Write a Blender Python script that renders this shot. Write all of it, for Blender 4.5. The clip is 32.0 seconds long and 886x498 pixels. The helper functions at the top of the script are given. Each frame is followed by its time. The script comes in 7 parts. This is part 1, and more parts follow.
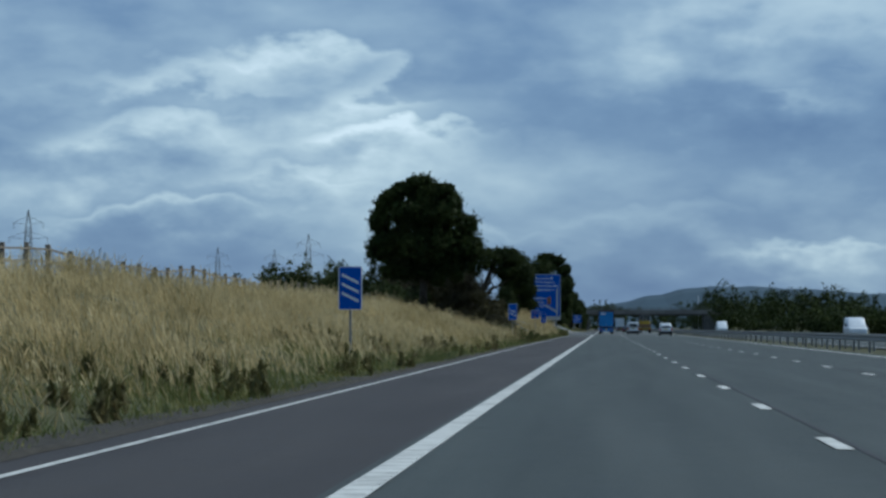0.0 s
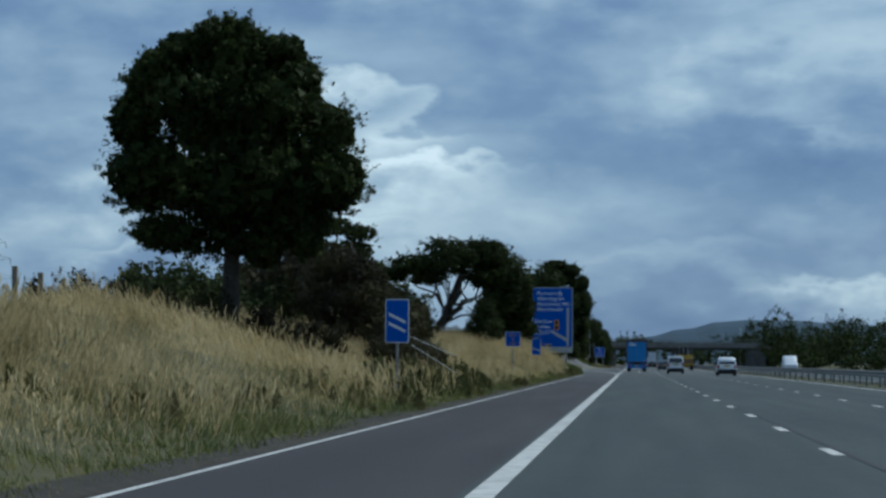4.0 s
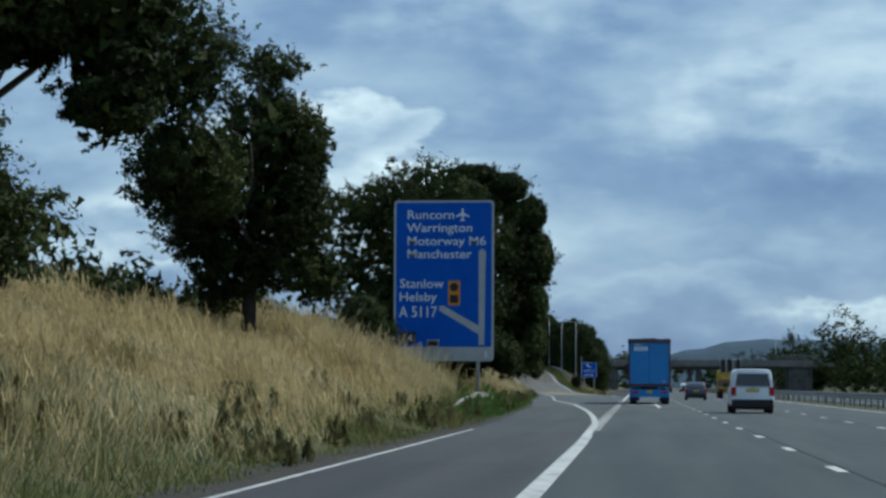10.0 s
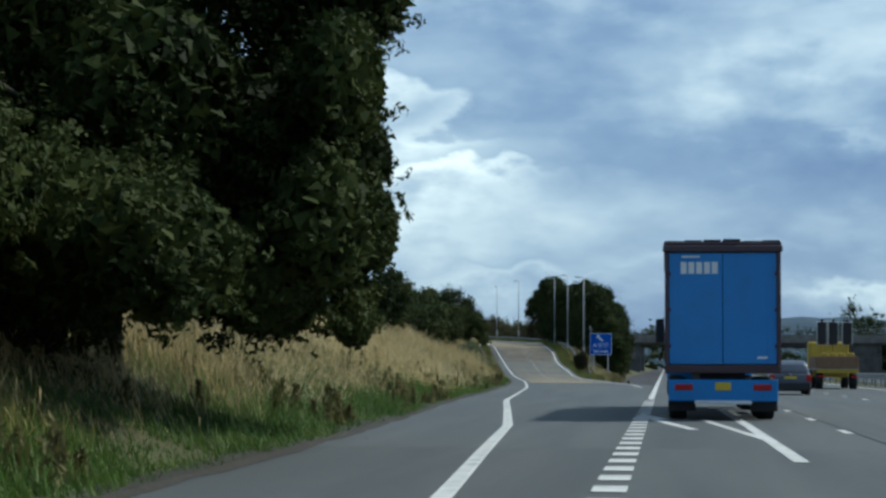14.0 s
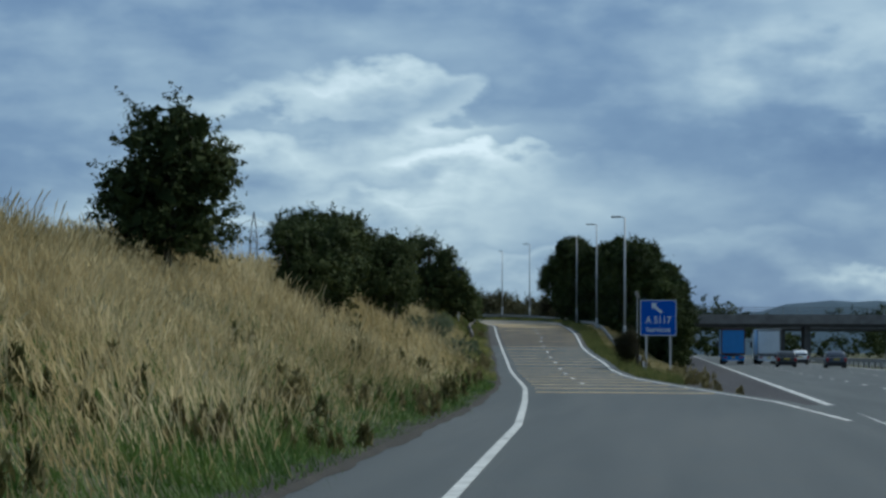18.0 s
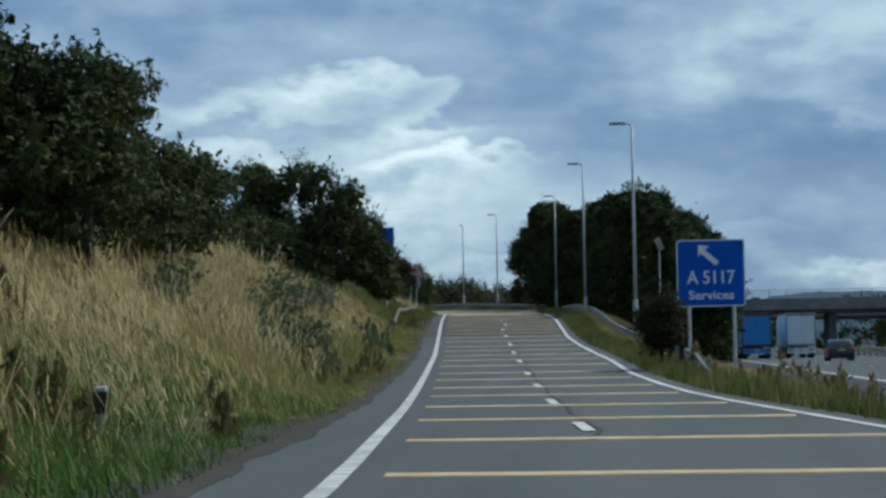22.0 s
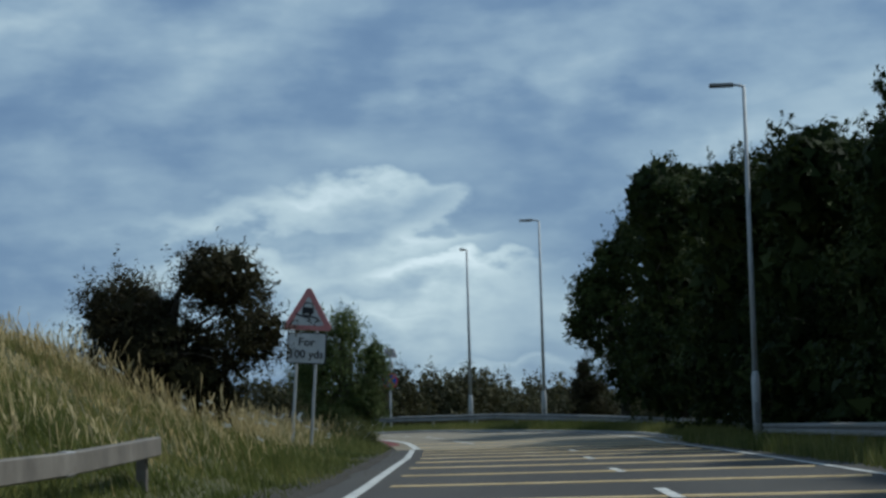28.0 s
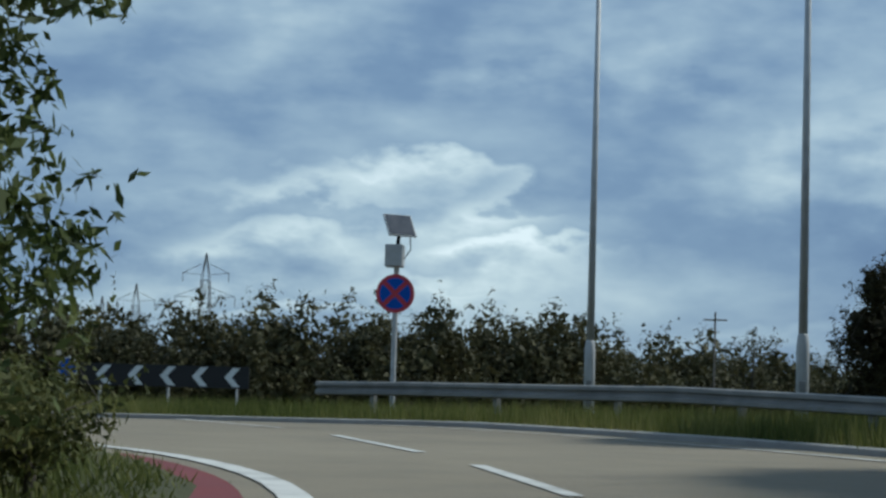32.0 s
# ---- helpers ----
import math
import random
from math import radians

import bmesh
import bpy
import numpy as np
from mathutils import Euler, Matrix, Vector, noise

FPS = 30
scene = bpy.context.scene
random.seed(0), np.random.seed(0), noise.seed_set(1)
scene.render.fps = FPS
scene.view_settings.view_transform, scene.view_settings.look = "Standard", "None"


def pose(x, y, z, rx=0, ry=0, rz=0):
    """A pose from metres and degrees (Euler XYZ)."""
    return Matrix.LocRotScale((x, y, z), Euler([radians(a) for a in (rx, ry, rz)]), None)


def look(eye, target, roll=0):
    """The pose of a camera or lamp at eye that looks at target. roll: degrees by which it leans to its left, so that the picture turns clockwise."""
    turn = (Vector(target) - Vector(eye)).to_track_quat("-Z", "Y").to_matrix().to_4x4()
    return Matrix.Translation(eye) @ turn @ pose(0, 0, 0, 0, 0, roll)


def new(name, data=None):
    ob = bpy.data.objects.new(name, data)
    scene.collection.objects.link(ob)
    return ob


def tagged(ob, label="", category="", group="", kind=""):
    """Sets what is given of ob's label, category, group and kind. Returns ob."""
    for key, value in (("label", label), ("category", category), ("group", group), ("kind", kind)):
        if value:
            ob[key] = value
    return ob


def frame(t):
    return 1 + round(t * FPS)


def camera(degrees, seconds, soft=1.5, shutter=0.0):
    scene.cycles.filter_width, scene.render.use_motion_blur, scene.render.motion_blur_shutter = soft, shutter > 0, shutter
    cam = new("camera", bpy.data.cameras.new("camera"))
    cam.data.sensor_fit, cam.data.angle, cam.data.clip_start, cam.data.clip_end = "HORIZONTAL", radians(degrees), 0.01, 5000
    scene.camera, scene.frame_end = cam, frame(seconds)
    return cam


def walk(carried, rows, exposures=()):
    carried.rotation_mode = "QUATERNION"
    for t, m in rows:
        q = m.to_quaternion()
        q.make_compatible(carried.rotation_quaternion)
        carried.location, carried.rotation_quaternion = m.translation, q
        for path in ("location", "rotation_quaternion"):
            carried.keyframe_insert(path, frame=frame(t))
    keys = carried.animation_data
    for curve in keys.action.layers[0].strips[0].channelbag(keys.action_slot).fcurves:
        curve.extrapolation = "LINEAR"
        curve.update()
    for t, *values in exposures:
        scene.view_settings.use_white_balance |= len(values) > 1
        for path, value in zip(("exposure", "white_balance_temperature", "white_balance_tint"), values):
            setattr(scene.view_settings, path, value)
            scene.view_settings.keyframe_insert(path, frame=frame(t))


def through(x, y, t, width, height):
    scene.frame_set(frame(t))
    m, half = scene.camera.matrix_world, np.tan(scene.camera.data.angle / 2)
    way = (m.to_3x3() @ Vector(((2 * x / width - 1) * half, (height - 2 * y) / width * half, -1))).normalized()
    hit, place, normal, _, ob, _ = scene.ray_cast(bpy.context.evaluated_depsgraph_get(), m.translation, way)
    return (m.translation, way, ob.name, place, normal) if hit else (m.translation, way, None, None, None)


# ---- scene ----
# Seconds, place, heading to the left, tilt up, lean: the car's way along the motorway and up the slip road.
PATH = [
    (0, 0.401, 88.745, 1.086, 4.495, 2.172, 0.018),
    (0.5, 0.332, 100.315, 1.120, 4.497, 2.087, -0.146),
    (1, 0.287, 111.970, 1.120, 4.392, 2.134, -0.106),
    (1.5, 0.109, 123.608, 1.120, 4.396, 2.088, 0.231),
    (2, 0.013, 135.155, 1.120, 4.399, 1.967, -0.084),
    (2.5, -0.024, 146.613, 1.120, 4.377, 1.808, 0.130),
    (3, -0.022, 158.017, 1.120, 4.540, 2.050, 0.170),
    (3.5, -0.007, 169.370, 1.120, 4.897, 2.584, 0.258),
    (4, 0.011, 180.680, 1.120, 5.254, 3.118, 0.346),
    (4.5, 0.033, 191.951, 1.117, 5.416, 3.361, 0.386),
    (5, 0.046, 203.189, 1.119, 5.319, 3.474, -0.489),
    (5.5, 0.065, 214.261, 1.120, 5.297, 3.538, -0.350),
    (6, 0.096, 225.243, 1.106, 5.243, 3.532, -0.454),
    (6.5, -0.018, 236.234, 1.120, 5.098, 3.536, -0.526),
    (7, -0.017, 247.232, 1.120, 4.963, 3.605, -0.937),
    (7.5, -0.079, 258.386, 1.120, 5.017, 3.680, -0.917),
    (8, -0.141, 269.750, 1.120, 5.216, 3.691, 0.648),
    (8.5, -0.231, 280.921, 1.120, 5.510, 3.822, 0.732),
    (9, -0.177, 292.018, 1.101, 5.306, 4.016, -0.319),
    (9.5, -0.083, 303.066, 1.120, 5.506, 3.790, 0.652),
    (10, -0.151, 313.810, 1.120, 5.406, 3.760, 0.302),
    (10.5, -0.083, 324.365, 1.120, 5.259, 3.479, 0.293),
    (11, 0.008, 334.782, 1.108, 5.461, 3.573, 0.161),
    (11.5, -0.040, 345.099, 1.120, 5.613, 3.618, -0.142),
    (12, -0.139, 355.281, 1.120, 5.849, 3.192, 0.108),
    (12.5, -0.276, 365.289, 1.120, 5.725, 3.179, -0.023),
    (13, -0.391, 375.112, 1.120, 6.236, 3.272, -1.073),
    (13.5, -0.369, 384.674, 1.196, 6.206, 3.241, -0.426),
    (14, -0.735, 393.936, 1.190, 6.145, 3.229, 0.194),
    (14.5, -1.210, 403.008, 1.184, 6.099, 3.160, 0.578),
    (15, -1.945, 411.955, 1.195, 6.056, 3.121, 0.545),
    (15.5, -2.528, 420.774, 1.198, 6.079, 3.034, 0.471),
    (16, -3.099, 429.460, 1.199, 6.138, 2.947, 0.397),
    (16.5, -3.695, 438.008, 1.217, 6.224, 2.908, 0.364),
    (17, -4.307, 446.415, 1.278, 6.268, 2.813, 0.470),
    (17.5, -4.669, 454.690, 1.302, 6.080, 2.779, 0.510),
    (18, -4.897, 462.719, 1.308, 6.616, 2.827, 0.283),
    (18.5, -5.107, 470.412, 1.312, 7.252, 2.857, 0.357),
    (19, -5.346, 477.718, 1.312, 7.136, 2.913, 0.157),
    (19.5, -5.597, 484.640, 1.304, 6.871, 2.970, -0.235),
    (20, -5.927, 491.142, 1.298, 6.876, 3.051, -0.665),
    (20.5, -6.351, 497.183, 1.285, 7.343, 3.088, -0.596),
    (21, -6.805, 502.733, 1.256, 7.449, 2.899, -0.893),
    (21.5, -7.221, 507.564, 1.181, 5.960, 3.051, -0.509),
    (22, -7.439, 511.372, 1.024, 6.005, 2.875, -1.035),
    (22.5, -8.149, 517.130, 0.928, 6.339, 2.993, -1.160),
    (23, -8.969, 526.283, 1.003, 6.095, 2.897, -1.639),
    (23.5, -9.800, 535.686, 1.044, 5.077, 2.932, -1.251),
    (24, -10.618, 545.124, 1.136, 4.971, 2.924, -1.549),
    (24.5, -11.550, 554.349, 1.346, 5.514, 3.524, -1.434),
    (25, -12.095, 563.692, 1.756, 5.776, 3.654, -1.451),
    (25.5, -12.936, 573.104, 2.090, 6.353, 3.940, -1.490),
    (26, -13.953, 582.454, 2.389, 6.929, 4.225, -1.530),
    (26.5, -15.131, 591.592, 2.738, 7.191, 4.355, -1.547),
    (27, -15.998, 600.374, 3.052, 7.066, 6.020, -1.780),
    (27.5, -16.810, 608.513, 3.318, 6.697, 6.161, -2.411),
    (28, -17.363, 616.764, 3.677, 6.179, 5.853, -1.463),
    (28.5, -18.182, 624.847, 4.029, 6.635, 4.677, -1.073),
    (29, -18.923, 632.803, 4.160, 7.021, 4.172, -0.870),
    (29.5, -19.752, 640.620, 4.424, 7.767, 2.669, -0.898),
    (30, -20.643, 648.164, 4.693, 7.885, 5.053, -1.256),
    (30.5, -21.534, 654.992, 4.713, 7.792, 5.146, -1.529),
    (31, -22.400, 661.263, 4.669, 7.418, 4.960, -0.565),
    (31.5, -23.172, 667.045, 4.593, 7.726, 5.048, 0.148),
    (32, -24.019, 672.743, 4.707, 7.866, 5.263, 1.814),
]
cam = camera(24.208, 32.0, soft=2.8)
walk(cam, [(t, pose(x, y, z, 90 + tilt, 0, head) @ pose(0, 0, 0, 0, 0, lean)) for t, x, y, z, head, tilt, lean in PATH],
     ((0, -0.08, 5640, 3), (6, -0.1, 5640, 3), (8, 0.0, 5700, 3), (9, 0.16, 5820, 3), (10.5, 0.26, 5880, 3), (12, 0.28, 5880, 3), (14.3, 0.36, 5980, 3), (17, 0.03, 5880, 3), (20, -0.03, 5840, 3), (22, 0.12, 5880, 3), (24, 0.12, 5980, 3), (26.6, 0.04, 5900, 3), (27.3, -0.12, 5900, 3), (28.5, -0.1, 5900, 3), (29.5, -0.2, 5900, 3), (30.5, -0.04, 5950, 3), (32, 0.05, 6000, 3)))

# ---------------------------------------------------------------- light
SUN_AZ, SUN_EL = 62.0, 50.0          # degrees to the right of the motorway's direction, height
world = bpy.data.worlds.new("sky")
scene.world = world
world.use_nodes = True


def wire(tree, kind, **values):
    n = tree.nodes.new(kind)
    for k, v in values.items():
        if k in n.inputs:
            n.inputs[k].default_value = v
    return n


def ramp(tree, stops, fac=None):
    n = tree.nodes.new("ShaderNodeValToRGB")
    while len(n.color_ramp.elements) < len(stops):
        n.color_ramp.elements.new(0.5)
    for e, (p, c) in zip(n.color_ramp.elements, stops):
        e.position = p
        e.color = (*c, 1) if len(c) == 3 else c
    if fac is not None:
        tree.links.new(fac, n.inputs["Fac"])
    return n


def maths(tree, op, a, b=None, clamp=False):
    n = tree.nodes.new("ShaderNodeMath")
    n.operation, n.use_clamp = op, clamp
    for i, v in enumerate((a, b)):
        if v is None:
            continue
        if isinstance(v, (int, float)):
            n.inputs[i].default_value = v
        else:
            tree.links.new(v, n.inputs[i])
    return n.outputs[0]


def mixc(tree, fac, a, b):
    n = tree.nodes.new("ShaderNodeMix")
    n.data_type = "RGBA"
    for k, v in (("Factor", fac), ("A", a), ("B", b)):
        s = [i for i in n.inputs if i.name == k and (k == "Factor" and i.type == "VALUE" or i.type == "RGBA")][0]
        if isinstance(v, (int, float)):
            s.default_value = v
        elif isinstance(v, tuple):
            s.default_value = (*v, 1)
        else:
            tree.links.new(v, s)
    return [o for o in n.outputs if o.type == "RGBA"][0]


# Sky: clear air by the sky model, nearly covered by banks of cloud with paler tops.
wt = world.node_tree
wt.nodes.clear()
sky = wt.nodes.new("ShaderNodeTexSky")
sky.sky_type, sky.sun_disc = "NISHITA", False
sky.sun_elevation, sky.sun_rotation = radians(SUN_EL), radians(SUN_AZ)
tc = wt.nodes.new("ShaderNodeTexCoord")
sep = wt.nodes.new("ShaderNodeSeparateXYZ")
wt.links.new(tc.outputs["Generated"], sep.inputs[0])
az = maths(wt, "ARCTAN2", sep.outputs[0], sep.outputs[1])        # to the right, radians
el = maths(wt, "ARCSINE", sep.outputs[2])


def cloud_noise(sx, sy, scale, detail, seed, rough=0.55):
    cmb = wt.nodes.new("ShaderNodeCombineXYZ")
    wt.links.new(maths(wt, "MULTIPLY", az, sx), cmb.inputs[0])
    wt.links.new(maths(wt, "MULTIPLY", el, sy), cmb.inputs[1])
    cmb.inputs[2].default_value = seed
    n = wire(wt, "ShaderNodeTexNoise", Scale=scale, Detail=detail, Roughness=rough)
    wt.links.new(cmb.outputs[0], n.inputs["Vector"])
    return n.outputs["Fac"]


def bank(a, e, ra, re, power, twist, sharp=4.0):
    """A bank of cloud about (a, e) degrees: a crisp top edge, fading down over re degrees and sideways over ra."""
    da = maths(wt, "DIVIDE", maths(wt, "SUBTRACT", maths(wt, "ADD", az, maths(wt, "MULTIPLY", twist, 1.6)), radians(a)), radians(ra))
    d = maths(wt, "DIVIDE", maths(wt, "SUBTRACT", radians(e), maths(wt, "ADD", el, twist)), radians(re))
    d = maths(wt, "SUBTRACT", d, maths(wt, "MULTIPLY", maths(wt, "MULTIPLY", da, da), 0.35))
    top = maths(wt, "ADD", maths(wt, "MULTIPLY", d, sharp), 0.5, True)
    down = maths(wt, "POWER", 2.718, maths(wt, "MULTIPLY", maths(wt, "MAXIMUM", d, 0.0), -1.0))
    side = maths(wt, "POWER", 2.718, maths(wt, "MULTIPLY", maths(wt, "MULTIPLY", da, da), -1.0))
    return maths(wt, "MULTIPLY", maths(wt, "MULTIPLY", maths(wt, "MULTIPLY", top, down), side), power)


big = cloud_noise(4.5, 13, 1.7, 4, 3.1, 0.5)
mid = cloud_noise(9, 20, 2.0, 4, 5.3, 0.5)
fine = cloud_noise(12, 20, 3.0, 5, 7.7, 0.5)
wob = maths(wt, "MULTIPLY", maths(wt, "ADD", maths(wt, "SUBTRACT", fine, 0.5), maths(wt, "MULTIPLY", maths(wt, "SUBTRACT", mid, 0.5), 1.2)), 0.036)
total = maths(wt, "ADD", maths(wt, "MULTIPLY", big, 0.62), maths(wt, "ADD", maths(wt, "MULTIPLY", mid, 0.26), maths(wt, "ADD", maths(wt, "MULTIPLY", fine, 0.2), 0.06)))
BANKS = ((-8.9, 7.75, 3.2, 1.5, 0.36, 2.6), (-6.0, 6.9, 1.3, 0.9, 0.2, 2.2), (-5.9, 5.75, 2.1, 0.85, 0.36, 2.4), (-12.6, 5.7, 2.8, 1.0, 0.28, 2.0),
         (-12.8, 7.3, 2.6, 0.8, 0.16, 1.5), (-12.4, 3.4, 2.8, 0.5, 0.22, 2.0), (-8.6, 4.3, 2.2, 0.5, 0.16, 2.0), (5.0, 9.2, 4.6, 1.4, 0.2, 1.0), (5.3, 6.6, 1.3, 0.55, 0.15, 1.6),
         (5.6, 2.4, 2.4, 0.55, 0.26, 2.0), (0.5, 3.1, 3.0, 0.7, 0.12, 1.6), (-4.2, 2.7, 2.6, 0.6, 0.16, 1.8), (3.2, 6.0, 4.2, 2.2, -0.15, 1.0), (-5.0, 10.0, 5.0, 1.4, -0.12, 1.0), (-11.5, 6.5, 2.2, 0.4, -0.09, 1.6))
for a, e, ra, re, power, sharp in BANKS:
    total = maths(wt, "ADD", total, bank(a, e, ra, re, power, wob, sharp))
cover = ramp(wt, ((0.38, (0.11, 0.18, 0.315)), (0.54, (0.178, 0.262, 0.39)), (0.68, (0.31, 0.405, 0.5)), (0.82, (0.52, 0.61, 0.65)), (0.96, (0.76, 0.83, 0.85))), total)
lift = wt.nodes.new("ShaderNodeVectorMath")
lift.operation = "MULTIPLY"
wt.links.new(sky.outputs[0], lift.inputs[0])
lift.inputs[1].default_value = (0.1, 0.1, 0.1)
mixed = mixc(wt, 0.9, lift.outputs[0], cover.outputs[0])
bg = wt.nodes.new("ShaderNodeBackground")
bg.inputs["Strength"].default_value = 1.06
wt.links.new(mixed, bg.inputs["Color"])
wout = wt.nodes.new("ShaderNodeOutputWorld")
wt.links.new(bg.outputs[0], wout.inputs["Surface"])

sun = new("sun", bpy.data.lights.new("sun", "SUN"))
sun.data.energy, sun.data.angle, sun.data.color = 3.0, radians(3), (1.0, 0.95, 0.86)
sun.matrix_world = look((0, 0, 60), (-math.sin(radians(SUN_AZ)) * 40, -math.cos(radians(SUN_AZ)) * 40, 60 - 40 * math.tan(radians(SUN_EL))))

# ---------------------------------------------------------------- materials
def surface(name, stops, scale=4.0, detail=6, rough=(0.75, 0.95), bump=0.3, bump_scale=None, metal=0.0, second=0.25, per_object=0.0, per_island=0.0, spec=0.3, coat=0.0, stretch=None):
    """A material whose colour runs through stops by noise at two sizes, with relief."""
    m = bpy.data.materials.new(name)
    m.use_nodes = True
    t = m.node_tree
    b = t.nodes["Principled BSDF"]
    co = t.nodes.new("ShaderNodeTexCoord")
    n1 = wire(t, "ShaderNodeTexNoise", Scale=scale, Detail=detail, Roughness=0.6)
    n2 = wire(t, "ShaderNodeTexNoise", Scale=scale * 0.13, Detail=3)
    for n in (n1, n2):
        t.links.new(co.outputs["Object"], n.inputs["Vector"])
    if stretch:
        mp = t.nodes.new("ShaderNodeMapping")
        mp.inputs["Scale"].default_value = stretch
        t.links.new(co.outputs["Object"], mp.inputs["Vector"])
        t.links.new(mp.outputs["Vector"], n2.inputs["Vector"])
    f = maths(t, "ADD", maths(t, "MULTIPLY", n1.outputs["Fac"], 1 - second), maths(t, "MULTIPLY", n2.outputs["Fac"], second))
    f = maths(t, "ADD", maths(t, "MULTIPLY", maths(t, "SUBTRACT", f, 0.5), 1.7), 0.5, True)
    if per_object:
        o = t.nodes.new("ShaderNodeObjectInfo")
        f = maths(t, "ADD", f, maths(t, "MULTIPLY", maths(t, "SUBTRACT", o.outputs["Random"], 0.5), per_object), True)
    if per_island:
        g = t.nodes.new("ShaderNodeNewGeometry")
        f = maths(t, "ADD", f, maths(t, "MULTIPLY", maths(t, "SUBTRACT", g.outputs["Random Per Island"], 0.5), per_island), True)
    k = len(stops)
    r = ramp(t, [(0.15 + 0.7 * i / max(1, k - 1), c) for i, c in enumerate(stops)], f)
    t.links.new(r.outputs["Color"], b.inputs["Base Color"])
    rr = ramp(t, ((0.2, (rough[0],) * 3), (0.8, (rough[1],) * 3)), n1.outputs["Fac"])
    t.links.new(rr.outputs["Color"], b.inputs["Roughness"])
    b.inputs["Metallic"].default_value = metal
    b.inputs["Specular IOR Level"].default_value = spec
    b.inputs["Coat Weight"].default_value = coat
    if bump:
        n3 = wire(t, "ShaderNodeTexNoise", Scale=bump_scale or scale * 6, Detail=4)
        t.links.new(co.outputs["Object"], n3.inputs["Vector"])
        bp = wire(t, "ShaderNodeBump", Strength=bump, Distance=0.02)
        t.links.new(n3.outputs["Fac"], bp.inputs["Height"])
        t.links.new(bp.outputs["Normal"], b.inputs["Normal"])
    return m


def leafy(name, stops, per_island=0.9, shine=0.25, through=0.25, patch=0.35, gain=1.6):
    """Leaves and blades: colour by piece and by place, some light passing through."""
    m = bpy.data.materials.new(name)
    m.use_nodes = True
    t = m.node_tree
    b = t.nodes["Principled BSDF"]
    co = t.nodes.new("ShaderNodeTexCoord")
    n1 = wire(t, "ShaderNodeTexNoise", Scale=patch, Detail=5)
    t.links.new(co.outputs["Object"], n1.inputs["Vector"])
    g = t.nodes.new("ShaderNodeNewGeometry")
    f = maths(t, "ADD", maths(t, "MULTIPLY", maths(t, "SUBTRACT", n1.outputs["Fac"], 0.5), gain), 0.5)
    f = maths(t, "ADD", f, maths(t, "MULTIPLY", maths(t, "SUBTRACT", g.outputs["Random Per Island"], 0.5), per_island), True)
    k = len(stops)
    r = ramp(t, [(0.1 + 0.8 * i / max(1, k - 1), c) for i, c in enumerate(stops)], f)
    t.links.new(r.outputs["Color"], b.inputs["Base Color"])
    b.inputs["Roughness"].default_value = 0.6
    b.inputs["Specular IOR Level"].default_value = shine
    tr = t.nodes.new("ShaderNodeBsdfTranslucent")
    t.links.new(r.outputs["Color"], tr.inputs["Color"])
    mx = t.nodes.new("ShaderNodeMixShader")
    mx.inputs[0].default_value = through
    t.links.new(b.outputs[0], mx.inputs[1])
    t.links.new(tr.outputs[0], mx.inputs[2])
    t.links.new(mx.outputs[0], t.nodes["Material Output"].inputs["Surface"])
    return m


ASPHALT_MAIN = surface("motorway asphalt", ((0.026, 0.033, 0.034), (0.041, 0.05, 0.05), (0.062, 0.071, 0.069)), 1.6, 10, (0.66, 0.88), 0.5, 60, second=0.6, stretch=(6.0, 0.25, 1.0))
# Brown surfacing, with the shade over the upper slip road darkening its colour.
ASPHALT_BROWN_SHADED = surface("brown grey asphalt", ((0.035, 0.032, 0.029), (0.054, 0.05, 0.045), (0.078, 0.072, 0.063)), 1.0, 10, (0.72, 0.92), 0.5, 60, second=0.55, stretch=(5.0, 0.35, 1.0))
SOIL = surface("dark soil and grit", ((0.02, 0.018, 0.015), (0.04, 0.035, 0.028), (0.065, 0.058, 0.045)), 7, 10, (0.9, 1.0), 0.8, 40)
SEALANT = surface("dark joint sealant", ((0.02, 0.02, 0.022), (0.035, 0.035, 0.036)), 3.0, 6, (0.6, 0.8), 0.1)
RAIL_WHITE = surface("chalky weathered rail", ((0.16, 0.15, 0.13), (0.32, 0.305, 0.28), (0.5, 0.48, 0.45)), 2.5, 8, (0.6, 0.85), 0.2, metal=0.1)
RAIL_PALE = surface("pale weathered rail", ((0.1, 0.09, 0.078), (0.17, 0.152, 0.13), (0.25, 0.23, 0.2)), 2.0, 8, (0.6, 0.85), 0.2, metal=0.1)
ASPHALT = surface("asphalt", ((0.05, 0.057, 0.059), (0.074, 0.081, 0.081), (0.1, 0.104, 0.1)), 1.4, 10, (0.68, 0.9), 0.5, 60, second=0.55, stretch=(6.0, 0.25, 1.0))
ASPHALT_OLD = surface("shoulder asphalt", ((0.027, 0.025, 0.027), (0.04, 0.037, 0.039), (0.056, 0.052, 0.052)), 1.2, 10, (0.75, 0.95), 0.6, 50, second=0.55, stretch=(5.0, 0.4, 1.0))
ASPHALT_BUFF = surface("buff road surfacing", ((0.14, 0.122, 0.092), (0.205, 0.178, 0.132), (0.255, 0.222, 0.165)), 0.9, 10, (0.75, 0.95), 0.5, 60, second=0.5)


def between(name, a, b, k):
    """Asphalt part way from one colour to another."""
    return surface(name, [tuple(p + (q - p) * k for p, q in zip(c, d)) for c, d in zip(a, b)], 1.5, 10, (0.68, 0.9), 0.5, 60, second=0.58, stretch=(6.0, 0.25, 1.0))


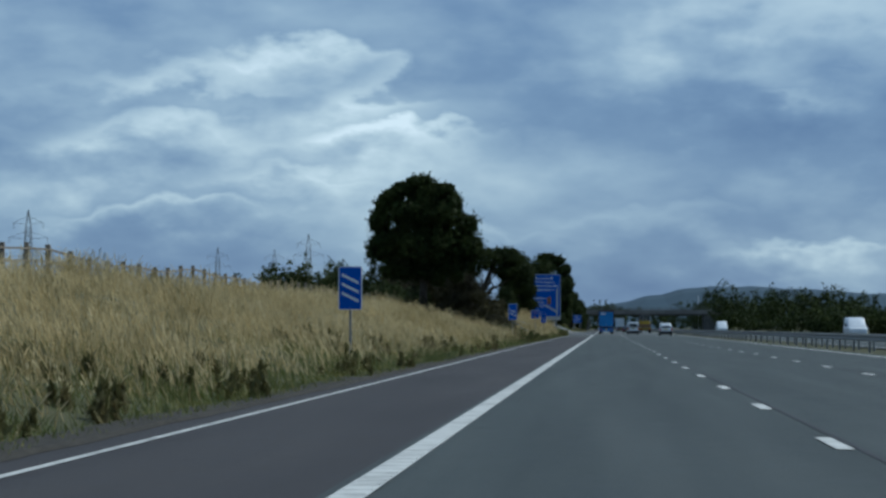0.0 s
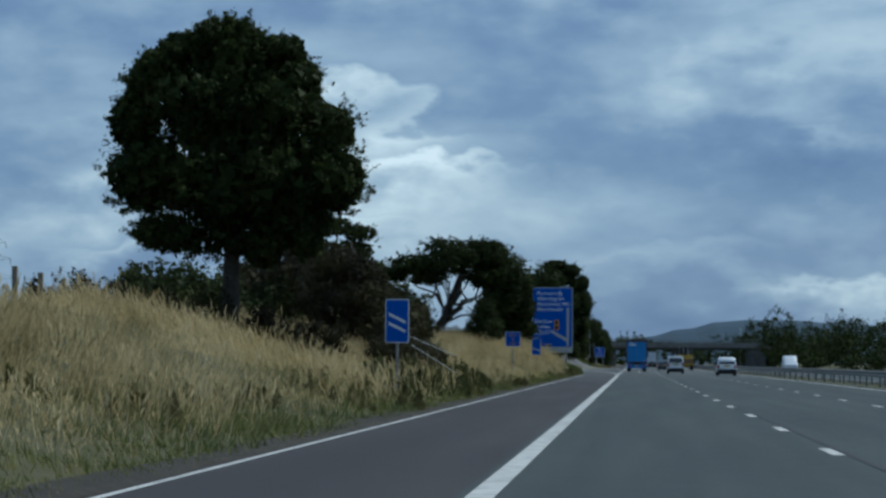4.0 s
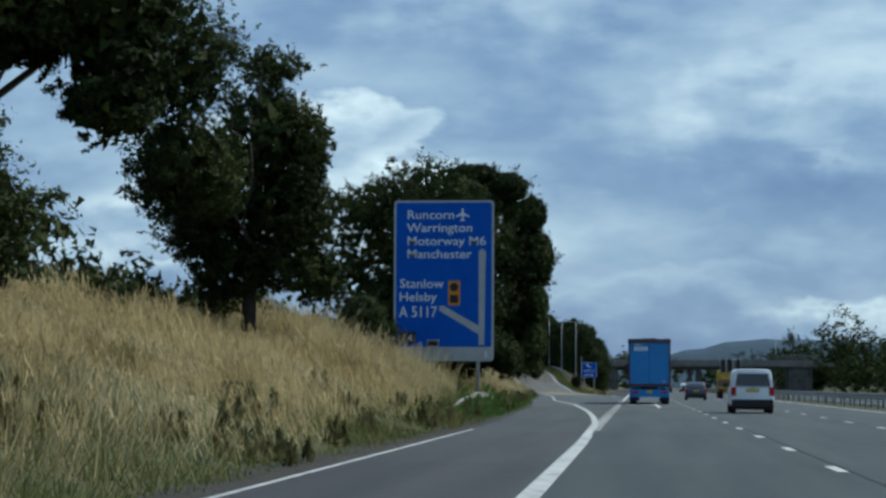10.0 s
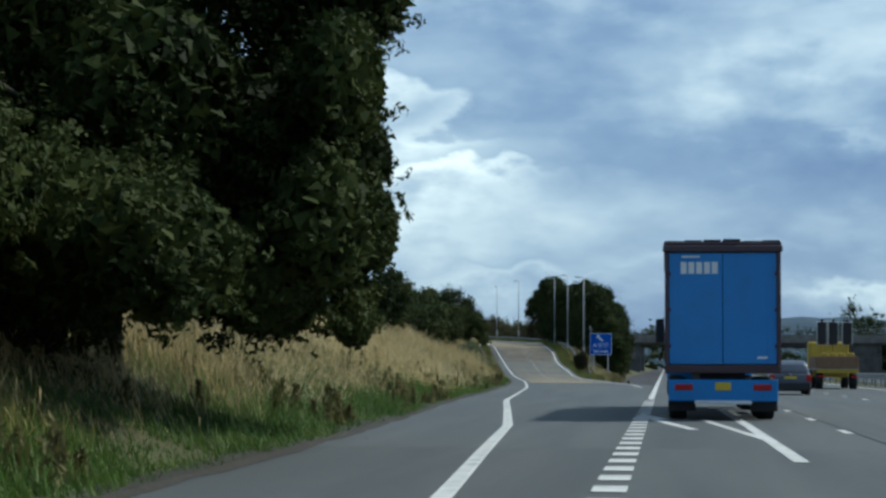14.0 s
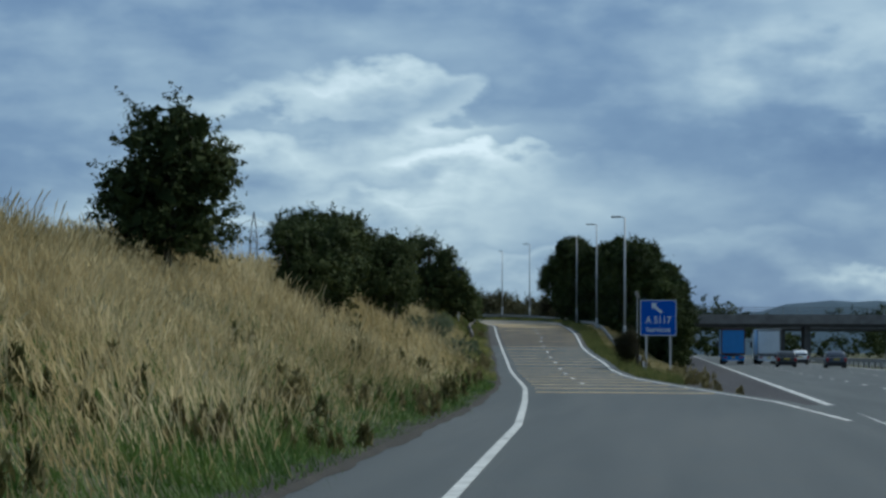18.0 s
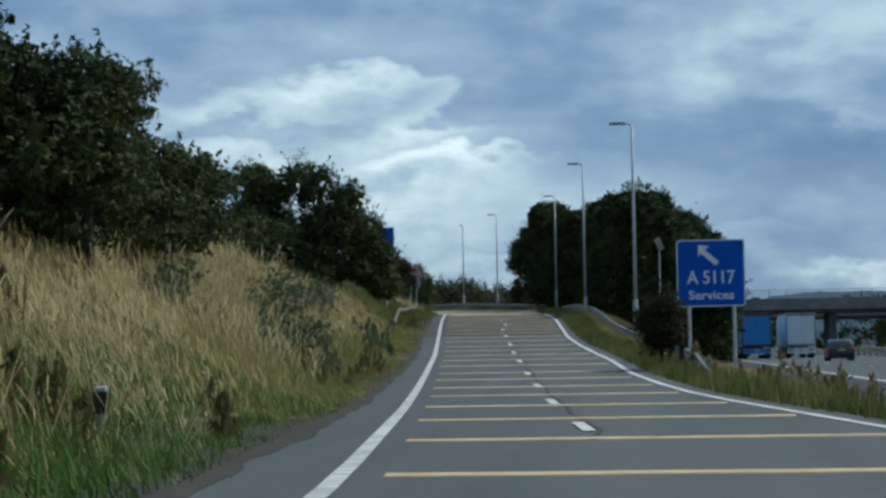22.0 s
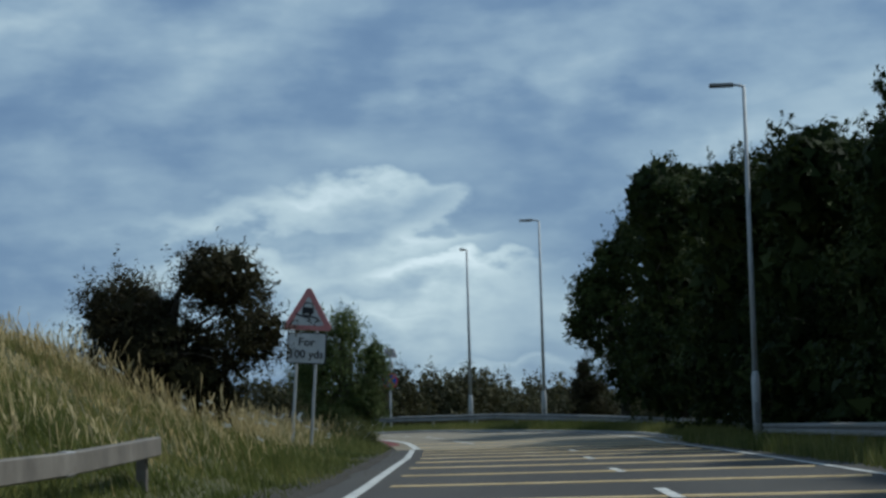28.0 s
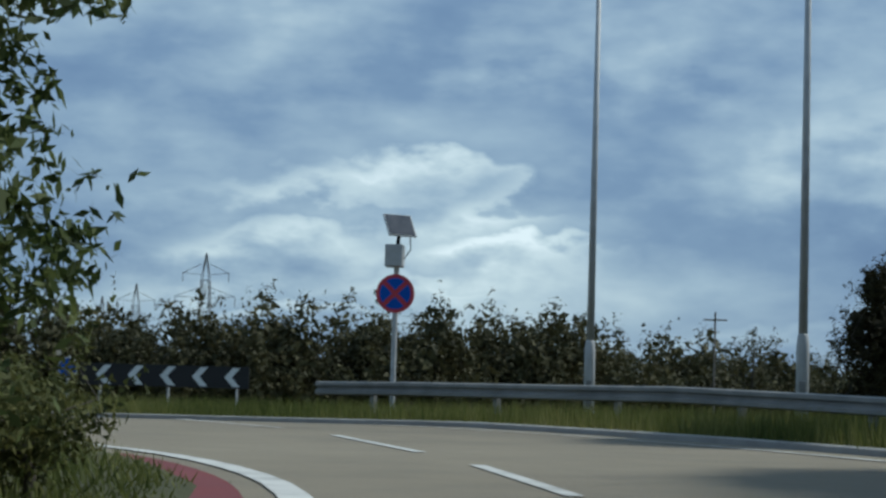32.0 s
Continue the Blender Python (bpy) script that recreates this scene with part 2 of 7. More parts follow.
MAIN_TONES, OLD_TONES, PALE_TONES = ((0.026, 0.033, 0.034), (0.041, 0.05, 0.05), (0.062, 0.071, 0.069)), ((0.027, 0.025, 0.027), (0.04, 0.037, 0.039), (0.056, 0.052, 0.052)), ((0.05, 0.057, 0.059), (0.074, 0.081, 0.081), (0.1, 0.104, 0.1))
RED_ROAD = surface("red road surfacing", ((0.12, 0.03, 0.035), (0.19, 0.05, 0.05)), 2.0, 8)
PAINT = surface("white road paint", ((0.24, 0.24, 0.23), (0.5, 0.5, 0.475), (0.62, 0.62, 0.59)), 2.2, 10, (0.6, 0.85), 0.3, 40)
YELLOW_PAINT = surface("yellow road paint", ((0.27, 0.2, 0.1), (0.47, 0.345, 0.165), (0.56, 0.45, 0.28)), 2.5, 8, (0.6, 0.85), 0.3, 40)
EARTH = surface("dry grass and earth", ((0.04, 0.045, 0.018), (0.07, 0.068, 0.03), (0.11, 0.095, 0.045)), 0.6, 10, (0.9, 1.0), 0.8, 9, second=0.45)
GOLD_GRASS = leafy("dry golden grass", ((0.2, 0.165, 0.07), (0.44, 0.335, 0.16), (0.56, 0.445, 0.23), (0.66, 0.54, 0.31)), 0.35, 0.08, 0.42, 0.45, 2.5)
# Fresh green, taken down a little to hold the shade of overhanging trees.
FRESH_GRASS = leafy("fresh green verge grass deepened for tree shade", ((0.038, 0.078, 0.015), (0.075, 0.14, 0.026), (0.16, 0.21, 0.055)), 0.6, 0.2, 0.3, 0.6)
GREEN_GRASS = leafy("green grass", ((0.06, 0.075, 0.02), (0.115, 0.135, 0.035), (0.22, 0.2, 0.07)), 0.8, 0.2, 0.3)
# Olive tones lowered so the upper verge carries its shade in the colour.
OLIVE_GRASS_SHADED = leafy("yellow green verge grass", ((0.06, 0.08, 0.02), (0.13, 0.145, 0.04), (0.25, 0.23, 0.085)), 0.5, 0.1, 0.35)
LIGHT_GRASS = leafy("pale green verge grass", ((0.1, 0.115, 0.03), (0.2, 0.21, 0.06), (0.38, 0.32, 0.13)), 0.5, 0.1, 0.35)
HEDGE = leafy("brown green hedge leaves", ((0.03, 0.031, 0.015), (0.056, 0.055, 0.025), (0.1, 0.09, 0.04)), 0.5, 0.12, 0.2)
WEED = leafy("brown weeds", ((0.12, 0.1, 0.042), (0.19, 0.16, 0.068), (0.27, 0.225, 0.1)), 0.5, 0.12, 0.25)
SCRUB = leafy("brown green scrub", ((0.07, 0.07, 0.024), (0.13, 0.12, 0.045), (0.22, 0.19, 0.078)), 0.5, 0.12, 0.25)
FLOWER = leafy("white flowers", ((0.6, 0.6, 0.55), (0.75, 0.75, 0.7)), 0.5)
OAK = leafy("oak leaves", ((0.011, 0.017, 0.006), (0.027, 0.039, 0.011), (0.062, 0.075, 0.022)), 0.5, 0.05, 0.2)
SHRUB = leafy("hawthorn leaves", ((0.0163, 0.025, 0.01), (0.0387, 0.0525, 0.0175), (0.0875, 0.0975, 0.0338)), 0.5, 0.05, 0.2)
BRAMBLE = leafy("bramble leaves", ((0.015, 0.0137, 0.0088), (0.0338, 0.0312, 0.015), (0.07, 0.0625, 0.0275)), 0.5, 0.05, 0.2)
ASH = leafy("ash leaves", ((0.025, 0.042, 0.014), (0.08, 0.11, 0.034), (0.17, 0.2, 0.075)), 0.5, 0.15, 0.35, 1.6)
SALLOW = leafy("grey green sallow leaves", ((0.05, 0.065, 0.035), (0.1, 0.125, 0.07), (0.17, 0.19, 0.11)), 0.5, 0.12, 0.3, 1.0)
BRIAR = leafy("green briar leaves", ((0.035, 0.045, 0.015), (0.075, 0.085, 0.028), (0.15, 0.15, 0.055)), 0.5, 0.1, 0.3, 1.2)
BARK = surface("bark", ((0.03, 0.025, 0.02), (0.06, 0.05, 0.04), (0.09, 0.08, 0.065)), 6, 8, bump=0.8)
STEEL = surface("galvanised steel", ((0.33, 0.34, 0.345), (0.44, 0.45, 0.455), (0.52, 0.53, 0.53)), 3, 6, (0.6, 0.78), 0.1, metal=0.25)
STEEL_DARK = surface("weathered steel rail", ((0.16, 0.16, 0.16), (0.24, 0.24, 0.235), (0.32, 0.31, 0.3)), 2, 8, (0.5, 0.75), 0.2, metal=0.4)
TIMBER = surface("weathered timber", ((0.13, 0.1, 0.075), (0.2, 0.165, 0.125), (0.27, 0.235, 0.19)), 5, 8, bump=0.6)
CONCRETE = surface("concrete", ((0.22, 0.21, 0.2), (0.3, 0.29, 0.275), (0.37, 0.36, 0.34)), 1.5, 9, bump=0.4)
BRIDGE = surface("dark bridge concrete", ((0.05, 0.05, 0.05), (0.09, 0.087, 0.083), (0.14, 0.135, 0.125)), 0.8, 9, bump=0.4)
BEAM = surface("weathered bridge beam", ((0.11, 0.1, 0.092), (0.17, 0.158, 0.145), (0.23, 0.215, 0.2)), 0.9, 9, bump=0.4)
SIGN_BLUE = surface("blue sign sheeting", ((0.002, 0.065, 0.37), (0.003, 0.082, 0.43), (0.005, 0.1, 0.47)), 0.8, 4, (0.5, 0.65), 0.02, spec=0.2)
SIGN_WHITE = surface("white sign sheeting", ((0.6, 0.62, 0.62), (0.72, 0.74, 0.74)), 1.0, 4, (0.35, 0.55), 0.02)
SIGN_GREY = surface("dirty sign border", ((0.32, 0.33, 0.33), (0.45, 0.46, 0.46)), 2.0, 6, (0.4, 0.6), 0.05)
SIGN_ORANGE = surface("amber sign sheeting", ((0.5, 0.19, 0.012), (0.6, 0.24, 0.018)), 1.0, 4, (0.35, 0.55), 0.02)
SIGN_RED = surface("red sign sheeting", ((0.4, 0.03, 0.05), (0.52, 0.06, 0.08)), 1.0, 4, (0.4, 0.6), 0.02)
SIGN_PINK = surface("faded red sign sheeting", ((0.42, 0.15, 0.15), (0.52, 0.22, 0.21)), 3.0, 5, (0.45, 0.65), 0.02)
SIGN_OLD = surface("weathered white sign", ((0.36, 0.37, 0.37), (0.48, 0.49, 0.49), (0.55, 0.56, 0.55)), 2.0, 6, (0.45, 0.65), 0.03)
BLACK = surface("black sheeting", ((0.012, 0.012, 0.014), (0.022, 0.022, 0.024)), 2.0, 4, (0.4, 0.6), 0.02)
SOLAR = surface("blue grey solar cells", ((0.05, 0.058, 0.075), (0.08, 0.09, 0.11)), 6.0, 4, (0.18, 0.3), 0.02)
DARK = surface("dark plastic", ((0.015, 0.015, 0.017), (0.03, 0.03, 0.032)), 3.0, 5, (0.5, 0.7), 0.05)
RUBBER = surface("tyre rubber", ((0.012, 0.012, 0.012), (0.025, 0.025, 0.025)), 8.0, 6, (0.8, 0.95), 0.3)


# ---------------------------------------------------------------- mesh helpers
def mesh_object(name, verts, faces, mats, parent=None, label="", smooth=False, index=None):
    me = bpy.data.meshes.new(name)
    me.from_pydata(verts, [], faces)
    for m in (mats if isinstance(mats, (list, tuple)) else [mats]):
        me.materials.append(m)
    if index is not None:
        me.polygons.foreach_set("material_index", index)
    if smooth:
        me.polygons.foreach_set("use_smooth", [True] * len(me.polygons))
    me.update()
    ob = new(name, me)
    if parent:
        ob.parent = parent
    if label:
        ob["label"] = label
    return ob


def part(name, bm, material, parent, label="", smooth=False):
    """Links a bmesh as one mesh object under a thing or a part."""
    me = bpy.data.meshes.new(name)
    bm.to_mesh(me)
    bm.free()
    me.materials.append(material)
    if smooth:
        me.polygons.foreach_set("use_smooth", [True] * len(me.polygons))
    ob = new(name, me)
    if parent:
        ob.parent = parent
    if label:
        ob["label"] = label
    return ob


def thing(name, m, label, category, group="", kind=""):
    """An Empty at the base of a thing."""
    ob = new(name)
    ob.matrix_world = m if isinstance(m, Matrix) else Matrix.Translation(m)
    return tagged(ob, label, category, group, kind)


def box(bm, x0, x1, y0, y1, z0, z1, bevel=0.0, seg=1):
    r = bmesh.ops.create_cube(bm, size=1)
    vs = r["verts"]
    for v in vs:
        v.co = Vector(((x0 + x1) / 2 + v.co.x * (x1 - x0), (y0 + y1) / 2 + v.co.y * (y1 - y0), (z0 + z1) / 2 + v.co.z * (z1 - z0)))
    if bevel:
        es = {e for v in vs for e in v.link_edges}
        bmesh.ops.bevel(bm, geom=list(es), offset=bevel, segments=seg, affect="EDGES", profile=0.5)
    return bm


def boxed(*a, **k):
    return box(bmesh.new(), *a, **k)


def tube(bm, pts, radii, sides=8, cap=True):
    """A tapered tube along points."""
    rings = []
    pts = [Vector(p) for p in pts]
    for i, p in enumerate(pts):
        d = (pts[min(i + 1, len(pts) - 1)] - pts[max(i - 1, 0)]).normalized()
        a = d.orthogonal().normalized()
        b = d.cross(a)
        if i:
            a = (pa - d * pa.dot(d)).normalized()
            b = d.cross(a)
        pa = a
        rings.append([bm.verts.new(p + (a * math.cos(k * math.tau / sides) + b * math.sin(k * math.tau / sides)) * radii[i]) for k in range(sides)])
    for r, s in zip(rings, rings[1:]):
        for k in range(sides):
            bm.faces.new((r[k], r[(k + 1) % sides], s[(k + 1) % sides], s[k]))
    if cap:
        bm.faces.new(rings[0][::-1])
        bm.faces.new(rings[-1])
    return bm


def plate(bm, outline, y0, y1, hole=None):
    """A flat plate in the xz plane between depths y0 and y1, from an outline."""
    f = [bm.verts.new((x, y0, z)) for x, z in outline]
    g = [bm.verts.new((x, y1, z)) for x, z in outline]
    n = len(outline)
    bm.faces.new(f)
    bm.faces.new(g[::-1])
    for i in range(n):
        bm.faces.new((f[i], g[i], g[(i + 1) % n], f[(i + 1) % n]))
    bmesh.ops.recalc_face_normals(bm, faces=bm.faces)
    return bm


def rounded(x0, x1, z0, z1, r, seg=4):
    pts = []
    for cx, cz, a0 in ((x1 - r, z0 + r, -90), (x1 - r, z1 - r, 0), (x0 + r, z1 - r, 90), (x0 + r, z0 + r, 180)):
        for k in range(seg + 1):
            a = radians(a0 + 90 * k / seg)
            pts.append((cx + r * math.cos(a), cz + r * math.sin(a)))
    return pts


def lettering(name, text, x, z, size, material, parent, y=-0.012, align="LEFT", squeeze=1.0, bold=0.0):
    """Raised letters in the xz plane, facing -y."""
    cu = bpy.data.curves.new(name, "FONT")
    cu.body, cu.size, cu.align_x, cu.extrude, cu.offset, cu.resolution_u = text, size, align, 0.002, bold, 3
    ob = bpy.data.objects.new(name, cu)
    scene.collection.objects.link(ob)
    dg = bpy.context.evaluated_depsgraph_get()
    me = bpy.data.meshes.new_from_object(ob.evaluated_get(dg))
    bpy.data.objects.remove(ob)
    me.transform(pose(x, y, z, 90, 0, 0) @ Matrix.Diagonal((squeeze, 1, 1, 1)))
    bm = bmesh.new()
    bm.from_mesh(me)
    seen, spans = set(), []
    for v0 in bm.verts:
        if v0 in seen:
            continue
        seen.add(v0)
        todo, got = [v0], []
        while todo:
            w = todo.pop()
            got.append(w)
            for e in w.link_edges:
                q = e.other_vert(w)
                if q not in seen:
                    seen.add(q)
                    todo.append(q)
        spans.append([min(w.co.x for w in got), max(w.co.x for w in got), got])
    signs = []
    for a, b, got in sorted(spans, key=lambda sp: sp[0]):
        if signs and a < signs[-1][1] - 0.002:
            signs[-1][1] = max(b, signs[-1][1])
            signs[-1][2] += got
        else:
            signs.append([a, b, got])
    for a, b, got in signs:
        faces = sorted({fc.index: fc for w in got for fc in w.link_faces}.items())
        num = {w.index: k for k, w in enumerate(got)}
        me2 = bpy.data.meshes.new(name)
        me2.from_pydata([tuple(w.co) for w in got], [], [[num[w.index] for w in fc.verts] for _, fc in faces])
        me2.materials.append(material)
        new(name, me2).parent = parent
    bm.free()


# ---------------------------------------------------------------- the lie of the land
def table(y, pairs):
    return np.interp(y, [p[0] for p in pairs], [p[1] for p in pairs])


LEFT_LINE = ((355, -1.26), (375, -1.4), (388, -1.75), (403, -2.3), (413, -2.76), (422, -3.22), (435, -3.85), (450, -5.0), (465, -6.18), (480, -6.9), (497, -7.6), (510, -8.48), (525, -9.6), (538, -10.83), (557, -12.72), (575, -14.45), (595, -16.48), (607, -17.7), (625, -19.5), (641, -21.0), (660, -22.9), (672, -24.3), (677, -25.1), (682, -26.0))
RIGHT_LINE = ((500, -1.95), (512, -2.7), (526, -4.6), (545, -7.0), (556, -8.0), (567, -8.8), (575, -9.5), (592, -11.1), (619, -12.9), (636, -14.4), (660, -16.3), (682, -18.1))
ROAD_Z = ((480, 0), (500, 0.1), (520, 0.17), (541, 0.27), (550, 0.36), (559, 0.51), (567, 0.73), (575, 0.93), (584, 1.22), (593, 1.59), (602, 1.95), (611, 2.3), (620, 2.67), (629, 2.99), (638, 3.3), (650, 3.55), (660, 3.75), (673, 4.0), (686, 4.4), (704, 4.9), (720, 5.0))
EDGE = ((370, -4.5), (395, -5.1), (422, -5.9), (440, -6.6), (455, -7.5), (470, -8.2), (485, -8.6), (508, -9.4), (523, -10.35), (538, -11.6), (557, -13.4), (575, -15.1), (595, -17.15), (607, -18.4), (625, -20.1), (641, -21.6), (660, -23.5), (672, -24.9), (680, -26.1), (685, -27.2), (689, -28.8), (692.5, -31), (695.5, -35), (697, -40), (699, -60))
BANK_H = ((250, 2.45), (280, 2.25), (300, 2.2), (335, 2.6), (350, 2.75), (372, 3.0), (400, 3.35), (430, 3.2), (470, 3.2), (505, 3.25), (520, 3.5), (550, 3.6), (575, 3.45), (600, 3.4), (640, 3.0), (655, 1.8), (672, 0.7), (700, 0.4))
BANK_W = ((300, 11.5), (345, 8.8), (400, 8.5), (520, 8.0), (560, 7.0), (600, 6.5), (640, 6.5), (700, 6.0))


def height(x, y):
    """Height of the ground, for arrays."""
    x, y = np.asarray(x, float), np.asarray(y, float)
    zr, ed = table(y, ROAD_Z), table(y, EDGE)
    e = ed - x
    w, b = table(y, BANK_W), table(y, BANK_H)
    s = np.clip((e - 0.8) / (w - 0.8), 0, 1)
    bank = zr + 0.04 + b * (0.75 * s + 0.25 * s * s * (3 - 2 * s)) - np.clip((e - 60) / 200, 0, 1) * 3.0
    bank = bank + 0.12 * np.sin(y * 0.21 + x * 0.3) * np.clip(e / 4, 0, 1) + 0.08 * np.sin(y * 0.53 - x * 0.7) * np.clip(e / 4, 0, 1)
    xr = np.maximum(ed + 0.2, np.minimum(table(y, RIGHT_LINE) + 0.45, -4.8))
    xm = np.maximum(xr + 0.2, -4.6)
    st = table(y, ((600, 0.4), (625, 1.5)))
    k = np.clip((x - xr - st) / np.maximum(xm - xr - st, 0.3), 0, 1)
    gore = zr * (1 - k * k * (3 - 2 * k))
    z = np.where(e > 0, bank, np.where(x < xr, zr, np.where(x < xm, gore, 0.0)))
    return np.where(e > 0, z, z - 0.07) + np.where(x > 33, np.clip((x - 33) / 30, 0, 1) * 1.2, 0)


def hz(x, y):
    return float(height(x, y))

# ---------------------------------------------------------------- ground and roads
def sheet(name, ys, cols, mat, lift, kind_label, kind="structure", zfun=None, smooth=True):
    """A sheet between columns that are functions of y."""
    ys = np.asarray(ys, float)
    xs = np.array([c(ys) if callable(c) else np.full(len(ys), c, float) for c in cols])
    yy = np.broadcast_to(ys, xs.shape)
    zz = (zfun or height)(xs, yy) + lift
    n, m = len(ys), len(cols)
    verts = np.stack([xs, yy, zz], -1).transpose(1, 0, 2).reshape(-1, 3)
    faces = [(i * m + k, i * m + k + 1, (i + 1) * m + k + 1, (i + 1) * m + k) for i in range(n - 1) for k in range(m - 1)]
    ob = mesh_object(name, verts.tolist(), faces, mat, smooth=smooth)
    return tagged(ob, kind_label, name.split("_")[0], kind=kind)


def edge_x(y):
    return table(y, EDGE)


def xr_of(y):
    return np.maximum(edge_x(y) + 0.2, np.minimum(table(y, RIGHT_LINE) + 0.45, -4.8))


GY = np.unique(np.concatenate([[-600, -200, -50, 20, 50], np.arange(70, 760, 2.5), np.arange(760, 1200, 25), [1300, 1500, 1800, 2300, 3000, 4500]]))
cols = [lambda y, e=e: edge_x(y) - e for e in (3500, 1500, 700, 350, 200, 120, 80, 55, 40, 30, 24, 20, 17, 14.5, 12.5, 11, 9.8, 8.7, 7.7, 6.8, 6, 5.2, 4.4, 3.6, 2.9, 2.3, 1.7, 1.2, 0.7, 0.3, 0.02)]
cols += [lambda y, k=k: edge_x(y) + (xr_of(y) - edge_x(y)) * k for k in (0.02, 0.5, 1.0)]
cols += [lambda y, k=k: xr_of(y) + (np.maximum(xr_of(y) + 0.2, -4.6) - xr_of(y)) * k for k in (0.15, 0.3, 0.45, 0.6, 0.8, 1.0)]
cols += [0.0, 8.0, 11.2, 12.5, 14.4, 20, 31.2, 33, 36, 40, 48, 60, 80, 120, 200, 400, 800, 1500, 3500]
sheet("ground", GY, cols, EARTH, 0.0, "grassy ground and earth banks beside the roads")


def flat(x, y):
    return np.zeros_like(x)


def road_z(x, y):
    return table(y, ROAD_Z)


def stations(y0, y1, step):
    """Even steps with the changes of slope between them."""
    return np.unique(np.concatenate([np.arange(y0, y1, step), [p[0] for p in ROAD_Z if y0 < p[0] < y1], [y1]]))


MY1, MY2 = np.arange(60, 305, 4.0), np.concatenate([np.arange(424, 484, 6.0), np.arange(484, 1400, 10.0)])
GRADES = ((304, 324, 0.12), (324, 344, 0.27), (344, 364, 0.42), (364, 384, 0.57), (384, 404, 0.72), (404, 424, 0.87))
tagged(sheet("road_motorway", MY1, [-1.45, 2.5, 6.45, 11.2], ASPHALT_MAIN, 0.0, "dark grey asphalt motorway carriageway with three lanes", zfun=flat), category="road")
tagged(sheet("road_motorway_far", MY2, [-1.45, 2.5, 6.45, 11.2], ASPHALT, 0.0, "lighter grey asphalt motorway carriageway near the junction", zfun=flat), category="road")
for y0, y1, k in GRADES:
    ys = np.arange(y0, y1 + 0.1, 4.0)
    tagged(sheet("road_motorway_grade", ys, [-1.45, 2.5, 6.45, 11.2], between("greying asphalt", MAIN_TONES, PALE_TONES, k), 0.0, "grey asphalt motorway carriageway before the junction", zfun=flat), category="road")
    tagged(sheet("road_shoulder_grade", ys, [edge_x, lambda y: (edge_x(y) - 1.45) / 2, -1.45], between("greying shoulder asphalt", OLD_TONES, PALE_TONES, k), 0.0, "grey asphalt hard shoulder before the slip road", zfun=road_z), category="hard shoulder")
tagged(sheet("road_opposite", np.concatenate([np.arange(60, 424, 4.0), MY2]), [14.4, 22, 31.2], ASPHALT_MAIN, 0.0, "grey asphalt opposite carriageway of the motorway", zfun=flat), category="road")
tagged(sheet("road_shoulder", np.arange(60, 305, 2.0), [edge_x, lambda y: (edge_x(y) - 1.45) / 2, -1.45], ASPHALT_OLD, 0.0, "dark asphalt hard shoulder", zfun=road_z), category="hard shoulder")
tagged(sheet("road_diverge", stations(424, 510, 2.0), [edge_x, lambda y: (edge_x(y) - 1.45) / 2, -1.45], ASPHALT, 0.0, "grey asphalt lane widening into a slip road", zfun=road_z), category="slip road")
MS = np.arange(510, 1400, 10.0)
tagged(sheet("road_shoulder_far", MS, [-4.6, -1.45], ASPHALT_OLD, 0.0, "dark asphalt hard shoulder beyond the slip road", zfun=flat), category="hard shoulder")
tagged(sheet("road_slip", stations(510, 594, 2.0), [edge_x, lambda y: (edge_x(y) + table(y, RIGHT_LINE)) / 2, lambda y: np.minimum(table(y, RIGHT_LINE) + 0.45, -1.45)], ASPHALT, 0.0, "grey asphalt slip road climbing from the motorway", zfun=road_z), category="slip road")
tagged(sheet("road_slip_upper", stations(594, 674, 2.0), [edge_x, lambda y: (edge_x(y) + table(y, RIGHT_LINE)) / 2, lambda y: table(y, RIGHT_LINE) + 0.6], ASPHALT_BROWN_SHADED, 0.0, "brown grey asphalt upper slip road near the roundabout, shade in its colour", zfun=road_z), category="slip road")


# The bend to the left at the top: its inner and outer edges, station by station
INNER = ((-24.3, 672), (-25.1, 677), (-26.0, 682), (-27.3, 686.5), (-29.3, 690.3), (-32.3, 693.2), (-36.5, 695.2), (-42, 696.5), (-50, 697.5), (-62, 698))
OUTER = ((-17.3, 672), (-18.1, 680), (-19.5, 686.7), (-21.6, 692.4), (-24.4, 698.2), (-28.1, 703.0), (-33, 706.7), (-40, 709.5), (-49, 711), (-62, 712))


def bend_point(s, off):
    """s from 0 to 9 along the bend; off from 0 at the inner to 1 at the outer edge."""
    def at_(P):
        k = min(int(s), len(P) - 2)
        p0, p1, p2, p3 = (Vector(P[max(0, min(len(P) - 1, k + d))]) for d in (-1, 0, 1, 2))
        t = s - k
        return 0.5 * (2 * p1 + (p2 - p0) * t + (2 * p0 - 5 * p1 + 4 * p2 - p3) * t * t + (3 * p1 - p0 - 3 * p2 + p3) * t ** 3)
    a, b = at_(INNER), at_(OUTER)
    p = a + (b - a) * off
    return p.x, p.y


def bend_z(x, y):
    return float(table(min(y, 704), ROAD_Z))


def strip(name, stations, offs, mat, lift, label, category):
    verts, faces = [], []
    m = len(offs)
    for s in stations:
        for o in offs:
            x, y = bend_point(s, o)
            verts.append((x, y, bend_z(x, y) + lift))
    for i in range(len(stations) - 1):
        for k in range(m - 1):
            faces.append((i * m + k, i * m + k + 1, (i + 1) * m + k + 1, (i + 1) * m + k))
    return tagged(mesh_object(name, verts, faces, mat, smooth=True), label, category, kind="structure")


BEND = [0.25 * k for k in range(37)]
strip("road_bend", BEND, [-0.06, 0.3, 0.6, 1.06], ASPHALT_BUFF, 0.006, "pale buff road surface bending towards a roundabout", "road")
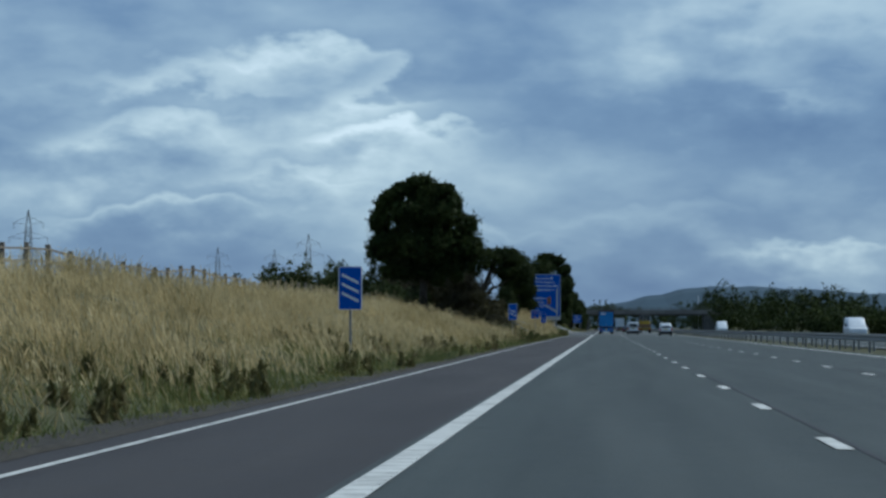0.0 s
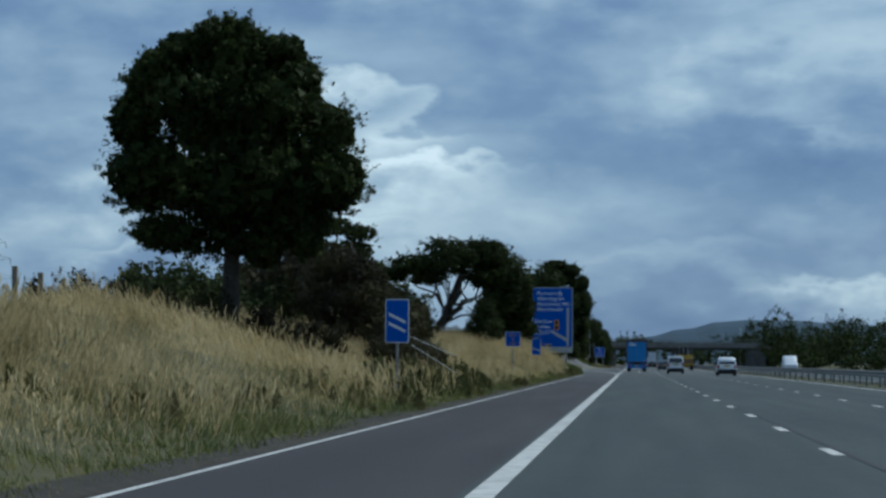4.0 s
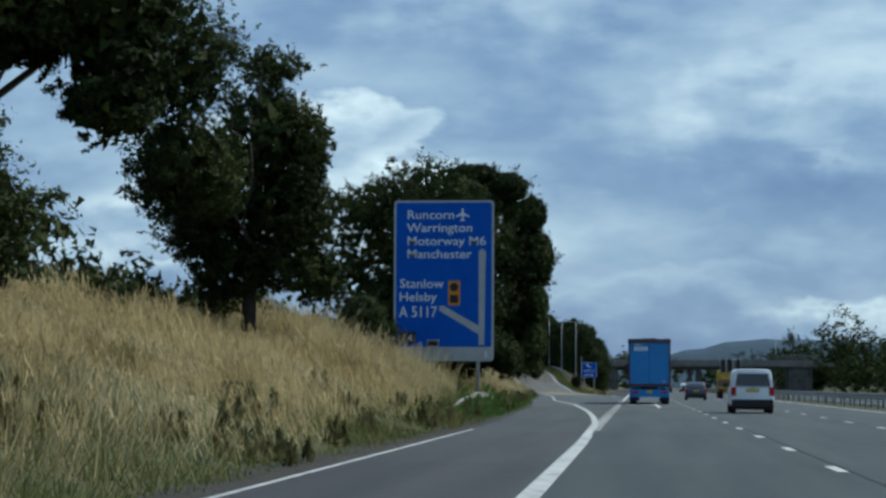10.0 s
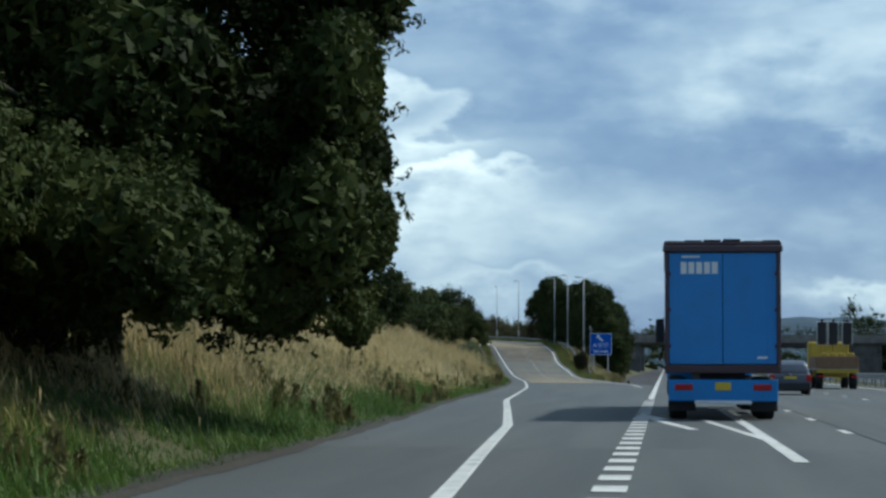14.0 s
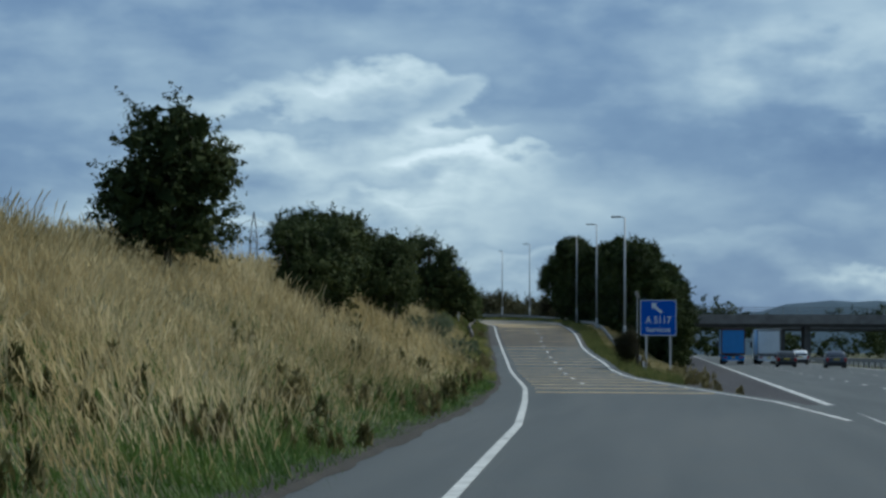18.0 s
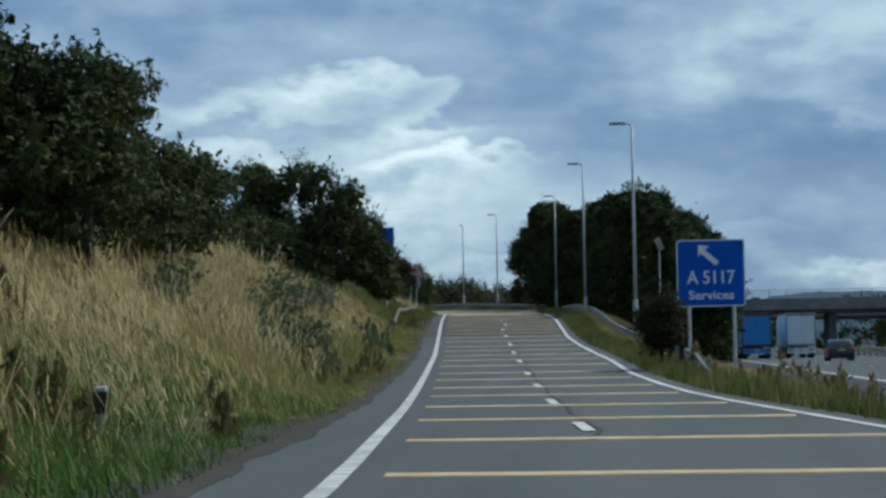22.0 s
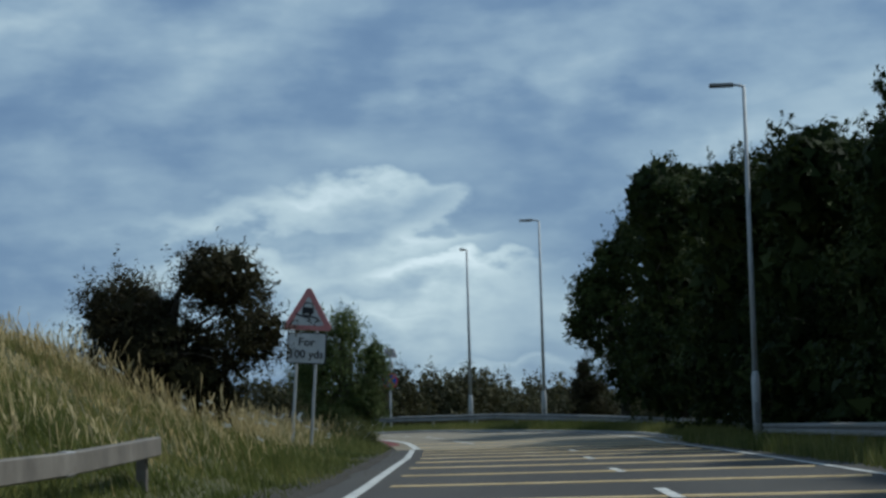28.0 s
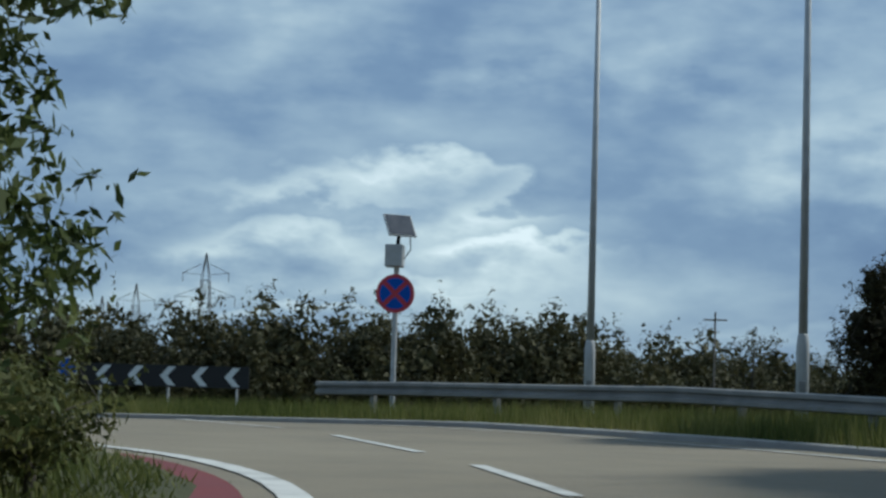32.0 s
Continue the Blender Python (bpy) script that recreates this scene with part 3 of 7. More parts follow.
tagged(strip("red_patch", [1.2 + 0.2 * k for k in range(14)], [-0.16, -0.09, -0.02], RED_ROAD, 0.012, "dull red surfacing inside the white line of the bend", "red surfacing"))


# ---------------------------------------------------------------- road markings
def ribbon(verts, faces, pts, width, lift):
    """Adds a flat ribbon along points (x, y, z)."""
    b = len(verts)
    for i, p in enumerate(pts):
        q, r = pts[max(i - 1, 0)], pts[min(i + 1, len(pts) - 1)]
        dx, dy = r[0] - q[0], r[1] - q[1]
        l = math.hypot(dx, dy) or 1
        nx, ny = dy / l * width / 2, -dx / l * width / 2
        verts += [(p[0] - nx, p[1] - ny, p[2] + lift), (p[0] + nx, p[1] + ny, p[2] + lift)]
    for i in range(len(pts) - 1):
        faces.append((b + 2 * i, b + 2 * i + 1, b + 2 * i + 3, b + 2 * i + 2))


def line_thing(name, pts, width, mat, label, lift=0.01):
    v, f = [], []
    ribbon(v, f, pts, width, lift)
    return tagged(mesh_object(name, v, f, mat), label, "road marking", kind="structure")


def on_slip(x, y):
    return (x, y, float(table(y, ROAD_Z)))


line_thing("edge_line", [(-1.24, y, 0) for y in np.arange(60, 356, 5.0)], 0.24, PAINT, "solid white edge line beside the hard shoulder")
line_thing("edge_line", [(-3.95 - 0.35 * min(1, max(0, (y - 100) / 100)), y, 0) for y in np.arange(60, 372, 6.0)], 0.09, PAINT, "narrow worn white line at the verge", 0.008)
line_thing("edge_line", [on_slip(float(table(y, LEFT_LINE)), y) for y in stations(355, 470, 2.5)], 0.2, PAINT, "broad solid white line curving into the slip road")
line_thing("edge_line", [on_slip(float(table(y, LEFT_LINE)), y) for y in stations(470, 672, 3.0)], 0.14, PAINT, "solid white edge line along the slip road")
line_thing("edge_line", [(*bend_point(s, 0.02), bend_z(*bend_point(s, 0.02))) for s in BEND], 0.2, PAINT, "solid white line round the inside of the bend", 0.016)
line_thing("edge_line", [(*bend_point(s, 0.97), bend_z(*bend_point(s, 0.97))) for s in BEND], 0.16, PAINT, "solid white line round the outside of the bend", 0.016)
line_thing("edge_line", [on_slip(float(table(y, RIGHT_LINE)), y) for y in stations(500, 674, 3.0)], 0.13, PAINT, "solid white line along the far side of the slip road")
line_thing("edge_line", [(-1.25, y, 0) for y in np.arange(468, 1300, 16.0)], 0.22, PAINT, "solid white edge line of the motorway past the slip road")
line_thing("edge_line", [(10.45, y, 0) for y in np.arange(60, 1300, 20.0)], 0.2, PAINT, "solid white line beside the central reservation")
line_thing("edge_line", [(15.4, y, 0) for y in np.arange(60, 1300, 20.0)], 0.2, PAINT, "solid white line of the opposite carriageway")


def dash_set(name, spots, w, l, mat, label, group):
    """Separate dashes that share one mesh: spots are (x, y, z, heading, slope)."""
    me = bpy.data.meshes.new("dash")
    me.from_pydata([(-w / 2, -l / 2, 0), (w / 2, -l / 2, 0), (w / 2, l / 2, 0), (-w / 2, l / 2, 0)], [], [(0, 1, 2, 3)])
    me.materials.append(mat)
    for x, y, z, h, s in spots:
        ob = new(name, me)
        ob.matrix_world = pose(x, y, z, s, 0, h)
        tagged(ob, label, "road marking", group, "structure")


dash_set("lane_dash", [(2.52, 108.3 + 9 * k, 0.01, 0, 0) for k in range(-4, 70)], 0.16, 2.0, PAINT, "white dash of the first lane line", "first lane line")
dash_set("lane_dash", [(6.47, 110.3 + 9 * k, 0.01, 0, 0) for k in range(-4, 70)], 0.16, 2.0, PAINT, "white dash of the second lane line", "second lane line")
dash_set("lane_dash", [(19.3 + 3.9 * j, 106 + 9 * k, 0.01, 0, 0) for k in range(0, 50) for j in (0, 1)], 0.16, 2.0, PAINT, "white dash on the opposite carriageway", "opposite lane lines")
dash_set("diverge_mark", [(-1.27, 366 + 2 * k, 0.011, 0, 0) for k in range(0, 50)], 0.34, 1.0, PAINT, "short broad white mark between lane and slip road", "diverge line")


def slip_heading(y):
    return math.degrees(math.atan2(float(table(y - 3, LEFT_LINE) - table(y + 3, LEFT_LINE)), 6.0))


def slip_slope(y):
    return math.degrees(math.atan2(float(table(y + 3, ROAD_Z) - table(y - 3, ROAD_Z)), 6.0))


CENTRE = ((532, -8.2), (541.7, -9.07), (550.3, -9.79), (559, -10.55), (567, -11.25), (575, -11.98), (584, -12.74), (593, -13.57), (602, -14.39), (611.5, -14.98), (620.3, -15.88), (629.2, -16.67), (638, -17.44), (655, -18.9), (672, -20.28))
dash_set("slip_dash", [(float(table(y, CENTRE)), y, float(table(y, ROAD_Z)) + 0.012, slip_heading(y), slip_slope(y)) for y in [532.8 + 8.75 * k for k in range(16)]], 0.13, 2.2, PAINT, "white dash along the middle of the slip road", "slip road lane line")
for p, q in (((-34.9, 706.2), (-33.4, 704.7)), ((-32.2, 703.3), (-29.8, 699.6)), ((-28.6, 697.0), (-26.85, 692.1)), ((-26.0, 689.5), (-24.9, 685.3)), ((-24.2, 681.8), (-23.2, 677.6))):
    line_thing("bend_dash", [(p[0] + (q[0] - p[0]) * k / 4, p[1] + (q[1] - p[1]) * k / 4, bend_z(0, p[1] + (q[1] - p[1]) * k / 4)) for k in range(5)], 0.13, PAINT, "narrow white dash round the bend", 0.014)["group"] = "bend line"

# Dark joints between the strips of asphalt
line_thing("joint", [(2.66, y, 0) for y in np.arange(60, 700, 10.0)], 0.07, SEALANT, "dark joint beside the first lane line", 0.005)
line_thing("joint", [(6.62, y, 0) for y in np.arange(60, 700, 10.0)], 0.06, SEALANT, "dark joint beside the second lane line", 0.005)
line_thing("joint", [on_slip(float(table(y, CENTRE)) + 0.1 + 0.04 * math.sin(y * 0.7), y) for y in np.arange(530, 640, 2.0)], 0.055, SEALANT, "dark joint along the middle of the slip road", 0.005)

# Kerb round the outside of the bend
kv, kf = [], []
for i, st in enumerate([0.25 * k for k in range(2, 34)]):
    for off, up in ((1.07, -0.1), (1.07, 0.045), (1.075, 0.06), (1.092, 0.06), (1.097, 0.0)):
        px_, py_ = bend_point(st, off)
        kv.append((px_, py_, bend_z(px_, py_) + 0.03 + up))
    if i:
        kf += [(5 * i - 5 + k, 5 * i - 4 + k, 5 * i + 1 + k, 5 * i + k) for k in range(4)]
tagged(mesh_object("kerb", kv, kf, CONCRETE), "grey concrete kerb round the outside of the bend", "kerb", kind="structure")

# Soil and grit washed over the edge of the asphalt
rg = np.random.default_rng(5)
gv, gf = [], []
gy = np.arange(70, 676, 0.25)
out = 0.1 + 0.2 * np.abs(np.sin(gy * 0.31) * np.sin(gy * 0.083 + 1)) + 0.1 * np.sin(gy * 1.7) * np.sin(gy * 0.6) + rg.uniform(0, 0.07, len(gy))
for i, yy in enumerate(gy):
    ex = float(edge_x(yy))
    gv += [(ex - 0.5, yy, hz(ex - 0.5, yy) + 0.012), (ex - 0.02, yy, float(table(yy, ROAD_Z)) + 0.045), (ex + max(0.02, float(out[i]) * (0.3 if yy < 360 else 0.5)), yy, float(table(yy, ROAD_Z)) + 0.005)]
    if i:
        gf += [(3 * i - 3 + q, 3 * i - 2 + q, 3 * i + 1 + q, 3 * i + q) for q in range(2)]
tagged(mesh_object("verge_soil", gv, gf, SOIL), "dark soil and grit along the edge of the asphalt", "soil", kind="structure")


def ribs(pts, width, gap, label):
    """Low raised ribs across an edge line."""
    v, f = [], []
    for p, q in zip(pts, pts[1:]):
        l = math.dist(p[:2], q[:2])
        ux, uy = (q[0] - p[0]) / l, (q[1] - p[1]) / l
        d = 0.0
        while d < l:
            x, y, z = (p[k] + (q[k] - p[k]) * d / l for k in range(3))
            b = len(v)
            for a, h in ((-0.04, 0.009), (-0.02, 0.018), (0.02, 0.018), (0.04, 0.009)):
                for e in (-width / 2, width / 2):
                    v.append((x + ux * a - uy * e, y + uy * a + ux * e, z + h))
            f += [(b + 2 * k, b + 2 * k + 1, b + 2 * k + 3, b + 2 * k + 2) for k in range(3)]
            d += gap
    return tagged(mesh_object("line_ribs", v, f, PAINT), label, "road marking", kind="structure")


ribs([(-1.24, y, 0) for y in np.arange(90, 362, 10.0)], 0.2, 0.4, "raised white ribs along the edge line")
ribs([on_slip(float(table(y, LEFT_LINE)), y) for y in stations(366, 672, 3.0)], 0.12, 0.4, "raised white ribs along the slip road edge line")

# Yellow rumble bars across the slip road, closing up towards the top.
y, bars = 520.4, []
while y < 679:
    bars.append(y)
    y += float(table(y, ((535, 4.92), (580, 4.85), (600, 4.6), (612, 4.2), (628, 4.2), (633, 4.5), (650, 4.4), (654, 3.97), (680, 3.97))))
for i, y in enumerate(bars):
    xl, xr = float(table(y, LEFT_LINE)) + 0.3, float(table(y, RIGHT_LINE)) - 0.2
    h = math.tan(radians(-slip_heading(y))) * 0.35
    n = 8
    hw = float(table(y, ((635, 0.1), (656, 0.135))))
    pts = [(xl + (xr - xl) * k / n, y + 0.02 * math.sin(k * 2.1 + i) - 0.1 * k / n, float(table(y, ROAD_Z))) for k in range(n + 1)]
    v, f = [], []
    for j, p in enumerate(pts):
        for dy, dz in ((-hw, -0.002), (0.012 - hw, 0.011), (hw - 0.012, 0.012), (hw, 0.0)):
            v.append((p[0], p[1] + dy, p[2] + dz + 0.05 * dy))
        if j:
            f += [(4 * j - 4 + q, 4 * j + q, 4 * j + q + 1, 4 * j - 3 + q) for q in range(3)]
    ob = tagged(mesh_object("rumble_bar", v, f, YELLOW_PAINT), "worn raised yellow bar across the slip road", "road marking", kind="structure")
    ob["group"] = "bars across the slip road"

# Worn arrows in the lane before the gore
line_thing("lane_arrow", [(0.95, 420, 0), (0.9, 436, 0), (0.78, 452, 0)], 0.2, PAINT, "long worn white arrow shaft in the lane", 0.009)
line_thing("lane_arrow", [(0.88, 428, 0), (0.35, 436, 0), (0.1, 440, 0)], 0.16, PAINT, "worn white arrow branch", 0.01)
line_thing("lane_arrow", [(-0.2, 433, 0), (-0.75, 438, 0), (-1.05, 441, 0)], 0.2, PAINT, "worn white deflection arrow shaft", 0.01)
tagged(mesh_object("arrow_head", [(-1.5, 440.4, 0.011), (-0.65, 440.4, 0.011), (-1.3, 445.5, 0.011)], [(0, 1, 2)], PAINT), "worn white deflection arrow head", "road marking", kind="structure")

# ---------------------------------------------------------------- vegetation
def quads(name, verts, mats, index=None, parent=None, label="", per=4):
    """One mesh from an array of (n, per, 3) corners."""
    n = len(verts)
    me = bpy.data.meshes.new(name)
    me.vertices.add(n * per)
    me.vertices.foreach_set("co", verts.astype(np.float32).ravel())
    me.loops.add(n * per)
    me.loops.foreach_set("vertex_index", np.arange(n * per, dtype=np.int32))
    me.polygons.add(n)
    me.polygons.foreach_set("loop_start", np.arange(0, n * per, per, dtype=np.int32))
    for m in mats:
        me.materials.append(m)
    if index is not None:
        me.polygons.foreach_set("material_index", index.astype(np.int32))
    me.update(calc_edges=True)
    me.validate()
    ob = new(name, me)
    if parent:
        ob.parent = parent
    if label:
        ob["label"] = label
    return ob


def blades(rng, x, y, z, h, w, lean, way=None, plume=0.0):
    """Leaning blades of grass, a slim triangle each; a share of them are seed heads that widen to the tip. (n, 3, 3) corners."""
    n = len(x)
    a = rng.uniform(0, math.tau, n)
    b = rng.uniform(0, math.tau, n) if way is None else way + rng.normal(0, 0.7, n)
    o = np.stack([np.cos(a) * w / 2, np.sin(a) * w / 2, 0 * w], -1)
    up = np.stack([np.cos(b) * lean * h, np.sin(b) * lean * h, h * (1 - lean * 0.25)], -1)
    lo = np.stack([x, y, z], -1)
    v = np.stack([lo - o, lo + o, lo + up], 1)
    if plume:
        k = rng.random(n) < plume
        v[k] = np.stack([lo + up * 0.66, lo + up * 1.08 - o * 1.5, lo + up * 0.98 + o * 1.5], 1)[k]
    return v


def grass_field(name, seed, n, ys, es, h, w, lean, mat, label, tuft=0.0, thin=None, plume=0.0):
    """Grass over the bank between distances es from the road's edge and lengths ys."""
    rng = np.random.default_rng(seed)
    k = max(1, int(n / tuft))
    cy, ce = rng.uniform(*ys, k), rng.uniform(*es, k)
    pick = rng.integers(0, k, n)
    y, e = cy[pick] + rng.normal(0, 0.26, n), ce[pick] + rng.normal(0, 0.24, n)
    th = (0.5 + 0.75 * rng.random(k))[pick]
    way = (2.6 + rng.normal(0, 0.9, k) + 1.2 * np.sin(cy * 0.11))[pick]
    if thin is not None:
        keep = rng.random(n) < thin(e, y)
        y, e, th, way = y[keep], e[keep], th[keep], way[keep]
    x = table(y, EDGE) - e
    z = height(x, y) - 0.03
    n = len(x)
    hh = h * th * rng.uniform(0.6, 1.15, n) * (0.85 + 0.28 * np.sin(y * 0.35 + x * 0.5) + 0.18 * np.sin(y * 1.3 - x))
    hh = hh * np.clip(0.3 + e / 1.3, 0.3, 1)
    v = blades(rng, x, y, z, hh, w * rng.uniform(0.7, 1.4, n), lean * rng.uniform(0.3, 1.5, n), way, plume)
    return tagged(quads(name, v, [mat], per=3), label, "grass", kind="stuff")


def facing(rng, nrm, spread):
    """Two axes of a leaf that lies across nrm, give or take."""
    m = len(nrm)
    w = nrm + spread * rng.normal(size=(m, 3))
    w /= np.linalg.norm(w, axis=1)[:, None] + 1e-9
    u = rng.normal(size=(m, 3))
    u -= (u * w).sum(1)[:, None] * w
    u /= np.linalg.norm(u, axis=1)[:, None] + 1e-9
    return u, np.cross(w, u)


def crown_leaves(rng, blobs, n, size, clump, wide=1.0, shoots=0.16, pointed=False):
    """Leaves in clumps over ellipsoids (cx, cy, cz, rx, ry, rz, share), some on shoots that stand out: a triangle each, or four corners if pointed."""
    share = np.array([b[6] if len(b) > 6 else b[3] * b[4] + b[3] * b[5] for b in blobs], float)
    share /= share.sum()
    out, nrms, cents = [], [], []
    for b, s in zip(blobs, share):
        m = int(n * s)
        k = max(6, int(m / clump))
        d = rng.normal(size=(k, 3))
        d /= np.linalg.norm(d, axis=1)[:, None]
        r = rng.uniform(0.45, 1.0, k) ** 0.5 * (0.93 + 0.1 * np.sin(d[:, 0] * 7 + d[:, 2] * 9))
        c = np.array(b[:3]) + d * r[:, None] * np.array(b[3:6])
        cents.append(c)
        ms = int(m * shoots)
        pick = rng.integers(0, k, m - ms)
        reach = (0.16 + 0.17 * wide * min(b[3], b[5])) * (0.62 if pointed else 1.0)
        rad = (rng.uniform(0.4, 1.0, k) * reach)[pick]
        o = rng.normal(size=(m - ms, 3))
        o *= (rng.random(m - ms) ** 0.45 / np.linalg.norm(o, axis=1))[:, None]
        out.append(c[pick] + o * rad[:, None] * np.array([1.15, 1.15, 0.75]))
        nrms.append(o * 1.1 + d[pick] * 0.55 + np.array([0, 0, 0.35]))
        # shoots: leaves along short twigs that leave the crown outwards and upwards
        ks = max(3, ms // 14)
        at_ = rng.integers(0, k, ks)
        way = d[at_] * 0.7 + rng.normal(0, 0.45, (ks, 3)) + np.array([0, 0, 0.55])
        way /= np.linalg.norm(way, axis=1)[:, None]
        ln = reach * rng.uniform(0.7, 1.9, ks)
        pick = rng.integers(0, ks, ms)
        t = rng.random(ms)
        out.append(c[at_][pick] + way[pick] * (ln[pick] * (0.35 + 0.8 * t))[:, None] + rng.normal(0, 1, (ms, 3)) * (0.16 * reach * (1.15 - t))[:, None])
        nrms.append(d[at_][pick] * 0.7 + rng.normal(0, 0.4, (ms, 3)) + np.array([0, 0, 0.35]))
    p = np.concatenate(out)
    u, v = facing(rng, np.concatenate(nrms), 0.45)
    s = size * rng.uniform(0.55, 1.4, len(p))[:, None]
    if pointed:
        return np.stack([p + u * s * 1.1, p + v * s * 0.38 - u * s * 0.1, p - u * s, p - v * s * 0.38 - u * s * 0.1], 1), np.concatenate(cents)
    return np.stack([p + u * s * 1.1, p - u * s * 0.7 + v * s * 0.5, p - u * s * 0.7 - v * s * 0.5], 1), np.concatenate(cents)


def inner_leaves(rng, blobs, per=300, big=0.28):
    """Broad sprays of leaves deep inside a crown, as (n, 3, 3) corners."""
    out = []
    for b in blobs:
        d = rng.normal(size=(per, 3))
        d *= (rng.random(per) ** 0.4 * 0.7 / np.linalg.norm(d, axis=1))[:, None]
        p = np.array(b[:3]) + d * np.array(b[3:6])
        u, v = facing(rng, d, 0.5)
        s = min(big, 0.17 * min(b[3], b[5])) * rng.uniform(0.6, 1.3, per)[:, None]
        out.append(np.stack([p + u * s * 1.1, p - u * s * 0.8 + v * s * 0.7, p - u * s * 0.8 - v * s * 0.7], 1))
    return np.concatenate(out)


def lumps(rng, blobs):
    """Breaks each large ellipsoid of a crown into a core and uneven lobes."""
    out = []
    for x, y, z, p, q, t in blobs:
        r = min(p, t)
        if r < 0.8:
            out.append((x, y, z, p, q, t))
            continue
        out.append((x, y, z, p * 0.92, q * 0.92, t * 0.92))
        for k in range(5 if r < 1.5 else 9):
            d = rng.normal(size=3)
            d /= np.linalg.norm(d)
            f = rng.uniform(0.26, 0.46)
            out.append((x + d[0] * p * 0.66, y + d[1] * q * 0.66, z + d[2] * t * 0.66, p * f, q * f, t * f))
    return out


LEAVES, LEAF = 0.46, 1.12            # share of the leaves given, and their growth


def tree(name, at, blobs, n, size, label, category, trunk=0.35, mat=None, seed=1, limbs=16, clump=40, fork=0.35, group="", stems=1, bend=0.0, dense=True, crook=1.0, inner=300, shoots=0.16, pointed=False, big=0.28):
    """A tapered trunk with limbs and a crown of many small leaves. blobs are relative to the base."""
    rng = np.random.default_rng(seed)
    base = thing(name, at, label, category, group)
    q, cents = crown_leaves(rng, lumps(rng, blobs), int(n * LEAVES), size * LEAF, clump * 0.6, shoots=shoots, pointed=pointed)
    if pointed:
        quads("inner_leaves", inner_leaves(rng, blobs, inner, 0.06), [mat or OAK], parent=base, per=3)
    elif dense:
        q = np.concatenate([q, inner_leaves(rng, blobs, inner, big)])
    quads("crown", q, [mat or OAK], parent=base, per=q.shape[1])
    top = max(b[2] + b[5] for b in blobs)
    cx = sum(b[0] for b in blobs) / len(blobs)
    cy = sum(b[1] for b in blobs) / len(blobs)
    bm = bmesh.new()
    fz = top * fork
    for s in range(stems):
        ox = rng.normal(0, 0.25) if stems > 1 else 0
        pts = [(ox, 0, -0.4), (ox + 0.1 * bend, 0.05, fz * 0.5), (ox + cx * 0.25 + bend * 0.3, cy * 0.2, fz), (cx * 0.7 + ox, cy * 0.6, (fz + top) / 2), (cx, cy, top * 0.85)]
        tube(bm, pts, [trunk * 1.25, trunk, trunk * 0.85, trunk * 0.45, trunk * 0.12], 8)
    part("trunk", bm, BARK, base, smooth=True)
    bm = bmesh.new()
    pick = rng.choice(len(cents), min(limbs, len(cents)), replace=False)
    for i in pick:
        c = cents[i]
        s = rng.uniform(0.75, 1.25)
        st = Vector((cx * 0.25 * s, cy * 0.2 * s, fz * s * rng.uniform(0.8, 1.2)))
        e = Vector(c)
        mid = st.lerp(e, 0.5) + Vector((rng.normal(0, 0.3) * crook, rng.normal(0, 0.3), 0.25 * (e - st).length * rng.uniform(0, 0.6)))
        q1 = st.lerp(mid, 0.5) + Vector((rng.normal(0, 0.2) * crook, rng.normal(0, 0.2), rng.normal(0, 0.15) * crook))
        r = trunk * rng.uniform(0.2, 0.38)
        L = (e - st).length
        pts = []
        for i in range(9):
            t = i / 8
            w = st.lerp(q1, t * 2) if t < 0.25 else q1.lerp(mid, (t - 0.25) * 3) if t < 0.55 else mid.lerp(e, (t - 0.55) / 0.45)
            pts.append(w + Vector(rng.normal(0, 0.035 * L * math.sin(t * math.pi) * min(crook, 1.6), 3)))
        tube(bm, pts, [r * (1 - 0.92 * i / 8) for i in range(9)], 6, False)
    part("branchwork", bm, BARK, base, smooth=True)
    return base

# Grass on the bank
def right_field(name, seed, n, ys, offs, h, w, mat, label):
    """Grass on the strip between the slip road and the barrier, and in the gore."""
    rng = np.random.default_rng(seed)
    y = rng.uniform(*ys, n)
    x = table(y, RIGHT_LINE) + rng.uniform(*offs, n)
    keep = x < -4.9
    x, y = x[keep], y[keep]
    n = len(x)
    v = blades(rng, x, y, height(x, y) - 0.03, h * rng.uniform(0.5, 1.2, n), w * rng.uniform(0.7, 1.3, n) * 1.4, 0.5 * rng.random(n))
    return tagged(quads(name, v, [mat], per=3), label, "grass", kind="stuff")


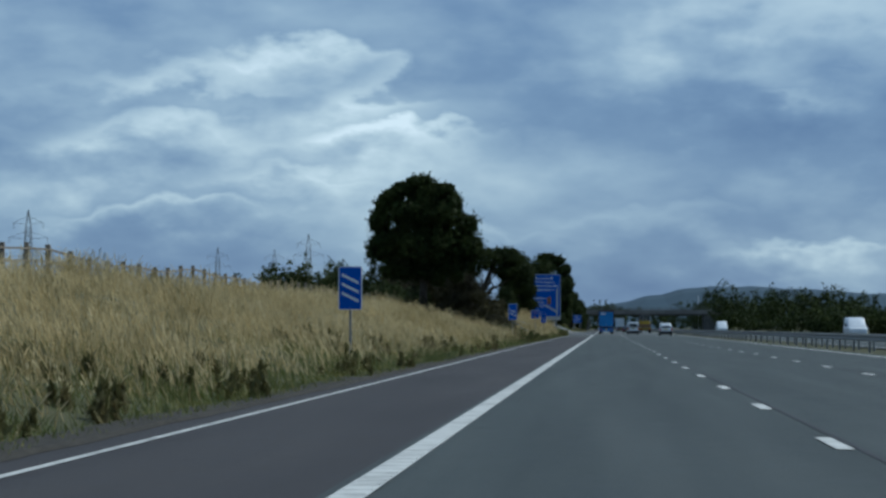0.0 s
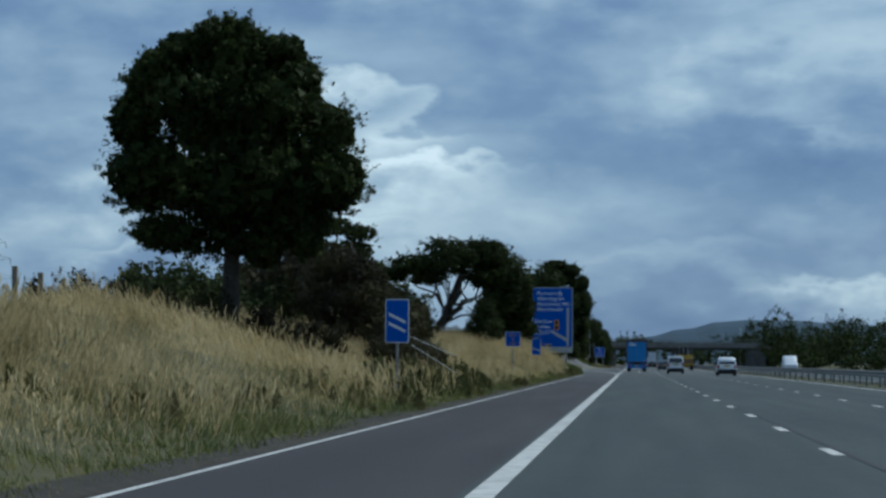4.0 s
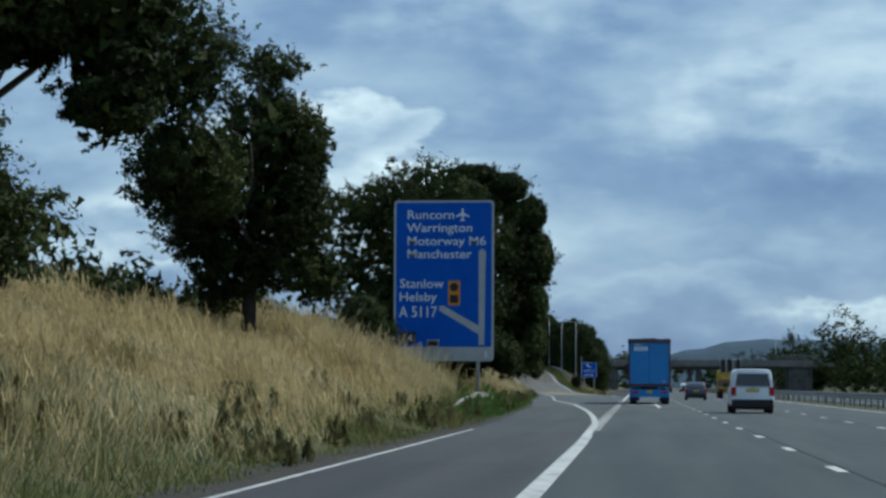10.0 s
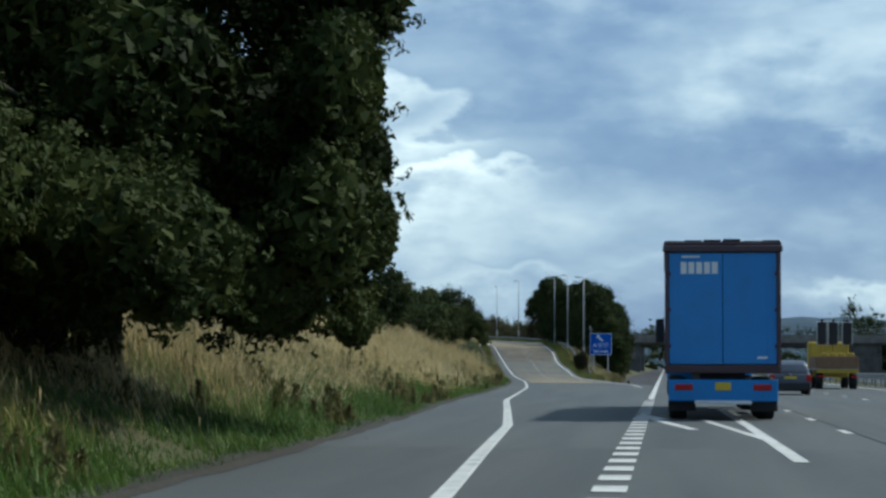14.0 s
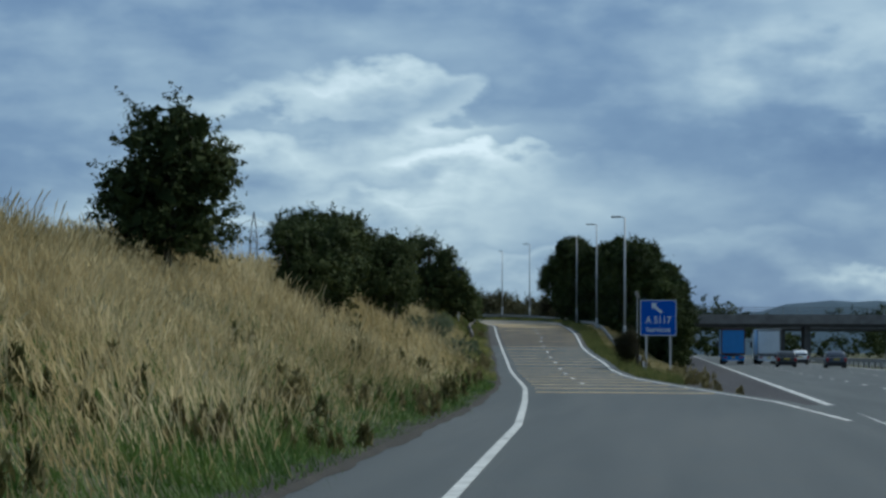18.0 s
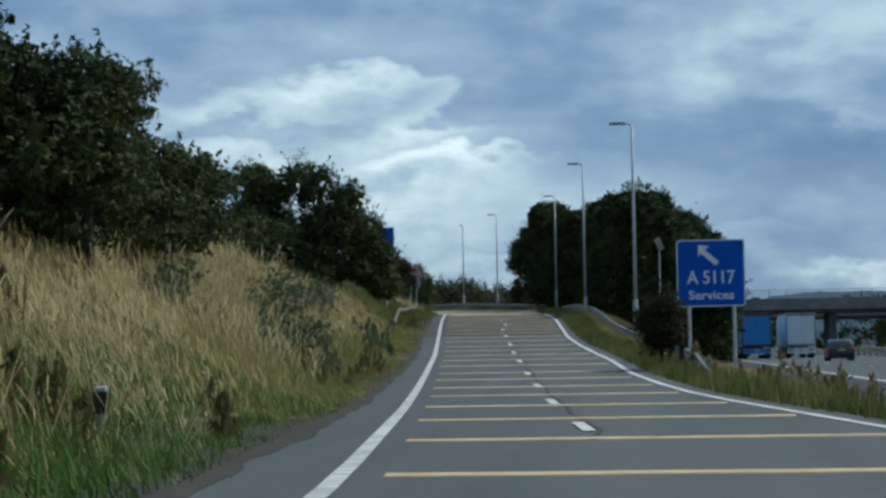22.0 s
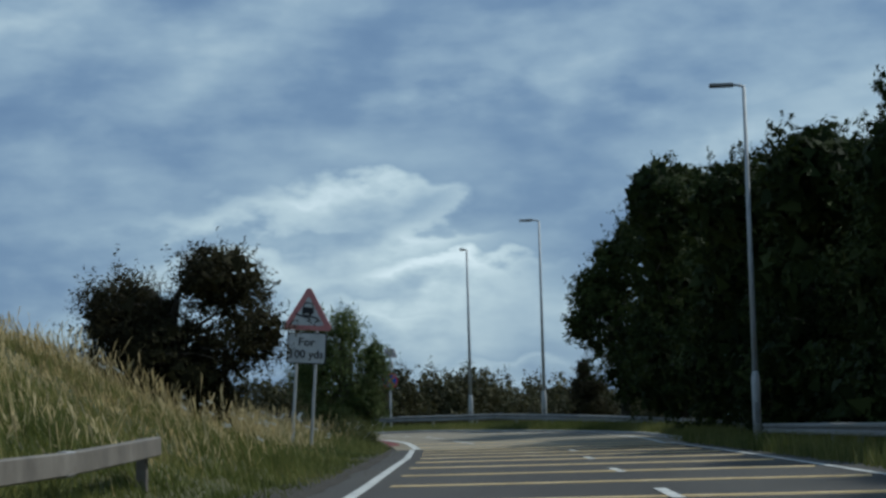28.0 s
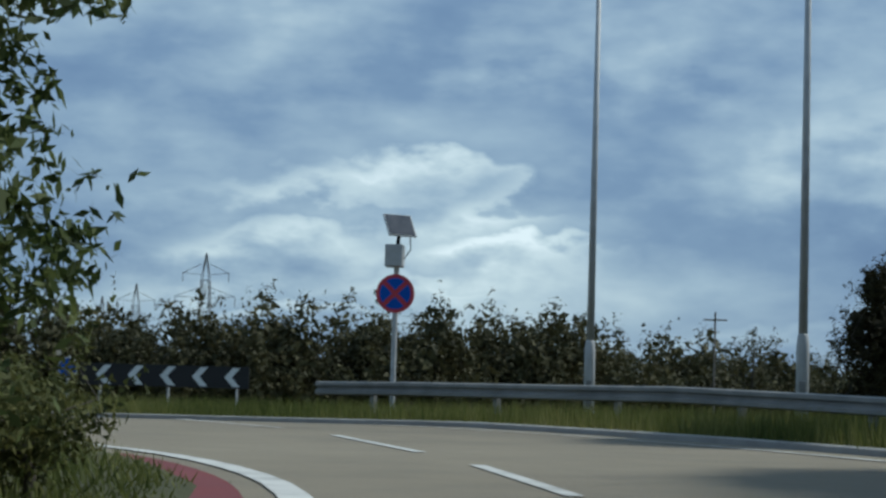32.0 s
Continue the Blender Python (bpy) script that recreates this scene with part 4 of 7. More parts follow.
def weeds(name, seed, n, ys, es, h, label, mat=None, gore=False):
    """Upright dark weeds: stems with many small leaves."""
    rng = np.random.default_rng(seed)
    k = n
    g = max(1, k // 5)
    pick = rng.integers(0, g, k)
    y, e = rng.uniform(*ys, g)[pick] + rng.normal(0, 0.7, k), rng.uniform(*es, g)[pick] + rng.normal(0, 0.25, k)
    e = np.maximum(e, 0.15)
    x = table(y, RIGHT_LINE) + e if gore else table(y, EDGE) - e
    z = height(x, y)
    hh = h * rng.uniform(0.3, 1.3, k) * rng.uniform(0.7, 1.35, g)[pick]
    m = 60
    t = rng.random((k, m)) ** 0.8
    spread = 0.2 * hh[:, None] * (1.1 - t)
    px = x[:, None] + rng.normal(size=(k, m)) * spread
    py = y[:, None] + rng.normal(size=(k, m)) * spread
    pz = z[:, None] + t * hh[:, None]
    p = np.stack([px, py, pz], -1).reshape(-1, 3)
    u = rng.normal(size=p.shape)
    u[:, 2] += 2.2
    u /= np.linalg.norm(u, axis=1)[:, None]
    v = np.cross(u, rng.normal(size=p.shape))
    v /= np.linalg.norm(v, axis=1)[:, None]
    s = rng.uniform(0.04, 0.13, len(p))[:, None]
    return tagged(quads(name, np.stack([p - u * s, p - v * s * 0.22, p + u * s, p + v * s * 0.22], 1), [mat or WEED]), label, "weeds", kind="stuff")


grass_field("dry_grass", 11, 230000, (86, 352), (0.9, 12.8), 0.78, 0.018, 0.5, GOLD_GRASS, "tall dry golden grass on the bank", 18, thin=lambda e, y: np.clip(0.08 + e / 4.5, 0, 1), plume=0.45)
grass_field("dry_grass", 12, 140000, (345, 470), (1.6, 12), 0.78, 0.018, 0.5, GOLD_GRASS, "tall dry golden grass on the bank below the trees", 18, thin=lambda e, y: np.clip(e / 4.5, 0, 1) * np.where((y > 388) & (y < 416) & (e < 6.5), 0.35, 1), plume=0.45)
grass_field("dry_grass", 13, 180000, (470, 600), (0.8, 11), 0.78, 0.018, 0.5, GOLD_GRASS, "tall dry golden grass on the slip road bank", 18, thin=lambda e, y: np.clip((e - np.clip((y - 530) / 30, 0, 1) * 1.0) / 3.4, 0, 1), plume=0.45)
grass_field("dry_grass", 14, 100000, (600, 690), (0.9, 10), 0.68, 0.018, 0.5, GOLD_GRASS, "dry golden grass near the top of the slip road", 18, thin=lambda e, y: np.clip((e - np.where(y < 632, 3.6, 0.9)) / np.where(y < 632, 4.0, 3.8), 0, 1), plume=0.45)
grass_field("verge_grass", 15, 190000, (86, 380), (-0.05, 5.5), 0.36, 0.022, 0.6, GREEN_GRASS, "green verge grass beside the hard shoulder", 8, thin=lambda e, y: np.clip(1.2 - e / 4.4, 0, 1))
grass_field("verge_grass", 16, 180000, (380, 540), (-0.05, 5.5), 0.4, 0.022, 0.6, FRESH_GRASS, "green verge grass beside the slip road", 8, thin=lambda e, y: np.clip(1.25 - e / 4.4, 0, 1))
grass_field("verge_grass", 27, 90000, (534, 602), (-0.03, 6.5), 0.4, 0.022, 0.6, LIGHT_GRASS, "yellow green verge grass on the slip road bank", 8, thin=lambda e, y: np.clip(1.35 - e / 3.6, 0.12, 1))
grass_field("verge_grass", 35, 30000, (386, 418), (1.6, 7.5), 0.6, 0.02, 0.6, LIGHT_GRASS, "tall yellow green grass under the direction sign", 12)
grass_field("verge_grass", 34, 80000, (600, 640), (1.0, 6.5), 0.26, 0.022, 0.6, LIGHT_GRASS, "short green grass on the bank below the sign", 8, thin=lambda e, y: np.clip(1.5 - e / 4.5, 0, 1))
grass_field("verge_grass", 17, 110000, (600, 692), (-0.03, 6.5), 0.4, 0.022, 0.6, OLIVE_GRASS_SHADED, "yellow green verge grass on the upper slip road, colour dimmed for shade", 8)
right_field("gore_grass", 18, 105000, (520, 700), (0.35, 6.0), 0.46, 0.02, GREEN_GRASS, "green grass between the slip road and the barrier")
bx_, by_ = [], []
rb = np.random.default_rng(44)
for k in range(80000):
    px_, py_ = bend_point(rb.uniform(0.2, 7.0), rb.uniform(1.08, 1.75))
    bx_.append(px_)
    by_.append(py_)
bx_, by_ = np.array(bx_), np.array(by_)
n_ = len(bx_)
gv_ = blades(rb, bx_, by_, height(bx_, by_) - 0.02, 0.48 * rb.uniform(0.4, 1.3, n_), 0.024 * rb.uniform(0.7, 1.3, n_), 0.5 * rb.random(n_))
tagged(quads("verge_grass", gv_, [OLIVE_GRASS_SHADED], per=3), "tall yellow green verge grass outside the bend", "grass", kind="stuff")
right_field("gore_grass", 19, 60000, (522, 640), (1.6, 6.0), 0.5, 0.016, GOLD_GRASS, "dry grass in the gore below the services sign")
weeds("weeds", 20, 90, (86, 360), (0.3, 2.4), 0.45, "dark brown weeds along the verge")
weeds("weeds", 22, 80, (360, 560), (0.3, 1.9), 0.5, "dark weeds beside the slip road")
weeds("weeds", 23, 22, (560, 690), (0.4, 3.5), 0.5, "dark weeds on the upper verge")
weeds("herbs", 24, 450, (86, 362), (0.3, 3.6), 0.34, "low brown green herbs at the foot of the bank", SCRUB)
weeds("herbs", 26, 40, (545, 580), (0.8, 2.4), 0.6, "tall grey green herbs on the slip road bank", SALLOW)
weeds("weeds", 33, 70, (524, 566), (0.9, 3.6), 0.6, "dark upright weeds in the grass of the gore", None, True)
weeds("herbs", 28, 190, (232, 268), (0.7, 3.6), 0.6, "dark brown green weeds below the thicket", BRIAR)
weeds("herbs", 36, 90, (386, 416), (0.5, 1.7), 0.5, "leafy green weeds in front of the crash barrier", FRESH_GRASS)
weeds("herbs", 25, 400, (362, 530), (0.3, 3.8), 0.45, "low brown green herbs beside the slip road", SCRUB)
flr = np.random.default_rng(9)
fy = flr.uniform(556, 584, 150)
fx = table(fy, EDGE) - flr.uniform(0.4, 2.6, 150)
fp = np.stack([fx, fy, height(fx, fy) + flr.uniform(0.15, 0.36, 150)], -1)
fo_ = np.array([[-0.008, 0, -0.007], [0.008, 0, -0.006], [0.006, 0, 0.008], [-0.007, 0, 0.007]])
tagged(quads("daisies", fp[:, None, :] + fo_[None], [FLOWER]), "small white wild flowers in the verge", "flowers", kind="stuff")
fy = flr.uniform(670, 681, 110)
fx = table(fy, EDGE) - flr.uniform(0.1, 2.2, 110)
fp = np.stack([fx, fy, height(fx, fy) + flr.uniform(0.25, 0.75, 110)], -1)
tagged(quads("daisies", fp[:, None, :] + fo_[None] * 1.2, [FLOWER]), "small white wild flowers beside the bend", "flowers", kind="stuff")
heads = flr.uniform((641, 0.7, 0.4), (660, 3.2, 0.65), (26, 3))
florets = np.repeat(heads, 14, axis=0) + flr.normal(0, 1, (26 * 14, 3)) * (0.028, 0.028, 0.01)
fx = table(florets[:, 0], EDGE) - florets[:, 1]
fp = np.stack([fx, florets[:, 0], height(fx, florets[:, 0]) + florets[:, 2]], -1)
tagged(quads("umbel_flowers", fp[:, None, :] + fo_[None] * 1.1, [FLOWER]), "flat white flower heads in the verge before the bend", "flowers", kind="stuff")

grass_field("verge_grass", 29, 9000, (379, 416), (0.5, 1.7), 0.62, 0.022, 0.5, FRESH_GRASS, "tall green grass before the crash barrier", 9)

grass_field("dry_grass", 31, 16000, (370, 402), (2.6, 6.5), 1.15, 0.02, 0.5, GOLD_GRASS, "tall dry golden grass in front of the direction sign", 16, plume=0.4)

# Trees, base by base
def at(x, y, dz=0.0):
    return (x, y, hz(x, y) + dz)


def grown(name, x, y, blobs, n, size, label, category, trunk=0.2, mat=None, **more):
    """A tree whose crown is given in the world's own metres."""
    g = hz(x, y)
    return tree(name, (x, y, g), [(a - x, b - y, c - g, p, q, r) for a, b, c, p, q, r in blobs], n, size, label, category, trunk, mat, **more)


def far_trees(name, seed, spots, n, size, label, mat=None, category="woodland", inner=90):
    """Distant trees and hedges: many small leaf clumps over uneven mounds (x, y, z, rx, ry, rz)."""
    rng = np.random.default_rng(seed)
    blobs = []
    for x, y, z, rx, ry, rz in spots:
        for k in range(7):
            blobs.append((x + rng.uniform(-0.75, 0.75) * rx, y + rng.uniform(-0.6, 0.6) * ry, z + rz * rng.uniform(0.35, 0.75), rx * rng.uniform(0.28, 0.5), ry * 0.5, rz * rng.uniform(0.3, 0.5)))
        blobs.append((x, y, z + rz * 0.35, rx * 0.95, ry * 0.8, rz * 0.4))
    q, _ = crown_leaves(rng, blobs, int(n * LEAVES), size * LEAF, 40, 2.4)
    q = np.concatenate([q, inner_leaves(rng, blobs, inner)])
    ob = quads(name, q, [mat or SHRUB], per=3)
    tagged(ob, label, category, kind="stuff")
    return ob


# Trees along the bank beside the motorway
grown("oak_tree", -14.0, 252, [(-13.6, 252, 7.2, 4.3, 4, 2.0), (-16.9, 252, 7.6, 2.0, 3, 1.8), (-10.4, 252, 7.4, 1.5, 2.5, 1.5), (-14.8, 252, 10.2, 3.6, 3.4, 1.7), (-12.3, 252, 10.0, 2.3, 3, 1.6), (-13.6, 252, 12.0, 2.0, 2, 0.9), (-15.6, 252, 12.1, 1.4, 1.8, 0.9), (-12.3, 252, 12.0, 1.2, 1.8, 0.8), (-13.9, 252, 11.2, 2.0, 2, 1.2), (-17.5, 252, 9.5, 1.2, 1.8, 1.5), (-16.5, 252, 11.4, 1.4, 1.8, 1.0), (-14.2, 252, 12.6, 1.7, 1.8, 0.9), (-11.7, 252, 11.0, 1.2, 1.8, 1.0), (-17.0, 252, 10.9, 1.2, 1.6, 1.0), (-14.2, 252, 5.4, 3.8, 3, 0.9), (-10.6, 252, 9.2, 1.3, 2, 1.2), (-12.9, 252, 4.9, 0.9, 1.6, 0.8), (-11.3, 252, 5.3, 0.8, 1.6, 0.9), (-12.0, 252, 5.9, 1.8, 2.2, 0.9), (-16.4, 252, 5.6, 1.6, 2, 0.9), (-14.0, 252, 8.2, 3.5, 3, 3.4), (-12.2, 252, 7.6, 2.6, 3, 2.6)], 150000, 0.06, "large dark green oak tree standing on the bank", "tree", 0.3, seed=21, limbs=30, clump=55, inner=900)
tree("oak_tree", at(-16.2, 352), [(1.8, 0, 6.72, 4.6, 4.4, 1.5), (6.0, 0, 5.62, 1.7, 3.2, 1.4), (-2.0, 0, 6.32, 2.8, 3.4, 1.3), (1.2, 0, 8.02, 3.4, 3.6, 0.7), (4.4, 0, 7.12, 2.4, 3.4, 1.0), (4.3, 0, 7.92, 2.1, 3, 0.7), (3.8, 0, 5.32, 2.6, 3.4, 0.9), (-0.6, 0, 5.32, 2.2, 3, 0.8), (6.2, 0, 4.52, 1.2, 2.0, 0.9), (6.1, 0, 3.62, 1.2, 2.0, 0.9), (4.4, 0, 4.92, 1.7, 2.4, 0.8), (-3.4, 0, 5.62, 1.4, 2.2, 1.0)], 100000, 0.07, "spreading dark oak tree with crooked bare lower limbs", "tree", 0.46, seed=22, limbs=13, fork=0.22, clump=55, crook=2.6, inner=700)
tree("oak_tree", at(-28.0, 369), [(0, 0, 10.4, 3.6, 4, 1.3), (3.0, 0, 9.8, 2.4, 3, 1.0), (-2, 0, 8.4, 3.4, 3.5, 1.8), (2.2, 0, 8.0, 3.0, 3, 1.6), (4.2, 0, 5.8, 2.4, 3, 2.2), (0.5, 0, 5.8, 4.3, 4, 3.0), (-1, 0, 3.0, 4.5, 4, 2.4)], 52000, 0.085, "dark oak tree with a flat crown behind the bank", "tree", 0.4, seed=23, clump=55, inner=800)
tree("thorn_tree", at(-19.5, 318), [(0, 0, 3.65, 3.0, 4, 2.4), (1.5, 2, 2.25, 2.6, 4, 1.8), (-1.5, -1, 4.85, 2.2, 3, 1.4)], 40000, 0.075, "dark thorn tree behind the fence", "tree", 0.2, BRAMBLE, seed=30, limbs=20, clump=50, stems=2)
tree("thorn_tree", at(-18.6, 351), [(0, 0, 2.2, 2.2, 2, 2.0), (-0.8, 0, 3.5, 1.7, 1.6, 1.2), (1.2, 0, 1.7, 1.4, 1.6, 1.3)], 34000, 0.06, "dark thorn bush beside the spreading oak", "tree", 0.15, BRAMBLE, seed=35, limbs=16, clump=50, stems=2)
tree("thorn_tree", at(-21.5, 336), [(0, 0, 4.1, 3.2, 4, 2.6), (1.5, 1, 2.5, 2.8, 4, 2.0), (-1, 0, 5.5, 2.2, 3, 1.4)], 40000, 0.075, "dark thorn tree beside the oaks", "tree", 0.2, BRAMBLE, seed=34, limbs=20, clump=50, stems=2)
grown("oak_tree", -11.6, 374, [(-11.2, 374, 8.5, 1.8, 2.5, 2.0), (-11.0, 374, 10.5, 1.1, 1.6, 0.7), (-10.6, 374, 6.2, 1.5, 2.5, 1.8), (-10.4, 374, 4.6, 1.4, 2.2, 0.9), (-12.9, 374, 6.6, 1.8, 2.5, 2.2), (-12, 374, 4.6, 1.8, 2.4, 1.2), (-12.6, 367, 9.6, 2.3, 3, 2.3), (-12.2, 368, 6.9, 1.9, 3, 1.6), (-9.7, 374, 6.0, 0.9, 1.8, 1.6), (-9.9, 374, 8.2, 0.9, 1.6, 1.4), (-9.5, 374, 4.2, 0.9, 1.6, 0.9)], 150000, 0.06, "narrow dark tree on the crest of the bank", "tree", 0.2, seed=25, clump=50)
tree("hawthorn_bush", at(-11.8, 348.6), [(-0.3, 0, 1.7, 1.8, 1.6, 1.6), (-0.3, 0, 3.2, 1.1, 1.2, 1.0)], 30000, 0.05, "small dark hawthorn bush in the dry grass", "bush", 0.1, SHRUB, seed=26, clump=45)
tree("oak_tree", at(-10.6, 413), [(1.0, -2, 1.6, 3.4, 3.6, 1.8), (-2.5, -1, 1.8, 3.0, 3.6, 2.0), (0, 0, 6.2, 4.4, 4.5, 3.0), (2.0, -1.5, 3.4, 3.0, 3.6, 2.2), (-3.2, 1.5, 4.6, 3.0, 4, 2.8), (0.5, 0, 8.6, 3.2, 3.4, 1.8), (-2.4, 0, 7.6, 2.6, 3, 1.8), (2.8, 0, 6.0, 2.4, 3, 2.0)], 110000, 0.065, "dense dark green tree behind the direction sign", "tree", 0.4, seed=24, clump=55)
grown("oak_tree", -9.8, 427, [(-9.6, 427, 8.0, 3.8, 4, 3.2), (-9.0, 427, 11.2, 2.8, 3, 1.5), (-6.6, 427, 7.6, 1.7, 3, 2.6), (-7.0, 426, 4.6, 1.9, 3.2, 2.2), (-6.8, 425, 2.6, 1.3, 3, 1.4), (-11.5, 425, 4.2, 3, 3.6, 2.8), (-11, 424, 2.6, 3.2, 3.6, 1.8), (-6.6, 427, 10.2, 1.4, 2.4, 1.3), (-11.6, 427, 10.4, 2.2, 3, 1.6), (-7.4, 427, 12.0, 1.7, 2.4, 1.1), (-9.2, 427, 12.6, 2.1, 2.4, 0.9), (-8.6, 421, 3.0, 2.2, 4, 1.5), (-6.9, 419, 2.6, 1.2, 3.5, 1.2), (-12, 420, 4.0, 3, 4, 2), (-5.7, 424, 3.4, 0.9, 3, 1.5), (-5.5, 424, 5.4, 0.8, 2.5, 1.4), (-5.4, 427, 3.4, 0.45, 1.5, 1.0), (-5.5, 427, 4.6, 0.45, 1.4, 0.8), (-5.75, 427, 2.1, 0.5, 1.5, 0.9), (-5.6, 427, 8.0, 1.2, 2.4, 2.3), (-6.0, 427, 10.5, 1.2, 2, 1.3), (-9.5, 417, 3.3, 2.2, 3, 1.2), (-12, 413, 4.8, 2.5, 3, 2.2), (-10, 425, 6.2, 2.6, 3, 2.6), (-12, 424, 8.4, 2.4, 3, 2.6), (-8.4, 424, 5.2, 2.0, 3, 2.0)], 310000, 0.055, "dense leafy tree overhanging the slip road verge", "tree", 0.2, seed=27, clump=55, inner=4200, big=0.15, limbs=2, crook=0.4)
grown("bramble_thicket", -10.5, 264, [(-11.4, 267, 3.2, 2.2, 6, 1.8), (-13.4, 272, 4.3, 2.1, 5, 1.8), (-9.2, 262, 2.3, 1.7, 5, 1.4), (-15.6, 276, 5.0, 2.2, 5, 2.0), (-12.4, 270, 5.2, 1.2, 3, 1.0), (-10.2, 262, 3.6, 1.1, 3, 0.8), (-12.0, 265, 5.1, 1.5, 2.5, 1.0), (-10.9, 264, 4.6, 0.9, 2, 0.8)], 170000, 0.045, "dark bramble and thorn thicket on the bank beside the handrail", "thicket", 0.1, BRAMBLE, seed=28, limbs=30, clump=60, stems=3, fork=0.2)
grown("thorn_tree", -17.5, 286, [(-17.5, 286, 4.4, 2.6, 4, 1.8), (-15.5, 287, 3.4, 2.2, 4, 1.5), (-19.5, 285, 4.8, 2.2, 4, 1.6)], 50000, 0.06, "dark thorn tree behind the bramble thicket", "tree", 0.2, BRAMBLE, seed=29, limbs=22, clump=50, stems=2)
far_trees("hedge_row", 30, [(-17.6 - 0.5 * math.sin(k), 256 + 4 * k, hz(-17.6, 256 + 4 * k) - 0.3, 1.8, 2.6, 2.7 + 0.4 * math.sin(k * 1.9)) for k in range(10)], 30000, 0.1, "dark hedge behind the crest of the bank")
far_trees("hedge_row", 39, [(-20.5 + 1.25 * k, 250.2 + 0.5 * math.sin(k * 2.1), hz(-20.5 + 1.25 * k, 250.2) - 0.2, 1.0, 1.2, 1.5 + 0.25 * math.sin(k * 1.6)) for k in range(9)], 26000, 0.06, "dark hedge along the crest under the large oak", BRAMBLE)
far_trees("hedge_row", 31, [(-44 + 1.9 * k + 2 * math.sin(k), 352 + 3 * k, hz(-30, 352 + 3 * k) - 0.5, 5, 4, 6.4 + 1.2 * math.sin(k * 2.3)) for k in range(12)], 60000, 0.2, "dark row of hedgerow trees behind the bank")
far_trees("hedge_row", 32, [(-16 - 0.6 * k, 318 + 6.5 * k, hz(-15, 318 + 6.5 * k) - 0.4, 2.4, 3.5, 2.9 + 0.8 * math.sin(k * 1.7)) for k in range(5)] + [(-13.5 - 0.3 * k, 362 + 6 * k, hz(-13, 362 + 6 * k) - 0.3, 2.0, 3.2, 1.5 + 0.3 * math.sin(k)) for k in range(7)], 50000, 0.12, "dark undergrowth between the trees on the bank")

# Trees and shrubs along the slip road
tree("hawthorn_tree", at(-15.9, 506, -0.25), [(0, 0, 1.6, 1.75, 1.8, 1.5), (0.1, 0, 3.0, 1.35, 1.3, 1.2), (0.9, 0, 2.4, 0.9, 1, 0.8), (-0.9, 0, 2.1, 0.8, 1, 0.7)], 26000, 0.05, "small dark thorn tree on the crest of the bank", "tree", 0.12, SHRUB, seed=41, clump=40)
for bx, by, bw, bh in ((-15.9, 546, 0.5, 0.7), (-15.4, 556, 0.5, 0.6), (-16.8, 561, 0.8, 1.1), (-17.6, 571, 0.7, 0.9)):
    tree("sallow_bush", at(bx, by), [(0, 0, bh * 0.5, bw, bw * 1.4, bh * 0.45), (0.2, 0.3, bh * 0.85, bw * 0.6, bw, bh * 0.3)], 5200, 0.04, "low grey green sallow bush in the dry grass", "bush", 0.02, SALLOW, seed=int(by), clump=26, group="sallow bushes on the bank", stems=3, dense=False, shoots=0.6)
k = 0
for bx, by, bw, bt in ((-15.0, 520, 1.2, 5.1), (-16.6, 530, 1.5, 5.6), (-17.9, 538, 1.6, 6.5), (-16.2, 541, 1.3, 5.7), (-17.5, 550, 1.3, 5.3), (-19.6, 562, 1.6, 6.4), (-20.6, 575, 1.2, 5.6)):
    k += 1
    bh = bt - hz(bx, by)
    crown = [(0, 0, bh * 0.46, bw * 1.05, 2.8, bh * 0.42), (0.3, 0.8, bh * 0.8, bw * 0.7, 2.2, bh * 0.2), (-0.5, -0.8, bh * 0.76, bw * 0.65, 2.2, bh * 0.24)] if by < 552 else [(0, 0, bh * 0.4, bw, 3.6, bh * 0.42), (0.4, 1, bh * 0.68, bw * 0.7, 2.6, bh * 0.26), (-0.6, -1, bh * 0.66, bw * 0.65, 2.4, bh * 0.26)]
    tree("hawthorn_bush", at(bx, by), crown, 44000, 0.055, "dark green hawthorn bush on the slip road bank", "bush", 0.1, SHRUB, seed=50 + k, clump=45, group="bushes along the slip road", stems=2)
grown("hawthorn_bush", -21.0, 591.5, [(-21.0, 591.5, 5.4, 2.7, 3, 1.7), (-21.3, 591.5, 7.8, 1.8, 2.2, 1.1), (-23.1, 592, 6.7, 1.4, 2, 1.5), (-18.8, 591, 4.5, 1.0, 1.8, 0.9), (-20.0, 591, 6.2, 1.4, 2, 1.0), (-18.7, 591, 5.6, 0.9, 1.5, 1.1), (-19.6, 591, 7.0, 1.0, 1.4, 0.9), (-21.2, 591, 4.2, 2.6, 2.4, 0.8), (-23.4, 592, 8.0, 1.1, 1.6, 1.0), (-23.9, 592, 6.4, 0.8, 1.4, 1.2), (-23.6, 592, 5.0, 0.9, 1.4, 0.8), (-18.2, 591, 4.7, 0.8, 1.5, 1.1), (-18.0, 591, 3.7, 0.8, 1.4, 0.7)], 120000, 0.05, "large rounded hawthorn bush hiding part of a sign", "bush", 0.14, SHRUB, seed=57, clump=50, stems=3)
